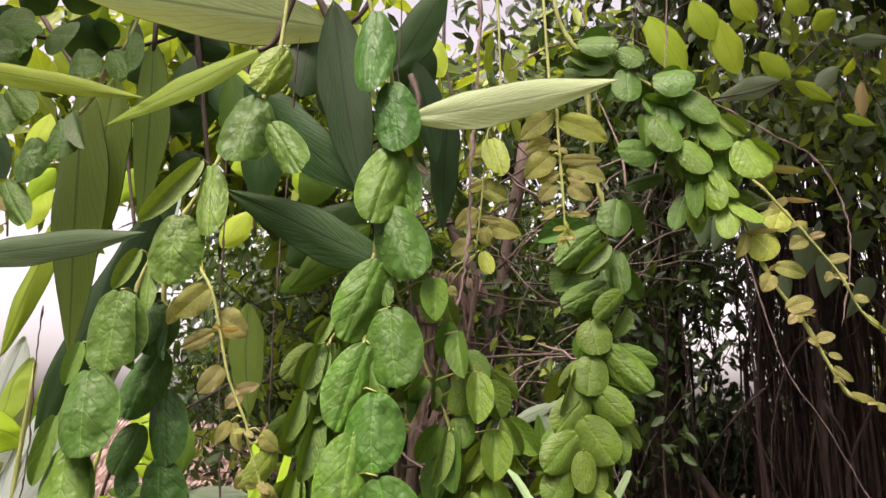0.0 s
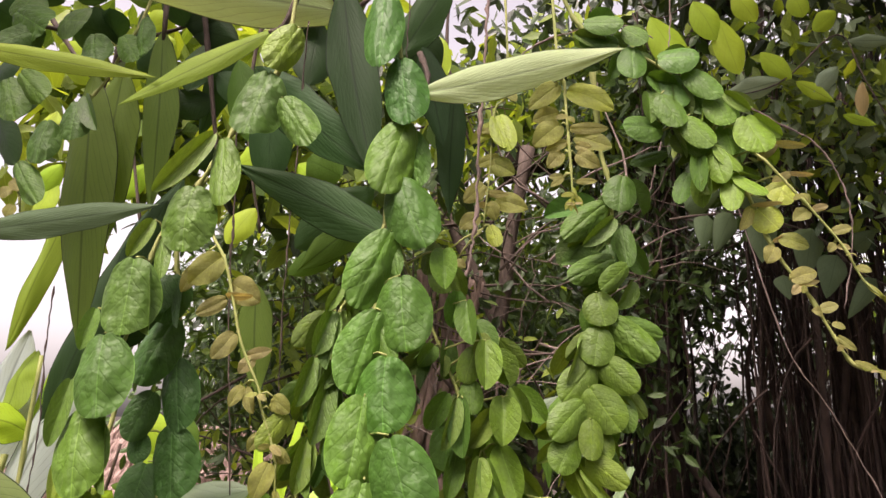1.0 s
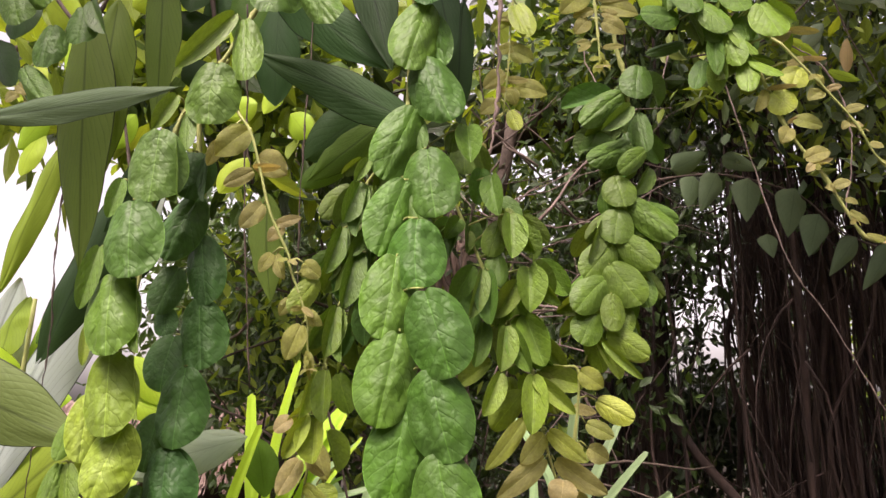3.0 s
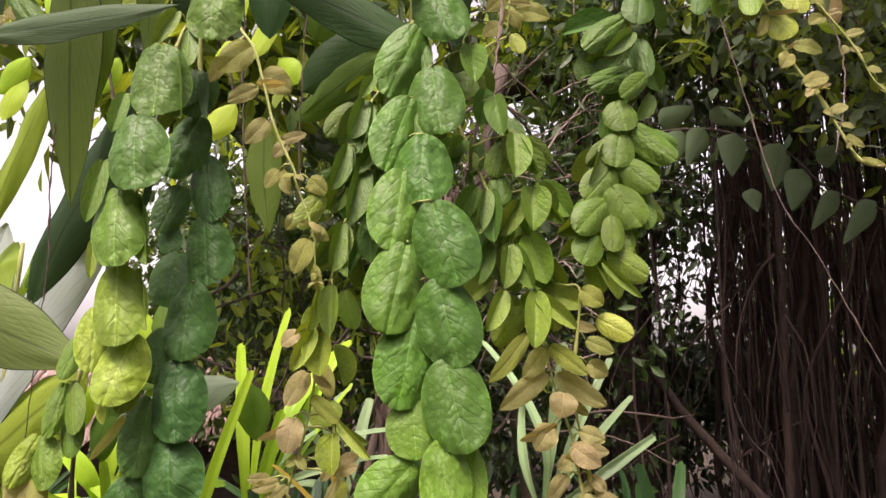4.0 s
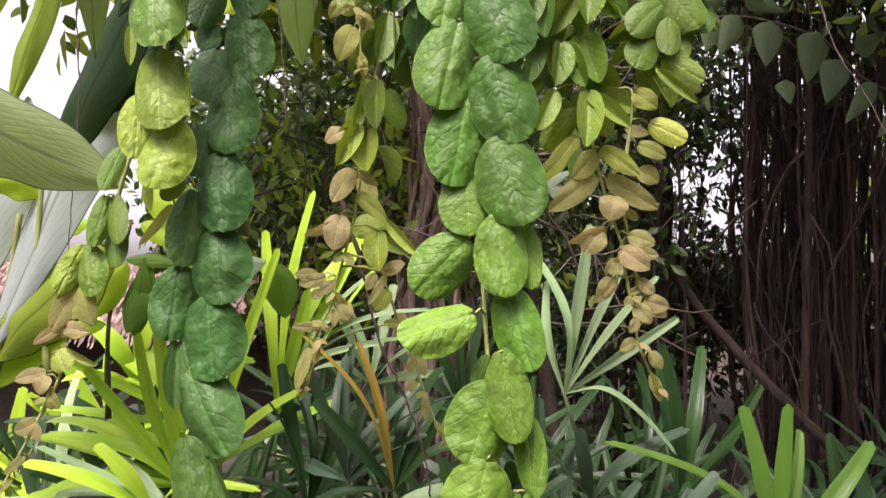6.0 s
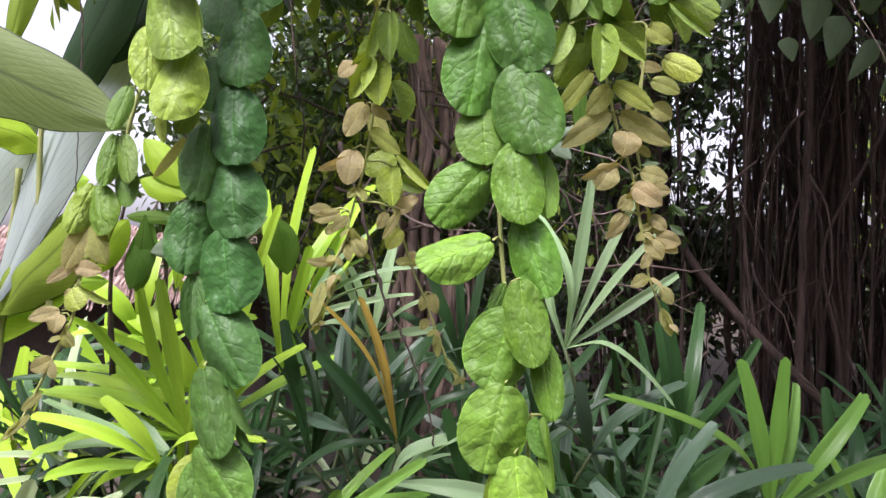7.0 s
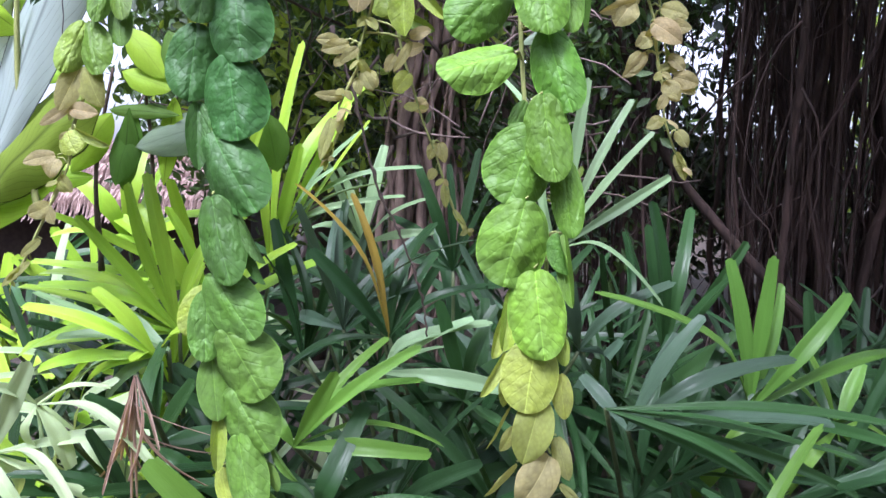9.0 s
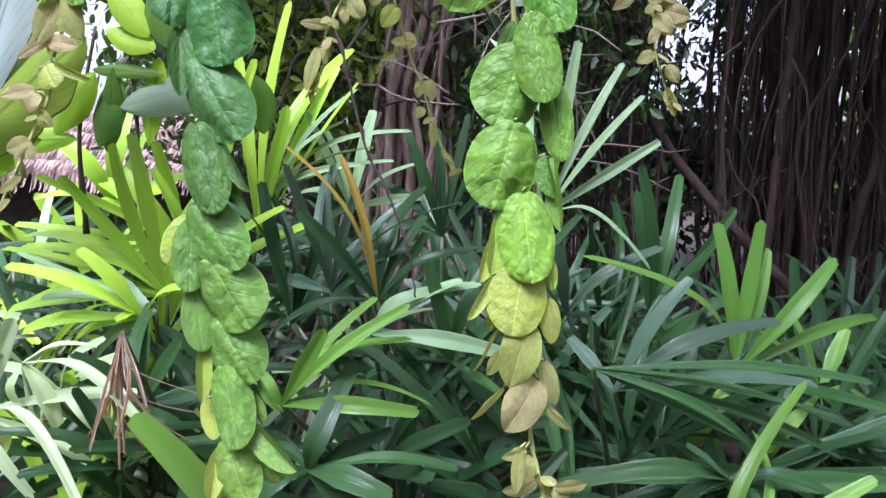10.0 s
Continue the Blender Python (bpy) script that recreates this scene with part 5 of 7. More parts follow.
s.leaf(-0.415, 1.278, 66, 0.039, 0.008, 40, 0.002, 1.8)
s.leaf(-0.435, 1.254, -76, 0.033, 0.016, -10, 0.000, 2.9)
s.leaf(-0.433, 1.251, -20, 0.022, 0.020, 0, -0.002, 3.0)
s.leaf(-0.439, 1.208, -66, 0.026, 0.018, -10, 0.000, 2.7)
s.leaf(-0.442, 1.206, 23, 0.020, 0.014, 10, 0.000, 2.8)
s.leaf(-0.432, 1.235, 41, 0.021, 0.014, 10, 0.002, 2.4)
s.leaf(-0.450, 1.176, -45, 0.027, 0.009, -20, 0.000, 2.5)
s.leaf(-0.461, 1.155, -45, 0.035, 0.009, 0, 0.000, 2.4)
s.buds(0.6, 1, 7, 0.016)
s = Strand([(-0.408, 0.800, 2.104), (-0.426, 0.800, 2.067), (-0.446, 0.798, 2.014), (-0.468, 0.797, 1.982), (-0.503, 0.796, 1.943), (-0.539, 0.795, 1.890), (-0.531, 0.793, 1.823)],
           LABELS["topleft"])
s.leaf(-0.504, 1.947, -1, 0.062, 0.042, 0, 0.000, 0.1)
s.leaf(-0.470, 1.974, 5, 0.059, 0.042, 0, 0.003, 0.1)
s.leaf(-0.460, 1.982, 28, 0.063, 0.023, 20, 0.004, 0.2)
s.leaf(-0.535, 1.890, 38, 0.076, 0.033, 10, 0.002, 0.4)
s.leaf(-0.538, 1.867, 49, 0.029, 0.018, 0, -0.003, 2.7)
s.leaf(-0.537, 1.856, -47, 0.021, 0.021, 0, -0.002, 2.6)
s.leaf(-0.531, 1.834, -19, 0.019, 0.021, 0, -0.002, 2.4)
s.leaf(-0.552, 2.016, 47, 0.067, 0.038, 10, 0.000, 0.5)
s.leaf(-0.570, 2.009, 25, 0.071, 0.045, 0, 0.004, 0.4)
s.leaf(-0.461, 2.072, 16, 0.052, 0.043, 0, 0.002, 0.1)
s.leaf(-0.532, 2.082, -58, 0.062, 0.054, -10, 0.000, 0.2)
s.leaf(-0.575, 2.109, 55, 0.069, 0.056, 10, 0.004, 0.3)
s.leaf(-0.511, 2.099, 77, 0.041, 0.060, 0, 0.008, 0.2)
s.leaf(-0.423, 2.071, 34, 0.051, 0.037, 0, 0.006, 0.4)
s.leaf(-0.399, 2.096, 10, 0.064, 0.030, 20, 0.006, 0.3)
s.leaf(-0.564, 2.143, -2, 0.043, 0.053, 0, 0.010, 0.5)

# ---- larger leaves and vine stems ----
s = Branch("long_leaved_branch", "branch of long lance-shaped grey-green leaves hanging overhead")
s.twig([(-0.058, 0.750, 2.144), (-0.085, 0.750, 2.085), (-0.115, 0.750, 2.063)], 0.0035)
s.twig([(-0.156, 0.720, 2.110), (-0.179, 0.720, 2.035), (-0.199, 0.720, 2.019)], 0.0040)
s.blade((-0.117, 0.760, 2.069), (-0.417, 0.660, 2.073), 0.067, -10, LITPALE, -0.05)
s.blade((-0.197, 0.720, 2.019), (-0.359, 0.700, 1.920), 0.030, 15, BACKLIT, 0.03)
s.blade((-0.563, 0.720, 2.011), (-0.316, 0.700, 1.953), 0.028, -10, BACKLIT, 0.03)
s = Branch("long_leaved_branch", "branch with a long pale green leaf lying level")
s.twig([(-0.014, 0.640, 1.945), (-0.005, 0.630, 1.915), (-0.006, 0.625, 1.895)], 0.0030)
s.blade((-0.007, 0.625, 1.893), (0.163, 0.500, 1.868), 0.037, 0, LITPALE, 0.02)
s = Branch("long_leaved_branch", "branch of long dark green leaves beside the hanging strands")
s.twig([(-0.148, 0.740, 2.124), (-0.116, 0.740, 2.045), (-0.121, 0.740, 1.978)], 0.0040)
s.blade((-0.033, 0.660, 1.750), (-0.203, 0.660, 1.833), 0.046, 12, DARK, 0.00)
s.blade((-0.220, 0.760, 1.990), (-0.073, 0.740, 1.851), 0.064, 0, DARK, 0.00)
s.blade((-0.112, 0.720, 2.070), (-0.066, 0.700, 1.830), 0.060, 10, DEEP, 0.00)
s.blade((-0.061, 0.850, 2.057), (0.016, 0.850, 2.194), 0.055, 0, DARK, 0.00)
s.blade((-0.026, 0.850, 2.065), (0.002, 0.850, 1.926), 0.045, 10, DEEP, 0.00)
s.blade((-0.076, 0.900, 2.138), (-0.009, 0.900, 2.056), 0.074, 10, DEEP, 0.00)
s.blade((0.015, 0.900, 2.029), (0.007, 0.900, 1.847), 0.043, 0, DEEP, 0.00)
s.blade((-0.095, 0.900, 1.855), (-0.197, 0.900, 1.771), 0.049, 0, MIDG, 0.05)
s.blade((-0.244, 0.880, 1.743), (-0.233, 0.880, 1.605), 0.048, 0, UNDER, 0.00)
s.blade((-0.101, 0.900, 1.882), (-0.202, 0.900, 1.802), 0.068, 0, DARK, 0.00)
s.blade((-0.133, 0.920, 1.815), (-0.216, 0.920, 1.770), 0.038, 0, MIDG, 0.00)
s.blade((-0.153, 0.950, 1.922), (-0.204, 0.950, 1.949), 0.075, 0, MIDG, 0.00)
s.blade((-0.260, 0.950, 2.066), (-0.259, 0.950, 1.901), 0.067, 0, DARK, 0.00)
s = Branch("long_leaved_branch", "branch with a long level blue-green leaf")
s.twig([(-0.497, 0.660, 1.755), (-0.464, 0.660, 1.766)], 0.0030)
s.blade((-0.469, 0.660, 1.764), (-0.264, 0.630, 1.781), 0.032, -12, GREYLEAF, 0.03)
s = Branch("long_leaved_branch", "hanging branch of broad veined green leaves against the sky")
s.twig([(-0.628, 1.150, 2.299), (-0.631, 1.150, 2.228), (-0.646, 1.150, 2.171)], 0.0040)
s.twig([(-0.453, 0.970, 2.229), (-0.451, 0.970, 2.159)], 0.0040)
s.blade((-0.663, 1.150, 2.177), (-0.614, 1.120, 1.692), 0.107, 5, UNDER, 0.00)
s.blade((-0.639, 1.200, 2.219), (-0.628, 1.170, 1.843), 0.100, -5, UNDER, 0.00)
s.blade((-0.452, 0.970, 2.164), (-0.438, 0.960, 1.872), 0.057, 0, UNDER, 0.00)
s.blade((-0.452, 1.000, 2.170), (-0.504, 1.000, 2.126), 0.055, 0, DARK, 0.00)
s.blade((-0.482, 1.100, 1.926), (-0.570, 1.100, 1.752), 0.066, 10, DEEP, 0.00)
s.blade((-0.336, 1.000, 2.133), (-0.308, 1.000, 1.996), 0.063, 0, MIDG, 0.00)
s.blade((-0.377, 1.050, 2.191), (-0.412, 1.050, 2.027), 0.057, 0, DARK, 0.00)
s = Branch("long_leaved_branch", "low branch with one broad dull green leaf")
s.twig([(-0.64, 0.770, 1.540), (-0.620, 0.770, 1.545)], 0.0040)
s.blade((-0.620, 0.770, 1.545), (-0.392, 0.770, 1.439), 0.092, 0, OLIVE, 0.03, 0.00)
s = Branch("lime_leaved_branch", "branch of bright lime green leaves catching light")
s.twig([(0.812, 2.200, 2.623), (1.069, 2.200, 2.684), (1.285, 2.200, 2.864), (1.357, 2.200, 2.696), (1.453, 2.200, 2.454)], 0.0030)
s.twig([(0.592, 2.200, 3.076), (0.681, 2.200, 2.941), (0.821, 2.200, 3.004), (1.018, 2.200, 3.043)], 0.0030)
s.blade((0.661, 2.200, 2.931), (0.766, 2.200, 2.723), 0.120, 0, LIME, 0.03)
s.blade((0.811, 2.200, 2.993), (0.876, 2.200, 2.847), 0.101, 0, LIME, 0.03)
s.blade((0.895, 2.200, 2.919), (0.943, 2.200, 2.717), 0.100, 0, LIME, 0.03)
s.blade((1.025, 2.200, 2.795), (1.115, 2.200, 2.700), 0.076, 0, LIME, 0.03)
s.blade((0.954, 2.200, 3.027), (1.018, 2.200, 2.917), 0.090, 0, LIME, 0.03)
s.blade((1.134, 2.200, 2.687), (1.250, 2.200, 2.612), 0.051, 0, LIME, 0.03)
s.blade((1.208, 2.200, 2.883), (1.291, 2.200, 2.954), 0.070, 0, LIME, 0.03)
s.blade((1.273, 2.200, 2.565), (1.376, 2.200, 2.530), 0.037, 0, LIME, 0.03)
s.blade((1.071, 2.200, 2.693), (0.873, 2.200, 2.638), 0.076, 0, SAGE, 0.03)
s.blade((1.186, 2.200, 2.654), (1.274, 2.200, 2.743), 0.061, 0, SAGE, 0.03)
s.blade((1.459, 2.200, 2.839), (1.306, 2.200, 2.838), 0.046, 0, SAGE, 0.03)
s.blade((1.346, 2.200, 2.680), (1.331, 2.200, 2.558), 0.049, 0, TAN, 0.03)
s.blade((1.150, 2.200, 3.018), (1.179, 2.200, 2.931), 0.078, 0, LIME, 0.03)
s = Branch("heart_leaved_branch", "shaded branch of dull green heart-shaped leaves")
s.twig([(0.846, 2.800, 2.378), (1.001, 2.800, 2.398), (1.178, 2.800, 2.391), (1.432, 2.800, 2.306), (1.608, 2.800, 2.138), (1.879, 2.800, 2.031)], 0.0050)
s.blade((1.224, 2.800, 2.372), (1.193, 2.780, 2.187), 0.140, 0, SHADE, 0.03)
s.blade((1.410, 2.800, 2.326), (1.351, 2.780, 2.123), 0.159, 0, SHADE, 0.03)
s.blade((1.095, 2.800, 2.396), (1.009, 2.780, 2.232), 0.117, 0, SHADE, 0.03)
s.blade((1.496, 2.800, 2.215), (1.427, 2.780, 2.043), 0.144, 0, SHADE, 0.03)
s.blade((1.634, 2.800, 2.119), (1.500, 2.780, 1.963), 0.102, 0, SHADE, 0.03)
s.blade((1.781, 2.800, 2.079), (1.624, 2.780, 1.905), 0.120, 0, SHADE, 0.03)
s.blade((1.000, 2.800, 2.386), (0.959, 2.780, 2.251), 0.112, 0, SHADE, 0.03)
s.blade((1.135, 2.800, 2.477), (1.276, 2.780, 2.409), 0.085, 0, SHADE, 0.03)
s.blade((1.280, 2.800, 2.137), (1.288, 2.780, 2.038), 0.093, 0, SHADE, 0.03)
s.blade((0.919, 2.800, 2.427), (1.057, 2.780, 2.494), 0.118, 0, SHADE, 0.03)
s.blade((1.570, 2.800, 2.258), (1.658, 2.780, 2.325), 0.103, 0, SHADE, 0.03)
s = Branch("banana_plant", "banana plant with torn broad glossy leaves")
s.twig([(-0.928, 1.550, 1.132), (-0.958, 1.550, 1.380), (-0.946, 1.550, 1.711)], 0.0070)
s.twig([(-1.106, 1.600, 0.915), (-1.054, 1.600, 1.300), (-1.032, 1.600, 1.491)], 0.0090)
# The palest blades have the reflected sky in their colour.
s.blade((-1.043, 1.550, 1.214), (-0.670, 1.620, 2.134), 0.170, 0, SKYSHEEN, -0.03, 0.90)
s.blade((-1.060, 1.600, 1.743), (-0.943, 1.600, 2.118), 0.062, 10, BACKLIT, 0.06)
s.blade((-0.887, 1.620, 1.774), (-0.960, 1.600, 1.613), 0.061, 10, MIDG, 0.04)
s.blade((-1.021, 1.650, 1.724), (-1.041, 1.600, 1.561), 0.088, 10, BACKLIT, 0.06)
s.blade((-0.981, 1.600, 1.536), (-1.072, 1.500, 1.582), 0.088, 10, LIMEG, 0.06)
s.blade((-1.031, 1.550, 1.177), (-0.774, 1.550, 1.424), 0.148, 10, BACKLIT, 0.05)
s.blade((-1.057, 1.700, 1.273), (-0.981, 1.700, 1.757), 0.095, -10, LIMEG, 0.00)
s.blade((-1.185, 1.650, 1.274), (-1.075, 1.700, 1.784), 0.160, 10, SKYSHEEN, 0.00, 0.80)
s.blade((-1.192, 1.600, 1.147), (-0.906, 1.550, 1.294), 0.100, 10, UNDER, 0.00, 0.80)
s.blade((-1.251, 1.700, 1.082), (-0.882, 1.550, 1.214), 0.104, 10, LIMEG, 0.00, 0.80)
s.blade((-0.842, 1.550, 1.711), (-0.662, 1.550, 1.869), 0.129, 0, DEEP, 0.00)
# Dark blade added for the shaded half of the long pale leaf.
s.blade((-0.865, 1.480, 1.586), (-0.620, 1.480, 2.108), 0.130, 0, DEEP, 0.00)
s = Branch("broad_leaved_shrub", "low shrub of bright yellow-green leaves")
s.twig([(-0.967, 1.900, 0.971), (-0.970, 1.900, 1.241), (-0.915, 1.900, 1.504)], 0.0060)
s.twig([(-0.847, 1.900, 0.972), (-0.822, 1.900, 1.243), (-0.841, 1.900, 1.533)], 0.0060)
s.blade((-1.032, 1.900, 1.491), (-1.125, 1.880, 1.481), 0.061, 0, LIMEG, 0.03)
s.blade((-0.875, 1.900, 1.597), (-0.775, 1.880, 1.474), 0.084, 0, LIMEG, 0.03)
s.blade((-0.884, 1.900, 1.490), (-0.757, 1.880, 1.446), 0.076, 0, LIMEG, 0.03)
s.blade((-0.986, 1.900, 1.219), (-1.189, 1.880, 1.202), 0.062, 0, LIMEG, 0.03)
s.blade((-1.029, 1.900, 1.240), (-0.911, 1.880, 1.387), 0.088, 0, LIMEG, 0.03)
s.blade((-0.758, 1.900, 1.419), (-0.787, 1.880, 1.199), 0.068, 0, LIMEG, 0.03)
s.blade((-0.898, 1.900, 1.197), (-0.867, 1.880, 1.401), 0.074, 0, MIDG, 0.03)
s.blade((-0.560, 1.900, 1.385), (-0.856, 1.880, 1.298), 0.124, 0, SAGE, 0.03)
s.blade((-0.496, 1.900, 1.246), (-0.518, 1.880, 1.391), 0.089, 0, MIDG, 0.03)
s.blade((-0.920, 1.900, 1.395), (-0.737, 1.880, 1.381), 0.044, 0, MIDG, 0.03)
s.blade((-0.862, 1.900, 1.374), (-0.911, 1.880, 1.198), 0.089, 0, MIDG, 0.03)
s.blade((-0.767, 1.900, 1.591), (-0.721, 1.880, 1.446), 0.087, 0, MIDG, 0.03)
s.blade((-0.693, 1.900, 1.373), (-0.567, 1.900, 1.396), 0.051, 0, SAGE, 0.00)
s.blade((-0.712, 1.900, 1.323), (-0.564, 1.900, 1.353), 0.045, 0, SAGE, 0.00)
s.blade((0.152, 1.900, 1.579), (0.281, 1.900, 1.638), 0.036, 0, SAGE, 0.00)
s.blade((0.263, 1.900, 1.551), (0.205, 1.900, 1.608), 0.045, 0, SAGE, 0.00)
s.blade((0.155, 1.200, 1.601), (0.162, 1.200, 1.466), 0.025, 0, MIDG, 0.00)
# The shade on these overhead leaves is put into their dark tints.
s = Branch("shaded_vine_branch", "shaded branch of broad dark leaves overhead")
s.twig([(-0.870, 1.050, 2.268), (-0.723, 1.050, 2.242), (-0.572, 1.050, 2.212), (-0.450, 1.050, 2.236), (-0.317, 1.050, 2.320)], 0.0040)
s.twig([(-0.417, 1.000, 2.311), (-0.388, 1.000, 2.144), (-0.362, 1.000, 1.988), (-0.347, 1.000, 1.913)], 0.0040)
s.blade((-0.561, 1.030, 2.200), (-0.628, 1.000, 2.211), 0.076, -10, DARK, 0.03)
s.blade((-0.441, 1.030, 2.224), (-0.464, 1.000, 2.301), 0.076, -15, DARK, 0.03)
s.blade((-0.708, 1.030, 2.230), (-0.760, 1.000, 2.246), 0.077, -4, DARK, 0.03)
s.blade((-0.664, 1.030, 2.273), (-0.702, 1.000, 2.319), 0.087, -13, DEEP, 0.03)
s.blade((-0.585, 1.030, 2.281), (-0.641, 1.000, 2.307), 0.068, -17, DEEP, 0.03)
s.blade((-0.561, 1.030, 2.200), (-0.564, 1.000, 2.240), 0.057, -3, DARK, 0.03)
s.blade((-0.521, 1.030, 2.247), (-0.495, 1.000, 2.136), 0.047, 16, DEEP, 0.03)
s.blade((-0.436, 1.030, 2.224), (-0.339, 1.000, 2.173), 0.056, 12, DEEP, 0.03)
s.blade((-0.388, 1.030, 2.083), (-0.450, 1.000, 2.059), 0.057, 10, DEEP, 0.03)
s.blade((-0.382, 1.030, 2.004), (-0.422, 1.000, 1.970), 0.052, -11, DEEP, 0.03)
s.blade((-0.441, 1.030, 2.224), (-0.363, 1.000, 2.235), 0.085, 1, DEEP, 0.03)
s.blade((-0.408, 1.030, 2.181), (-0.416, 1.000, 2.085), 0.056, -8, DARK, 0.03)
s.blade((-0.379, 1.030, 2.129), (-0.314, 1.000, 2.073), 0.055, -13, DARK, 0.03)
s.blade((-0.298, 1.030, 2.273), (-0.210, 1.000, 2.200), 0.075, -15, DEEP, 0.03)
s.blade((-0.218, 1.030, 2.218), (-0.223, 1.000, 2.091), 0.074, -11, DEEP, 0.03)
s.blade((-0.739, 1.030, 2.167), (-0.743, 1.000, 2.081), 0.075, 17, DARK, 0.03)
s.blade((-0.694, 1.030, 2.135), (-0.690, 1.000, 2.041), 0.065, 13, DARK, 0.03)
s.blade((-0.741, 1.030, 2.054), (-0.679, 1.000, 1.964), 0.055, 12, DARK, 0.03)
# Lime tints hold the sunlight that shines through these leaves.
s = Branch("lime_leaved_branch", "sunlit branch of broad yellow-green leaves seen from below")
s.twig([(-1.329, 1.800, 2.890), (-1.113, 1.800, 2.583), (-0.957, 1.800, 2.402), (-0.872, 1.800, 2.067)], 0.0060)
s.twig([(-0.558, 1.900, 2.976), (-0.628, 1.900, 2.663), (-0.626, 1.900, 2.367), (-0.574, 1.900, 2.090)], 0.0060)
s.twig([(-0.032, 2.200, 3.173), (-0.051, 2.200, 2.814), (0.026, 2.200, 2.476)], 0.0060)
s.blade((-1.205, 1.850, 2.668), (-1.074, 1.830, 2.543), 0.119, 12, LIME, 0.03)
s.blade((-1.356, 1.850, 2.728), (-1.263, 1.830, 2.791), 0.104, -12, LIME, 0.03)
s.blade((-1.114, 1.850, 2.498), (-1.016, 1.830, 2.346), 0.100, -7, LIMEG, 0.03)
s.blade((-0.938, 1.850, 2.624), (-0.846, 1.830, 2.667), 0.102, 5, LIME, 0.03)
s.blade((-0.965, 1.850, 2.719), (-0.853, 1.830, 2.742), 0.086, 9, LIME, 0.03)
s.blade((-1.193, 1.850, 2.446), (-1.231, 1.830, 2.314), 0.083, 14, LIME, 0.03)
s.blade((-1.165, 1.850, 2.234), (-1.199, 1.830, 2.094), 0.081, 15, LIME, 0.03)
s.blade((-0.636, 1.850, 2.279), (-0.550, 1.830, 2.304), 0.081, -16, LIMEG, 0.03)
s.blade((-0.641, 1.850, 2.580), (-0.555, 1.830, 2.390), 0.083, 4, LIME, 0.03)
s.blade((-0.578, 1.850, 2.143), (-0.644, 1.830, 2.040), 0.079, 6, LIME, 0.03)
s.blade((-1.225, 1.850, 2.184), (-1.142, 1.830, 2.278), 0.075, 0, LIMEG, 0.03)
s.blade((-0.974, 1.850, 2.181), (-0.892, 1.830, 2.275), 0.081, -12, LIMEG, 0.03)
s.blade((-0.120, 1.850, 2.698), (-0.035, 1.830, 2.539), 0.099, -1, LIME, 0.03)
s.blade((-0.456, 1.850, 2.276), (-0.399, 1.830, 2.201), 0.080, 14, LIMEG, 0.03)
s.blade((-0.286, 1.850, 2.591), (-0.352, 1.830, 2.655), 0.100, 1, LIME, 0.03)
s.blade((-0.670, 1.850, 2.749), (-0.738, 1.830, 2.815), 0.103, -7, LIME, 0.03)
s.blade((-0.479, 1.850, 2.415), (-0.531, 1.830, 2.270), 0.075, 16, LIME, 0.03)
vine([(0.060, 0.640, 2.062), (0.057, 0.640, 2.022), (0.054, 0.640, 1.956), (0.050, 0.640, 1.894), (0.045, 0.640, 1.816), (0.041, 0.640, 1.753), (0.035, 0.640, 1.720), (0.019, 0.640, 1.667), (0.006, 0.640, 1.615), (0.004, 0.640, 1.591)], 0.0022, "brown knotted twig hanging among the strands")
vine([(-0.161, 0.750, 2.052), (-0.165, 0.750, 1.933), (-0.166, 0.750, 1.869), (-0.170, 0.750, 1.775), (-0.171, 0.750, 1.678), (-0.170, 0.750, 1.599)], 0.0013, "thin dark hanging vine stem")
vine([(-0.253, 0.780, 1.963), (-0.246, 0.780, 1.824), (-0.245, 0.780, 1.761), (-0.239, 0.780, 1.656), (-0.225, 0.780, 1.497)], 0.0016, "thin dark beaded vine stem")
vine([(-0.499, 0.850, 1.742), (-0.498, 0.850, 1.655), (-0.493, 0.850, 1.564), (-0.497, 0.850, 1.481), (-0.502, 0.850, 1.349)], 0.0013, "thin dark vine stem against banana leaves")
vine([(-0.292, 1.500, 1.538), (-0.245, 1.500, 1.385), (-0.198, 1.500, 1.206), (-0.150, 1.500, 1.110), (-0.108, 1.500, 0.990), (-0.093, 1.500, 0.891)], 0.0042, "thin bare dead twig hanging over the palms")
vine([(0.407, 1.000, 2.010), (0.420, 1.000, 1.937), (0.440, 1.000, 1.847), (0.480, 1.000, 1.683), (0.531, 1.000, 1.591), (0.614, 1.000, 1.421)], 0.0014, "thin grey hanging vine stem")
vine([(0.333, 0.950, 2.092), (0.380, 0.950, 2.064), (0.457, 0.950, 2.013), (0.531, 0.950, 1.964), (0.562, 0.950, 1.896), (0.564, 0.950, 1.823), (0.541, 0.950, 1.728)], 0.0018, "thin brown looping vine stem")
vine([(0.282, 0.750, 2.118), (0.276, 0.750, 2.041), (0.271, 0.750, 1.997)], 0.0014, "thin pale vine stem")
vine([(0.176, 0.750, 2.121), (0.181, 0.750, 2.074), (0.185, 0.750, 2.051)], 0.0014, "thin pale vine stem")
vine([(0.105, 1.000, 2.133), (0.155, 1.000, 2.166), (0.219, 1.000, 2.185), (0.281, 1.000, 2.190), (0.324, 1.000, 2.167)], 0.0018, "thin brown arching vine stem")
vine([(0.284, 0.850, 1.929), (0.271, 0.850, 1.883), (0.262, 0.850, 1.853)], 0.0014, "thin pale vine stem")
vine([(-0.034, 0.700, 2.093), (-0.031, 0.700, 2.048), (-0.034, 0.700, 1.984), (-0.031, 0.700, 1.957)], 0.0013, "thin dark vine stem")

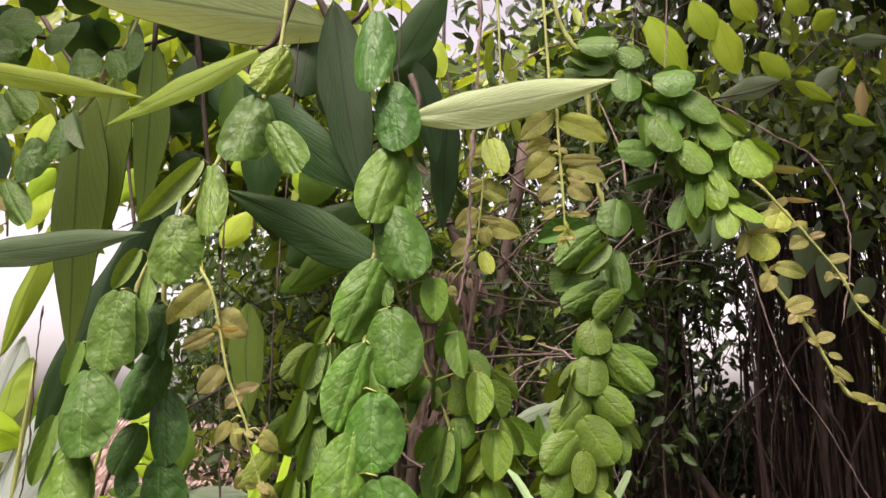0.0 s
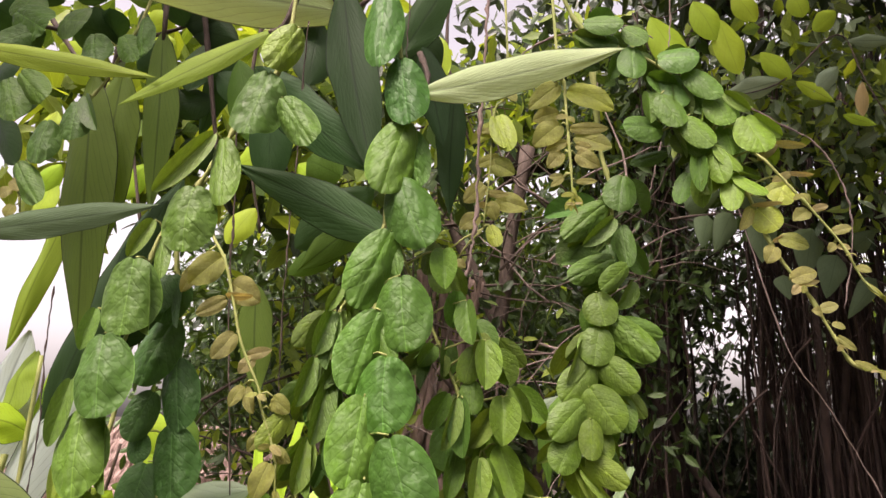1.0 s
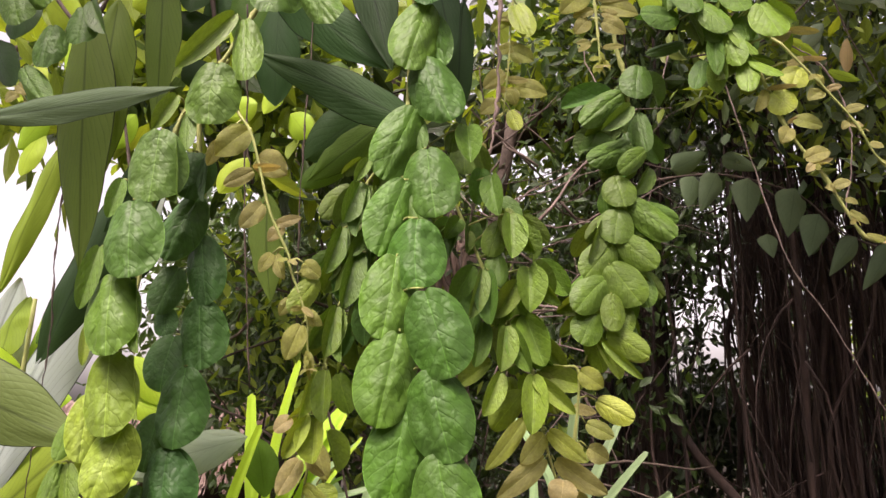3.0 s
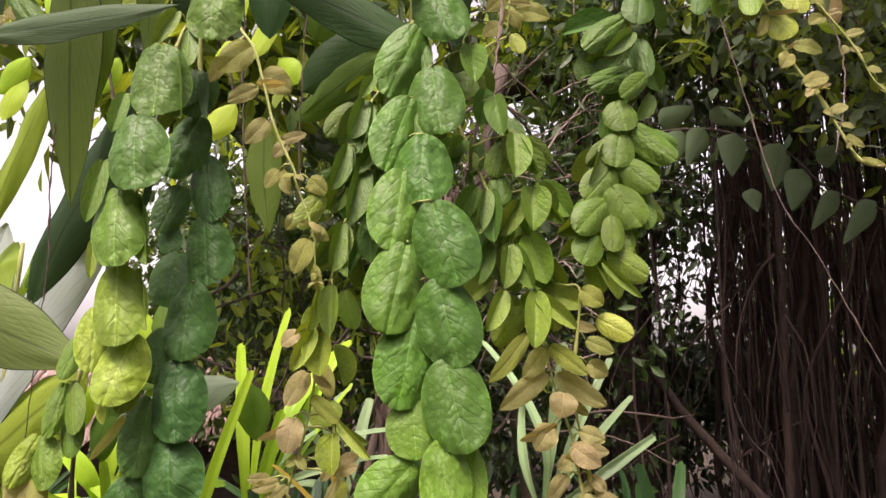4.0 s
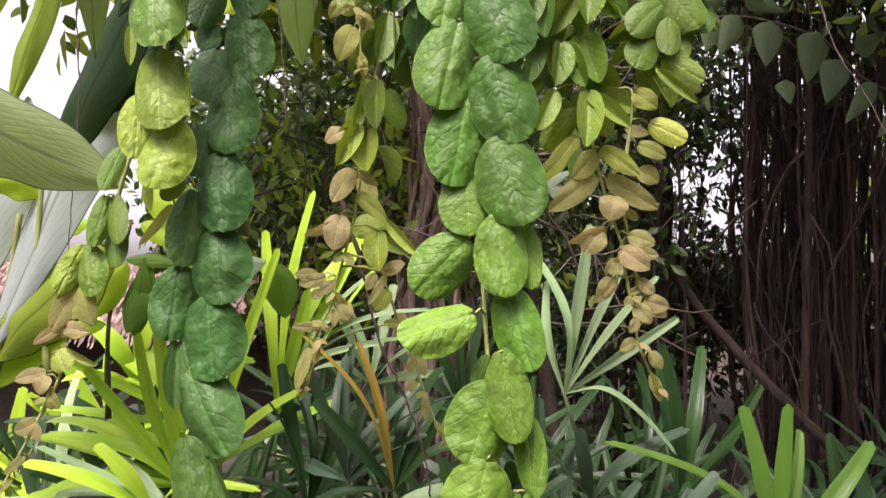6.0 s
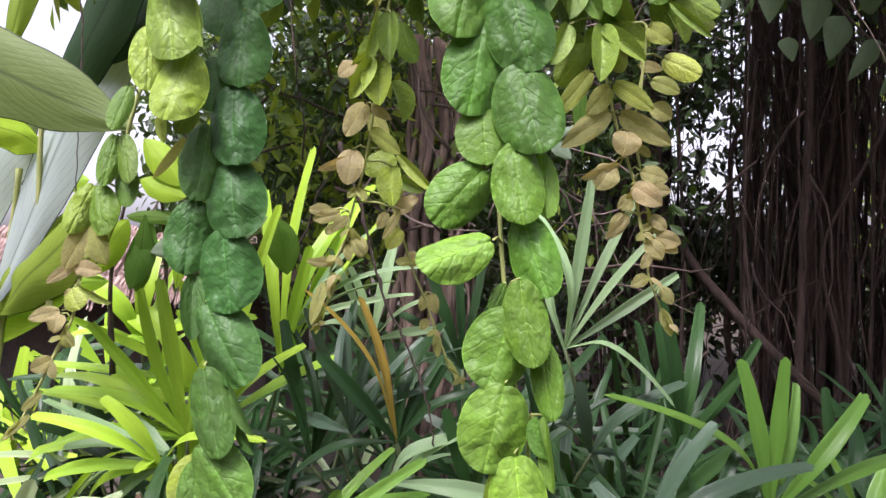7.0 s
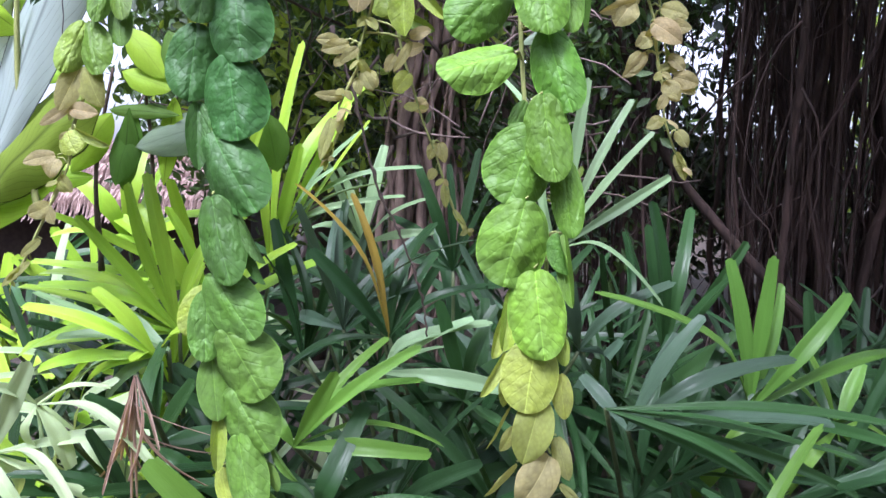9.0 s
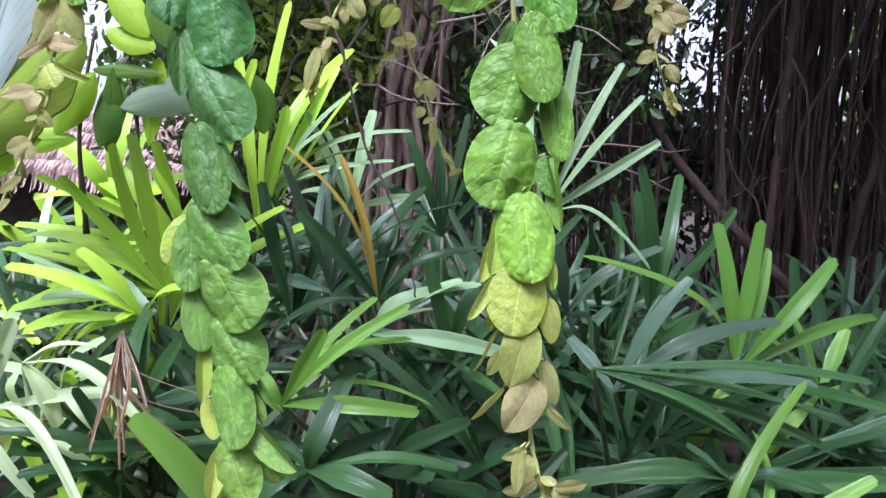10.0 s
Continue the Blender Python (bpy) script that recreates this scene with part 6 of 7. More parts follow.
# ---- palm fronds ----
fan(palms["right"], (0.25, 1.90, 1.04), [(0.27, 1.80, 1.46), (0.32, 1.88, 1.50), (0.46, 1.98, 1.47), (0.47, 1.84, 1.37), (0.58, 1.94, 1.25), (0.46, 1.80, 1.10), (0.16, 1.88, 1.33)], SHEENP)
fan(palms["left"], (-0.70, 1.65, 0.82), [(-0.88, 1.55, 0.92), (-1.00, 1.63, 0.96), (-0.86, 1.73, 0.91), (-0.87, 1.59, 0.74), (-1.00, 1.69, 0.78)], SHEENP)
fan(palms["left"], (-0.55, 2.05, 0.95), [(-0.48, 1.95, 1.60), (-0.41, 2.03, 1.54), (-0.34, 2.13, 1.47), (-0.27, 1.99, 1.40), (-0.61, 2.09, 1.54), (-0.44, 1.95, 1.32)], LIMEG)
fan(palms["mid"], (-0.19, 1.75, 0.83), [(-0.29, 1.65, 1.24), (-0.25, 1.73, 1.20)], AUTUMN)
fan(palms["mid"], (-0.19, 1.75, 0.83), [(-0.35, 1.65, 1.06), (-0.45, 1.73, 0.83), (-0.09, 1.83, 1.06), (-0.01, 1.69, 1.04), (-0.15, 1.79, 1.14)], SHADEP)
fan(palms["mid"], (-0.43, 1.90, 0.73), [(-0.47, 1.80, 1.05), (-0.39, 1.88, 1.10), (-0.25, 1.98, 0.98), (-0.56, 1.84, 0.86), (-0.52, 1.94, 1.12), (-0.29, 1.80, 1.13), (-0.18, 1.88, 0.92)], SHADEP)
fan(palms["right"], (0.65, 1.50, 0.48), [(0.37, 1.40, 0.59), (0.43, 1.48, 0.45), (0.56, 1.58, 0.30), (0.80, 1.44, 0.39), (0.92, 1.54, 0.43), (0.69, 1.40, 0.35), (0.32, 1.48, 0.46)], SHADEP)
fan(palms["mid"], (0.04, 1.70, 0.70), [(-0.11, 1.60, 0.84), (-0.06, 1.68, 0.90), (0.05, 1.78, 0.94), (0.18, 1.64, 0.91), (0.24, 1.74, 0.77), (-0.07, 1.60, 0.65), (0.11, 1.68, 0.53), (0.27, 1.78, 0.55)], SHADEP)
fan(palms["mid"], (-0.02, 2.10, 0.95), [(-0.11, 2.00, 1.25), (-0.03, 2.08, 1.27), (0.06, 2.18, 1.32), (0.09, 2.04, 1.20), (-0.19, 2.14, 1.15), (0.13, 2.00, 1.13), (-0.21, 2.08, 1.02)], SHADEP)
fan(palms["mid"], (-0.30, 2.20, 1.02), [(-0.42, 2.10, 1.31), (-0.35, 2.18, 1.27), (-0.24, 2.28, 1.34), (-0.14, 2.14, 1.20), (-0.48, 2.24, 1.14), (-0.09, 2.10, 1.08)], SHEENP)
fan(palms["left"], (-0.95, 1.90, 0.75), [(-1.10, 1.80, 0.87), (-1.05, 1.88, 0.97), (-0.94, 1.98, 1.01), (-0.77, 1.84, 0.92), (-0.76, 1.94, 0.75), (-1.12, 1.80, 0.75), (-0.85, 1.88, 0.60)], SHADEP)
fan(palms["left"], (-0.53, 1.60, 0.65), [(-0.64, 1.50, 0.79), (-0.61, 1.58, 0.81), (-0.51, 1.68, 0.84), (-0.39, 1.54, 0.78), (-0.38, 1.64, 0.63), (-0.65, 1.50, 0.65), (-0.45, 1.58, 0.49)], SHADEP)
fan(palms["left"], (-0.66, 1.35, 0.58), [(-0.75, 1.25, 0.74), (-0.74, 1.33, 0.75), (-0.65, 1.43, 0.59), (-0.44, 1.29, 0.70), (-0.56, 1.39, 0.73), (-0.80, 1.25, 0.63)], SHADEP)
fan(palms["mid"], (-0.32, 1.55, 0.48), [(-0.16, 1.45, 0.62), (-0.13, 1.53, 0.49), (-0.47, 1.63, 0.56), (-0.21, 1.49, 0.42), (-0.42, 1.59, 0.36), (-0.25, 1.45, 0.69)], SHADEP)
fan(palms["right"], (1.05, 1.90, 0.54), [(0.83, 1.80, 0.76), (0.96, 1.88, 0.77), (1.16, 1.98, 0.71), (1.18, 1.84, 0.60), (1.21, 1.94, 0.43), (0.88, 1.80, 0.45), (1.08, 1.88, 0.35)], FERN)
fan(palms["mid"], (0.11, 1.40, 0.47), [(-0.04, 1.30, 0.58), (0.01, 1.38, 0.62), (0.24, 1.48, 0.56), (0.28, 1.34, 0.55), (0.19, 1.44, 0.37), (-0.06, 1.30, 0.47)], SHADEP)
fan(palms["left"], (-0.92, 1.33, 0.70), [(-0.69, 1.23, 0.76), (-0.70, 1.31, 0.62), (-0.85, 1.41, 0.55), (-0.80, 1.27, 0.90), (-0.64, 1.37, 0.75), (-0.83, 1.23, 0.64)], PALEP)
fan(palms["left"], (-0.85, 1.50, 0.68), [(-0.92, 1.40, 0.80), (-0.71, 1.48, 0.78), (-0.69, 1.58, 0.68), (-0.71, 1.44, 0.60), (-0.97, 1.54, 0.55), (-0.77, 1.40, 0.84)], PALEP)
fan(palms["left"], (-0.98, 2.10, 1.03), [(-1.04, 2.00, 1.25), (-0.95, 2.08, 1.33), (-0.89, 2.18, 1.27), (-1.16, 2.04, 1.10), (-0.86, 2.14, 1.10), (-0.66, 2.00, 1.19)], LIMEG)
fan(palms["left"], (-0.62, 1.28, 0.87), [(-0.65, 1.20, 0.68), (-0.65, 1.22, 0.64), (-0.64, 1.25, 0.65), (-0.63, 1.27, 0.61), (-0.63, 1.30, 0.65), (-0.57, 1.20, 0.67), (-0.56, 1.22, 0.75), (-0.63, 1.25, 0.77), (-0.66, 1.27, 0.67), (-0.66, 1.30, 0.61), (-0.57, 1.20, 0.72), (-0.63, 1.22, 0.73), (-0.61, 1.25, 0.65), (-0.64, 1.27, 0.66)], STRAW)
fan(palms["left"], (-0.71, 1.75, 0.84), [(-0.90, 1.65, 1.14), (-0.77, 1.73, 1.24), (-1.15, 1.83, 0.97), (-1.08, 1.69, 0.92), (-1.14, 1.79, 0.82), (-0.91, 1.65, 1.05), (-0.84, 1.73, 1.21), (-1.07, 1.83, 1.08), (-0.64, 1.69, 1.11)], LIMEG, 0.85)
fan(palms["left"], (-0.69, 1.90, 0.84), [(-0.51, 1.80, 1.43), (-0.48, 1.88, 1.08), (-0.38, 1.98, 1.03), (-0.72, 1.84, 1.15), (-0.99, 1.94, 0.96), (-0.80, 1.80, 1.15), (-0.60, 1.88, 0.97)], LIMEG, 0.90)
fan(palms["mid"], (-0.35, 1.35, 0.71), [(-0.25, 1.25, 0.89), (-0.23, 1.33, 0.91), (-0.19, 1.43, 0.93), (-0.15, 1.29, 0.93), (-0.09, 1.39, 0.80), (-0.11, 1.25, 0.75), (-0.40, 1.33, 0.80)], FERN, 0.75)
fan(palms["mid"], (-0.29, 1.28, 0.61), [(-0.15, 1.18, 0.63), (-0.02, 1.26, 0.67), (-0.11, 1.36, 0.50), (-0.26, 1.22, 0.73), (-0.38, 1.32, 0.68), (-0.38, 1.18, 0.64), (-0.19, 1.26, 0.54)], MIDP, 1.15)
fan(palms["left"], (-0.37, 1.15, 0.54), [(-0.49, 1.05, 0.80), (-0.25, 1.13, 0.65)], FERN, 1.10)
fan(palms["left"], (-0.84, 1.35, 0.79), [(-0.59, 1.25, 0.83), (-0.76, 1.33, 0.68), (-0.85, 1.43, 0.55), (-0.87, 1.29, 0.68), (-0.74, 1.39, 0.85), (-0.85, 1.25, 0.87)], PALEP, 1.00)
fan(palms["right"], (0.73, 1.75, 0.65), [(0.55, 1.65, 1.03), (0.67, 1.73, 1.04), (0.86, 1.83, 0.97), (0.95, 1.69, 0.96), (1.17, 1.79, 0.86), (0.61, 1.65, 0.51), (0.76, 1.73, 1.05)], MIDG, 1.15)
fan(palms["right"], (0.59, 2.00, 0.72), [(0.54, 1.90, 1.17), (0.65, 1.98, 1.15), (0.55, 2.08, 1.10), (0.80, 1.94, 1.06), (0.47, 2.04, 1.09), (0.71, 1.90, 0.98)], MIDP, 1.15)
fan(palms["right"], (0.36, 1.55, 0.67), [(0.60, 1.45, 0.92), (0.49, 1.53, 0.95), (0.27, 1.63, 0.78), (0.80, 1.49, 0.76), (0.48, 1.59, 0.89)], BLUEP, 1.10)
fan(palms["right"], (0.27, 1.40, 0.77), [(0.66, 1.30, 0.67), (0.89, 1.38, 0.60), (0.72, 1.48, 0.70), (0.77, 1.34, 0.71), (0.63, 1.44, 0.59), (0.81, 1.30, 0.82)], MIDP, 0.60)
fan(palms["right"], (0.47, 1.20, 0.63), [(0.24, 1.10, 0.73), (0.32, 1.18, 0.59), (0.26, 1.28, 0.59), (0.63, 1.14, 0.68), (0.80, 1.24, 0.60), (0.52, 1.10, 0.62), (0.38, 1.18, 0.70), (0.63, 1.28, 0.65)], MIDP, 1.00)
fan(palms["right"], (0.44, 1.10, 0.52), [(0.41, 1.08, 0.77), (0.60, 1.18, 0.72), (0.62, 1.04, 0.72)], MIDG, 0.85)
fan(palms["mid"], (-0.51, 2.05, 1.08), [(-0.22, 1.95, 1.35), (-0.31, 2.03, 1.40), (-0.25, 2.13, 1.26), (-0.36, 1.99, 1.31), (-0.17, 2.09, 1.21), (-0.29, 1.95, 1.19)], SHEENP, 0.80)
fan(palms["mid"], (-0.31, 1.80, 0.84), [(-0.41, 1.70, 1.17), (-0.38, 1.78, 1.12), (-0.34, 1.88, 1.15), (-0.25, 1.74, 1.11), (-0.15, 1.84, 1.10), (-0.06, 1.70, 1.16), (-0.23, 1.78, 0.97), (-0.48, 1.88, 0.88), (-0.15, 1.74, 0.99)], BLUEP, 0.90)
fan(palms["mid"], (-0.19, 1.55, 0.80), [(0.09, 1.45, 0.81), (-0.01, 1.53, 0.95), (-0.05, 1.63, 0.86), (-0.11, 1.49, 0.96)], SHEENP, 1.00)
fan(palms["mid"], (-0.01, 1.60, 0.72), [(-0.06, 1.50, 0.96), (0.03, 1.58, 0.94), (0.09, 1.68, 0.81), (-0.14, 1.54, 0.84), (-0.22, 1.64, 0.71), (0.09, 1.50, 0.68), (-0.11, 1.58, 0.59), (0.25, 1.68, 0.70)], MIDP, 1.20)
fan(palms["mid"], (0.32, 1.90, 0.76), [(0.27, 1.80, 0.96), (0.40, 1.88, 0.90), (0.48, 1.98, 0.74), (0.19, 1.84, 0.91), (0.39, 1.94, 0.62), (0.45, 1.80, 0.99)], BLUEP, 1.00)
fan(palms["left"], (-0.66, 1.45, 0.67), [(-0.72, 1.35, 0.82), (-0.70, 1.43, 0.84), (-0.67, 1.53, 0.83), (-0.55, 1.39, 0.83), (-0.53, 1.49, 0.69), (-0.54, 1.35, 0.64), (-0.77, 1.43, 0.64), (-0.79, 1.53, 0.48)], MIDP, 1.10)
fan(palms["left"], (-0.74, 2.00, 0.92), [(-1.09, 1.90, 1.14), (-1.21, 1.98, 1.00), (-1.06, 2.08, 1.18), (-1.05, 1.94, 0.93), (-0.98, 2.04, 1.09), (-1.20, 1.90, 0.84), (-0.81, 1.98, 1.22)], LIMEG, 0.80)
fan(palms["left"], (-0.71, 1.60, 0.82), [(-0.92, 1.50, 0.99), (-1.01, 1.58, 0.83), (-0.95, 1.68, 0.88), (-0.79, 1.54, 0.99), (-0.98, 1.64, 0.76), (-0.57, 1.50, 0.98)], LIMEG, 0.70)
fan(palms["right"], (1.11, 2.10, 0.57), [(0.88, 2.00, 0.87), (1.03, 2.08, 0.89), (1.24, 2.18, 0.84), (1.30, 2.04, 0.73), (0.99, 2.14, 0.71), (1.24, 2.00, 0.60)], SHADEP, 1.20)

# ---- the limb that the strands hang from ----
limb = tagged(new("overhead_limb"), "rough brown limb overhead that carries the vines", "branch")
trunk_line("limb", M_TWIG, limb, [(-1.6, 1.2, -0.05), (-1.55, 1.1, 1.2), (-1.3, 0.85, 2.2), (-0.6, 0.66, 2.37), (0.3, 0.68, 2.38), (1.2, 0.8, 2.42)], 0.05, 0.025, 61)
trunk_line("limb", M_TWIG, limb, [(-1.2, 0.8, 2.25), (-0.5, 0.9, 2.45), (0.4, 0.95, 2.5)], 0.02, 0.012, 62)

# Leaves above the view, added to shade the top left strand.
foliage("leaf_mat", M_CLOUD, limb, [(-0.8, 0.85, 2.52, 0.5, 0.35, 0.1, 1)], 300, 0.1, 63)

# ---- fronds that fill the palm bed ----
bed = random.Random(71)
# Darkest tints carry shade between fronds, lime ones light coming through the blades.
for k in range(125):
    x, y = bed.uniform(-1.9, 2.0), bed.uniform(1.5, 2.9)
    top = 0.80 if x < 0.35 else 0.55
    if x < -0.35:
        key, tints = "left", (LIMEG, MIDP, SHADEP, SHADEP, PALEP, SHADEP)
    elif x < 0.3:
        key, tints = "mid", (SHADEP, BLUEP, SHADEP, MIDP, SHADEP, DEEP)
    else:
        key, tints = "right", (SHADEP, MIDP, DEEP, SHADEP, DEEP)
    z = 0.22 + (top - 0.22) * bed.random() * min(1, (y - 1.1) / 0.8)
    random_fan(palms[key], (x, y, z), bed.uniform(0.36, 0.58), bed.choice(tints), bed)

# ---- banyan tree with hanging roots ----
rng = random.Random(21)
banyan = tagged(new("banyan_tree"), "shaded banyan tree with a curtain of hanging brown roots", "tree")
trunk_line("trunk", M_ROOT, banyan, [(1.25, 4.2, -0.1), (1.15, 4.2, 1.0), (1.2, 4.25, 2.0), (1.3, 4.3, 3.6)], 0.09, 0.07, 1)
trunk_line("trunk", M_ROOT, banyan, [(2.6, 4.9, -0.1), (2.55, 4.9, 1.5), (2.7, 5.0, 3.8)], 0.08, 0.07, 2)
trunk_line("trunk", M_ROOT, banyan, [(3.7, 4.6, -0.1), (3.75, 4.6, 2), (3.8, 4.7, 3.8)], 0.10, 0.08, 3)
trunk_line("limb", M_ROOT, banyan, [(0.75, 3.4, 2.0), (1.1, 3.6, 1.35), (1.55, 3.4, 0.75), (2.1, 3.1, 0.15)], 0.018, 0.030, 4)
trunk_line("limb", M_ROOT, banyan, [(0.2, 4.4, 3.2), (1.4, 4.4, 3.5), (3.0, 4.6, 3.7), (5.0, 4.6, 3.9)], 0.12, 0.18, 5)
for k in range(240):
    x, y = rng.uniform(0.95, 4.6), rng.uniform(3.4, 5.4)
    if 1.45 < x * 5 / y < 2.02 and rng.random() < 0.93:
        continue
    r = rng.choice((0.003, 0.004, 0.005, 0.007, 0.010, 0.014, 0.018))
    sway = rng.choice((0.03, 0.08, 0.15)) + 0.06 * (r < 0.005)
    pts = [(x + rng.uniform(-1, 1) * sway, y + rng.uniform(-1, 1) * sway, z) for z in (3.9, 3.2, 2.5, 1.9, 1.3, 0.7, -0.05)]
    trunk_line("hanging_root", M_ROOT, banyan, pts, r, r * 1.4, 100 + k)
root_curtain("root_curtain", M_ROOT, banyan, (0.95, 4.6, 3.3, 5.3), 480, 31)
for k in range(34):
    x, y = rng.uniform(-0.34, -0.02), rng.uniform(2.95, 3.3)
    r = rng.choice((0.005, 0.008, 0.014))
    pts = [(x + rng.uniform(-0.05, 0.05) + 0.05 * z, y, z) for z in (2.2, 1.8, 1.4, 1.0, 0.5, -0.05)]
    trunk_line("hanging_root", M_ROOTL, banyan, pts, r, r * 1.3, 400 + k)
# Third clump, mostly above view, and fourth, off to the right, shade the roots.
foliage("crown", M_CLOUDSHADE, banyan, [(3.2, 4.8, 4.6, 3.2, 1.8, 0.9, 1.1), (3.0, 3.2, 4.3, 2.6, 1.3, 0.6, 1.2), (2.3, 2.6, 3.75, 1.9, 1.0, 0.35, 1.8), (4.6, 3.4, 2.4, 0.5, 1.4, 1.8, 1.2), (1.0, 4.6, 3.9, 1.3, 1.0, 0.7, 1.2), (4.6, 5.2, 3.2, 1.2, 1.0, 1.5, 1),
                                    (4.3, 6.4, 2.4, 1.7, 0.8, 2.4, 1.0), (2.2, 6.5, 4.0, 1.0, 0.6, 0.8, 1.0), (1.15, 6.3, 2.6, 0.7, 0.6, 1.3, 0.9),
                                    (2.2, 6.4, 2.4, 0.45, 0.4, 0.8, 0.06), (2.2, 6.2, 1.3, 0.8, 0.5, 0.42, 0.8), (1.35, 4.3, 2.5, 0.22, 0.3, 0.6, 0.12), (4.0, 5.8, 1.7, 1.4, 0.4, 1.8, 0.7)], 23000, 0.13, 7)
foliage("crown", M_CLOUDSHADE, banyan, [(2.2, 6.2, 2.35, 0.65, 0.3, 0.9, 1)], 620, 0.085, 77)
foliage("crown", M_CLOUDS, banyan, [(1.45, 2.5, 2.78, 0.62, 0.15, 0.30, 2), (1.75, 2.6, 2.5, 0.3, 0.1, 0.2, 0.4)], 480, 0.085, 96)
foliage("crown", M_CLOUDSUN, banyan, [(1.4, 2.45, 2.75, 0.65, 0.12, 0.28, 1)], 160, 0.085, 97)
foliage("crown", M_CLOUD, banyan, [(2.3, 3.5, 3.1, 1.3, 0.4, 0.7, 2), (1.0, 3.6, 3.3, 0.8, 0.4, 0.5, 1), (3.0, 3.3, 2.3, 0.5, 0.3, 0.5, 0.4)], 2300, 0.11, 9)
foliage("crown", M_CLOUDSUN, banyan, [(2.2, 3.2, 3.05, 1.3, 0.3, 0.6, 2), (2.6, 3.2, 2.6, 0.7, 0.3, 0.35, 1)], 1300, 0.11, 94)
# Crown clumps and limb above the view, added to shade the right palms.
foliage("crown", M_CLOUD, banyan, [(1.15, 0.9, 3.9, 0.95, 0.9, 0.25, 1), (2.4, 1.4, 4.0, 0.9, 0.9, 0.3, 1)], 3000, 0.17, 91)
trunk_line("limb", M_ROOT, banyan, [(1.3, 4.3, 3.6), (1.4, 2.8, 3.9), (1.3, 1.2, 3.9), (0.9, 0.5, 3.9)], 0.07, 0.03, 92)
foliage("crown", M_CLOUDSHADE, banyan, [(1.45, 6.3, 2.3, 0.30, 0.3, 0.9, 1), (2.92, 6.3, 2.4, 0.40, 0.3, 1.0, 2.0), (2.2, 6.3, 3.2, 0.7, 0.3, 0.45, 1)], 3400, 0.10, 78)
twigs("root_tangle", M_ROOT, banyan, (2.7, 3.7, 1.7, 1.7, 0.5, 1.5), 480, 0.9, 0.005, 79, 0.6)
foliage("undergrowth", M_CLOUDSHADE, banyan, [(3.4, 6.4, 0.8, 2.6, 0.8, 0.7, 1), (1.15, 6.2, 0.9, 1.2, 0.7, 0.7, 0.7)], 5000, 0.12, 8)

# ---- shrubs and trees behind the strands ----
shrub = tagged(new("garden_shrub"), "tangled shrub with small dark leaves and bare twigs", "shrub")
trunk_line("trunk", M_TWIG, shrub, [(-0.3, 3.3, -0.05), (-0.2, 3.3, 0.8), (0.1, 3.3, 1.8), (0.3, 3.3, 2.9)], 0.05, 0.03, 11)
trunk_line("trunk", M_TWIG, shrub, [(0.5, 3.5, -0.05), (0.4, 3.5, 1.0), (0.15, 3.4, 2.0), (-0.3, 3.4, 3.0)], 0.04, 0.025, 12)
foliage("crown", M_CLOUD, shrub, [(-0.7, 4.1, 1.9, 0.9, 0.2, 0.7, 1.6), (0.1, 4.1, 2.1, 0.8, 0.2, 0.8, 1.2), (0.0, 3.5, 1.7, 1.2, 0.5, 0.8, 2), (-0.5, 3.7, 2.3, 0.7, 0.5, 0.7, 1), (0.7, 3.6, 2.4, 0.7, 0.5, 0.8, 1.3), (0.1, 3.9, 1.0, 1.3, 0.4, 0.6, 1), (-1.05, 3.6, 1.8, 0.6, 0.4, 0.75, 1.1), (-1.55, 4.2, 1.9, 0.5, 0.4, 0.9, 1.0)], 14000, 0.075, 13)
foliage("crown", M_CLOUDSUN, shrub, [(-0.3, 3.2, 1.8, 1.0, 0.3, 0.7, 1), (-0.6, 3.2, 2.3, 0.7, 0.3, 0.6, 1), (-0.55, 3.1, 1.6, 0.5, 0.25, 0.5, 1)], 1150, 0.075, 16)
twigs("twig", M_TWIG, shrub, (-0.1, 3.1, 1.9, 0.8, 0.35, 0.8), 110, 0.8, 0.006, 14)
twigs("twig", M_PALEVINE, shrub, (0.1, 2.9, 2.0, 0.6, 0.3, 0.6), 40, 0.7, 0.005, 15)

light_tree = tagged(new("garden_tree"), "tree with sunlit yellow-green leaves", "tree")
trunk_line("trunk", M_TWIG, light_tree, [(-0.9, 4.6, -0.05), (-0.8, 4.6, 1.2), (-0.6, 4.5, 2.6), (-0.3, 4.4, 4.2)], 0.10, 0.05, 17)
trunk_line("limb", M_TWIG, light_tree, [(-0.6, 4.5, 2.6), (-1.2, 4.3, 3.2), (-1.7, 4.2, 3.6)], 0.04, 0.02, 18)
foliage("crown", M_CLOUDSUN, light_tree, [(-0.2, 4.6, 3.3, 1.1, 0.6, 0.8, 2), (-1.5, 4.4, 3.4, 0.9, 0.5, 0.6, 1), (0.9, 4.2, 3.6, 0.8, 0.5, 0.5, 1.0), (-0.6, 4.8, 1.9, 0.6, 0.4, 0.5, 0.5)], 2600, 0.15, 19)

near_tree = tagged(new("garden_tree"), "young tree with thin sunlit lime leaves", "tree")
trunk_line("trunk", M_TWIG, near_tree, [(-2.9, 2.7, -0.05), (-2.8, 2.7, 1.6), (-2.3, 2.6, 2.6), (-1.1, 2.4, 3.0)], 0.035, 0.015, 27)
foliage("crown", M_CLOUDSUN, near_tree, [(-1.25, 2.4, 2.75, 0.75, 0.35, 0.4, 2), (-0.6, 2.5, 2.85, 0.6, 0.35, 0.4, 1.5)], 900, 0.15, 29)
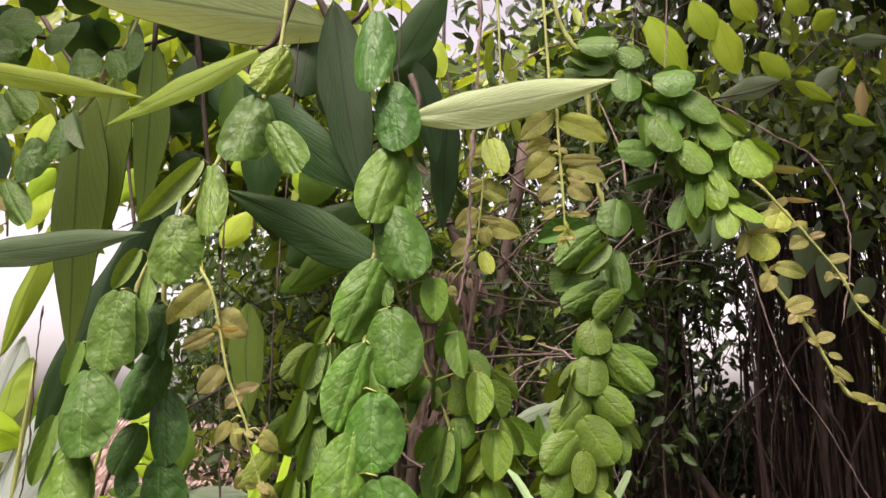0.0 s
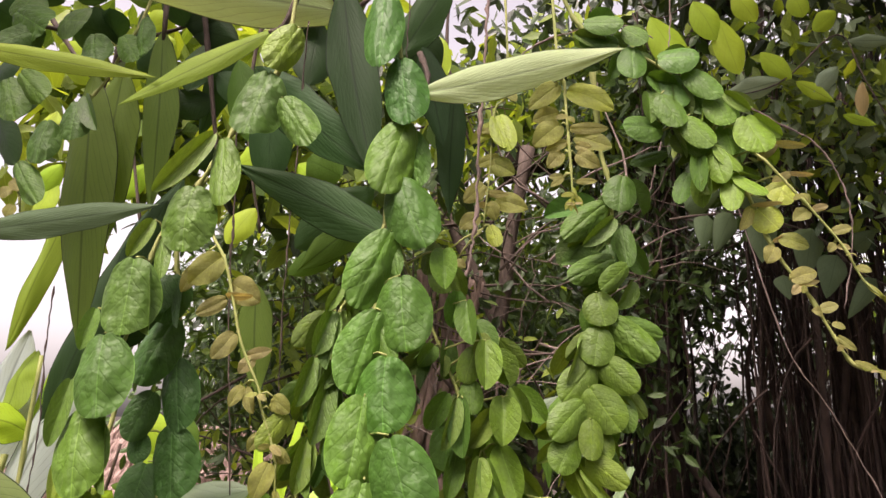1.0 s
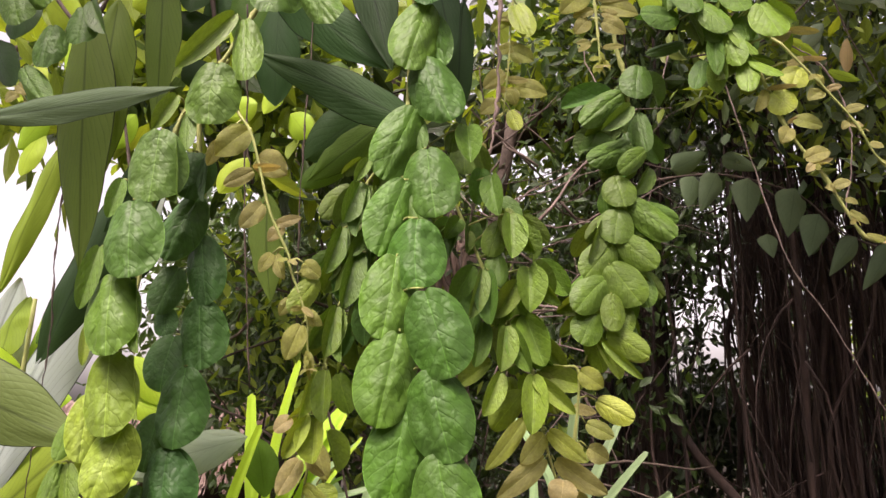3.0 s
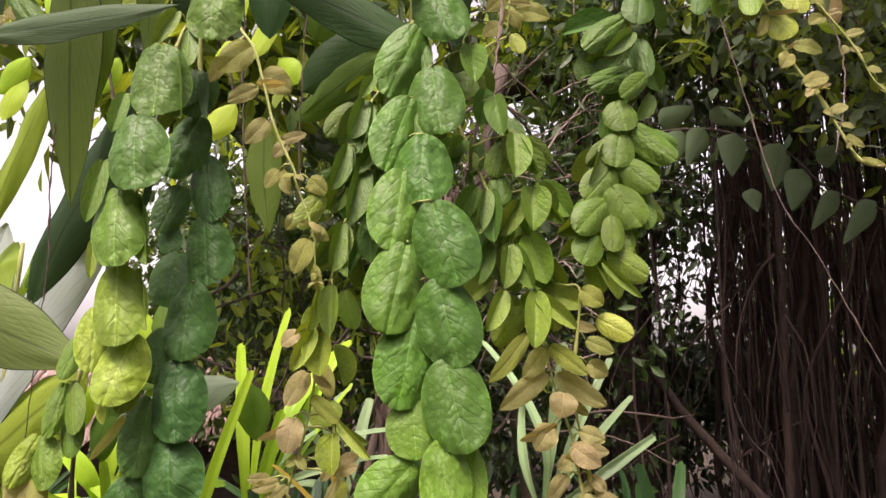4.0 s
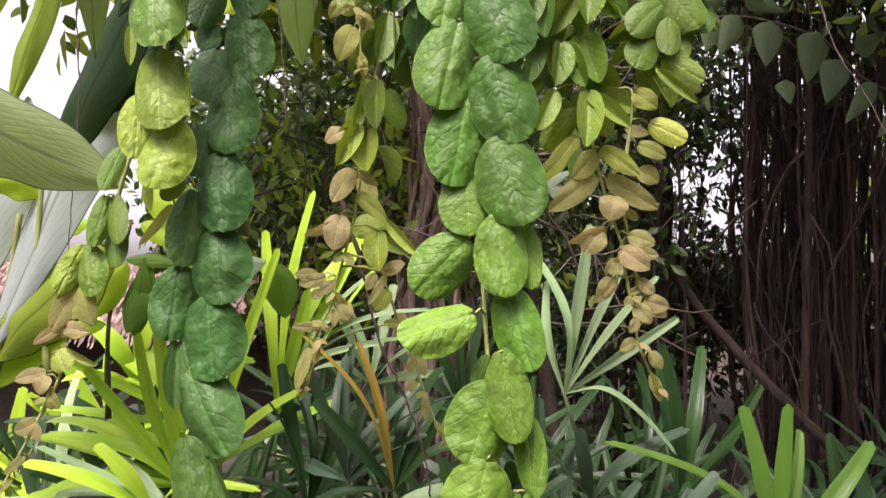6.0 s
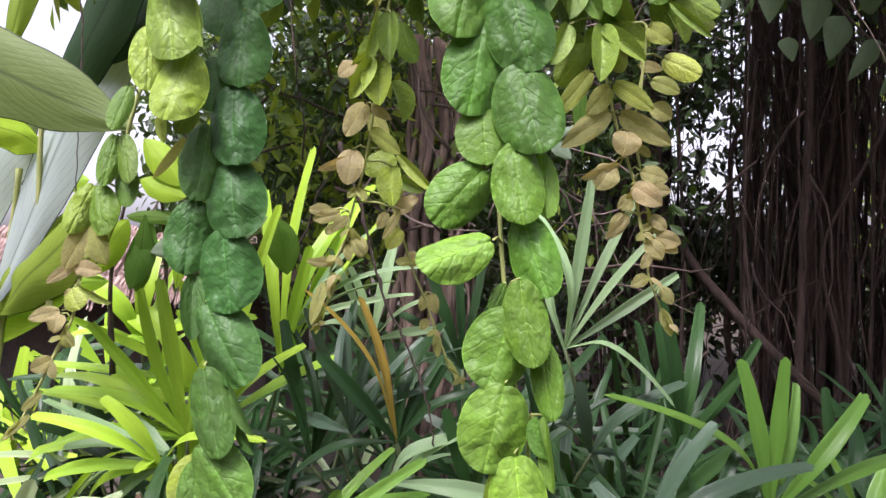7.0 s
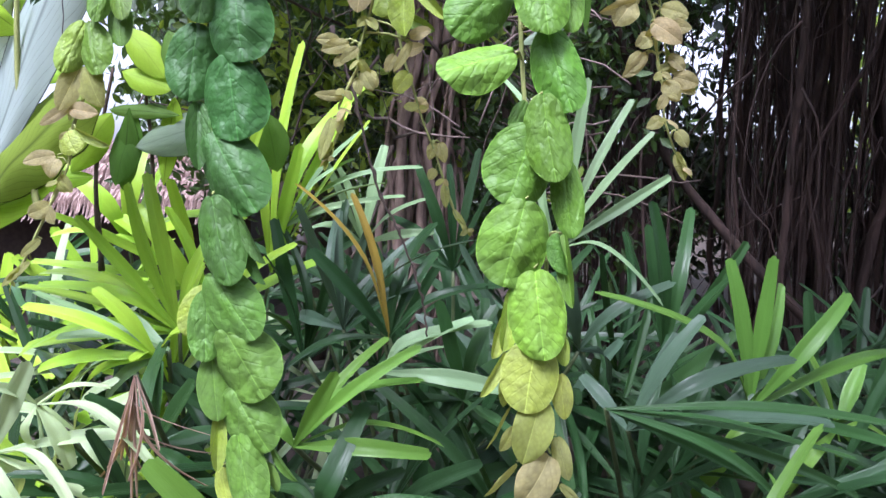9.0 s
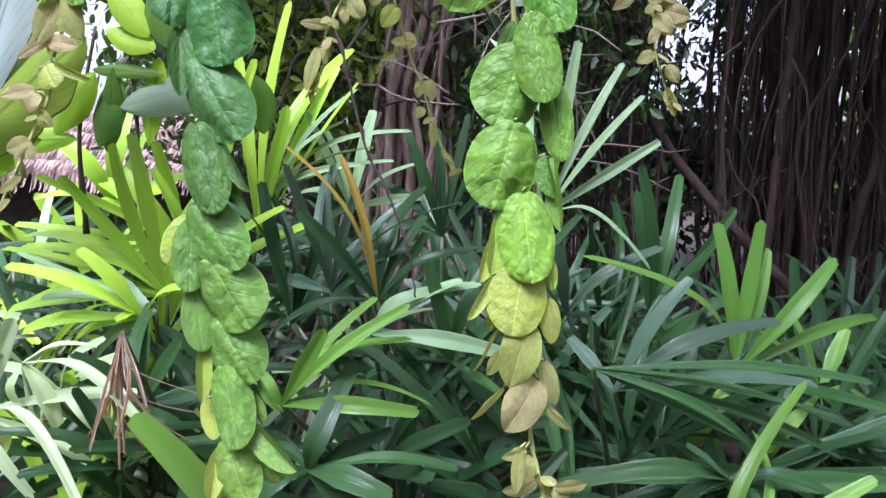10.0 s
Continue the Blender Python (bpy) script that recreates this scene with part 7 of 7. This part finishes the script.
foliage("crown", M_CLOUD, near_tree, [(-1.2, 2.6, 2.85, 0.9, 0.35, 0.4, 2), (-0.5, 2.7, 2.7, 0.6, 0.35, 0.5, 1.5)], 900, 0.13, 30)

# ---- far garden edge ----
far = random.Random(33)
for k in range(16):
    a = radians(-62 + 8 * k)
    if -50 < math.degrees(a) < -14 or 12 < math.degrees(a) < 28:
        h, d = 0.7, 16
    else:
        h, d = far.uniform(1.6, 2.6), far.uniform(9, 12)
    x, y = d * math.sin(a), d * math.cos(a)
    tree = tagged(new("garden_tree"), "leafy green tree at the garden edge", "tree", "garden edge trees")
    trunk_line("trunk", M_TWIG, tree, [(x, y, -0.1), (x + 0.1, y, h * 0.6), (x, y, h * 1.4)], 0.10, 0.05, 400 + k)
    foliage("crown", M_CLOUD if k % 3 else M_CLOUDSUN, tree, [(x, y, h * 1.1, 1.5, 1.2, h * 1.0, 1)], 1500, 0.22, 420 + k)
# Unseen trees behind the camera, closing the place and blocking low sky light.
for k in range(13):
    a = radians(100 + 13.3 * k)
    d = far.uniform(6.0, 8.0)
    x, y = d * math.sin(a), d * math.cos(a)
    h = far.uniform(3.4, 5.0)
    tree = tagged(new("garden_tree"), "tall unseen tree behind the viewpoint that blocks low sky light", "tree", "garden edge trees")
    trunk_line("trunk", M_TWIG, tree, [(x, y, -0.1), (x + 0.1, y, h * 0.5), (x, y, h)], 0.16, 0.08, 500 + k)
    foliage("crown", M_CLOUD, tree, [(x, y, h * 0.62, 1.7, 1.4, h * 0.6, 1)], 2400, 0.3, 520 + k)

for a, d, h in ((-17.5, 8.5, 2.3), (-8.0, 8.0, 2.2), (2.0, 8.5, 2.4)):
    x, y = d * math.sin(radians(a)), d * math.cos(radians(a))
    tree = tagged(new("garden_tree"), "shaded leafy tree at the garden edge", "tree", "garden edge trees")
    trunk_line("trunk", M_TWIG, tree, [(x, y, -0.1), (x + 0.1, y, h * 0.6), (x, y, h * 1.5)], 0.10, 0.05, 440 + int(d * h))
    foliage("crown", M_CLOUD, tree, [(x, y, h, 1.0, 0.7, h * 0.95, 1)], 2600, 0.17, 480 + int(a))

# ---- thatched hut ----
hut = tagged(new("thatched_hut"), "low hut with a pinkish weathered thatched roof", "hut")


def box(name, x0, x1, y0, y1, z0, z1, material, parent):
    v = [(x, y, z) for z in (z0, z1) for y in (y0, y1) for x in (x0, x1)]
    f = [(0, 2, 3, 1), (4, 5, 7, 6), (0, 1, 5, 4), (2, 6, 7, 3), (0, 4, 6, 2), (1, 3, 7, 5)]
    return mesh_object(name, v, f, material, parent, smooth=False)


box("wall", -3.9, -1.5, 5.5, 7.2, 0, 1.12, M_WALL, hut)
straw = random.Random(44)
verts, faces = [], []
for row in range(5):
    for k in range(170):
        x = -4.2 + 2.75 * k / 170 + straw.uniform(-0.01, 0.01)
        z1 = 1.08 + 0.10 * row + straw.uniform(-0.02, 0.02)
        y1 = 5.15 + 0.16 * row
        l = straw.uniform(0.14, 0.22)
        w = straw.uniform(0.010, 0.02)
        o = len(verts)
        verts += [(x - w, y1, z1), (x + w, y1, z1), (x + w * 0.6 + straw.uniform(-0.01, 0.01), y1 - 0.14, z1 - l), (x - w * 0.6, y1 - 0.14, z1 - l - 0.02), (x, y1 - 0.09, z1 - l * 0.4)]
        faces += [(o, o + 4, o + 3), (o, o + 1, o + 4), (o + 1, o + 2, o + 4), (o + 4, o + 2, o + 3)]
thatch = mesh_object("thatch", verts, faces, M_THATCH, hut, smooth=False)
tagged(thatch, kind="stuff")
v = [(-4.2, 5.2, 0.99), (-1.48, 5.2, 0.99), (-1.48, 6.0, 1.45), (-4.2, 6.0, 1.45), (-1.48, 7.5, 0.99), (-4.2, 7.5, 0.99)]
mesh_object("roof", v, [(0, 1, 2, 3), (3, 2, 4, 5), (1, 4, 2), (0, 3, 5)], M_THATCH, hut, smooth=False)
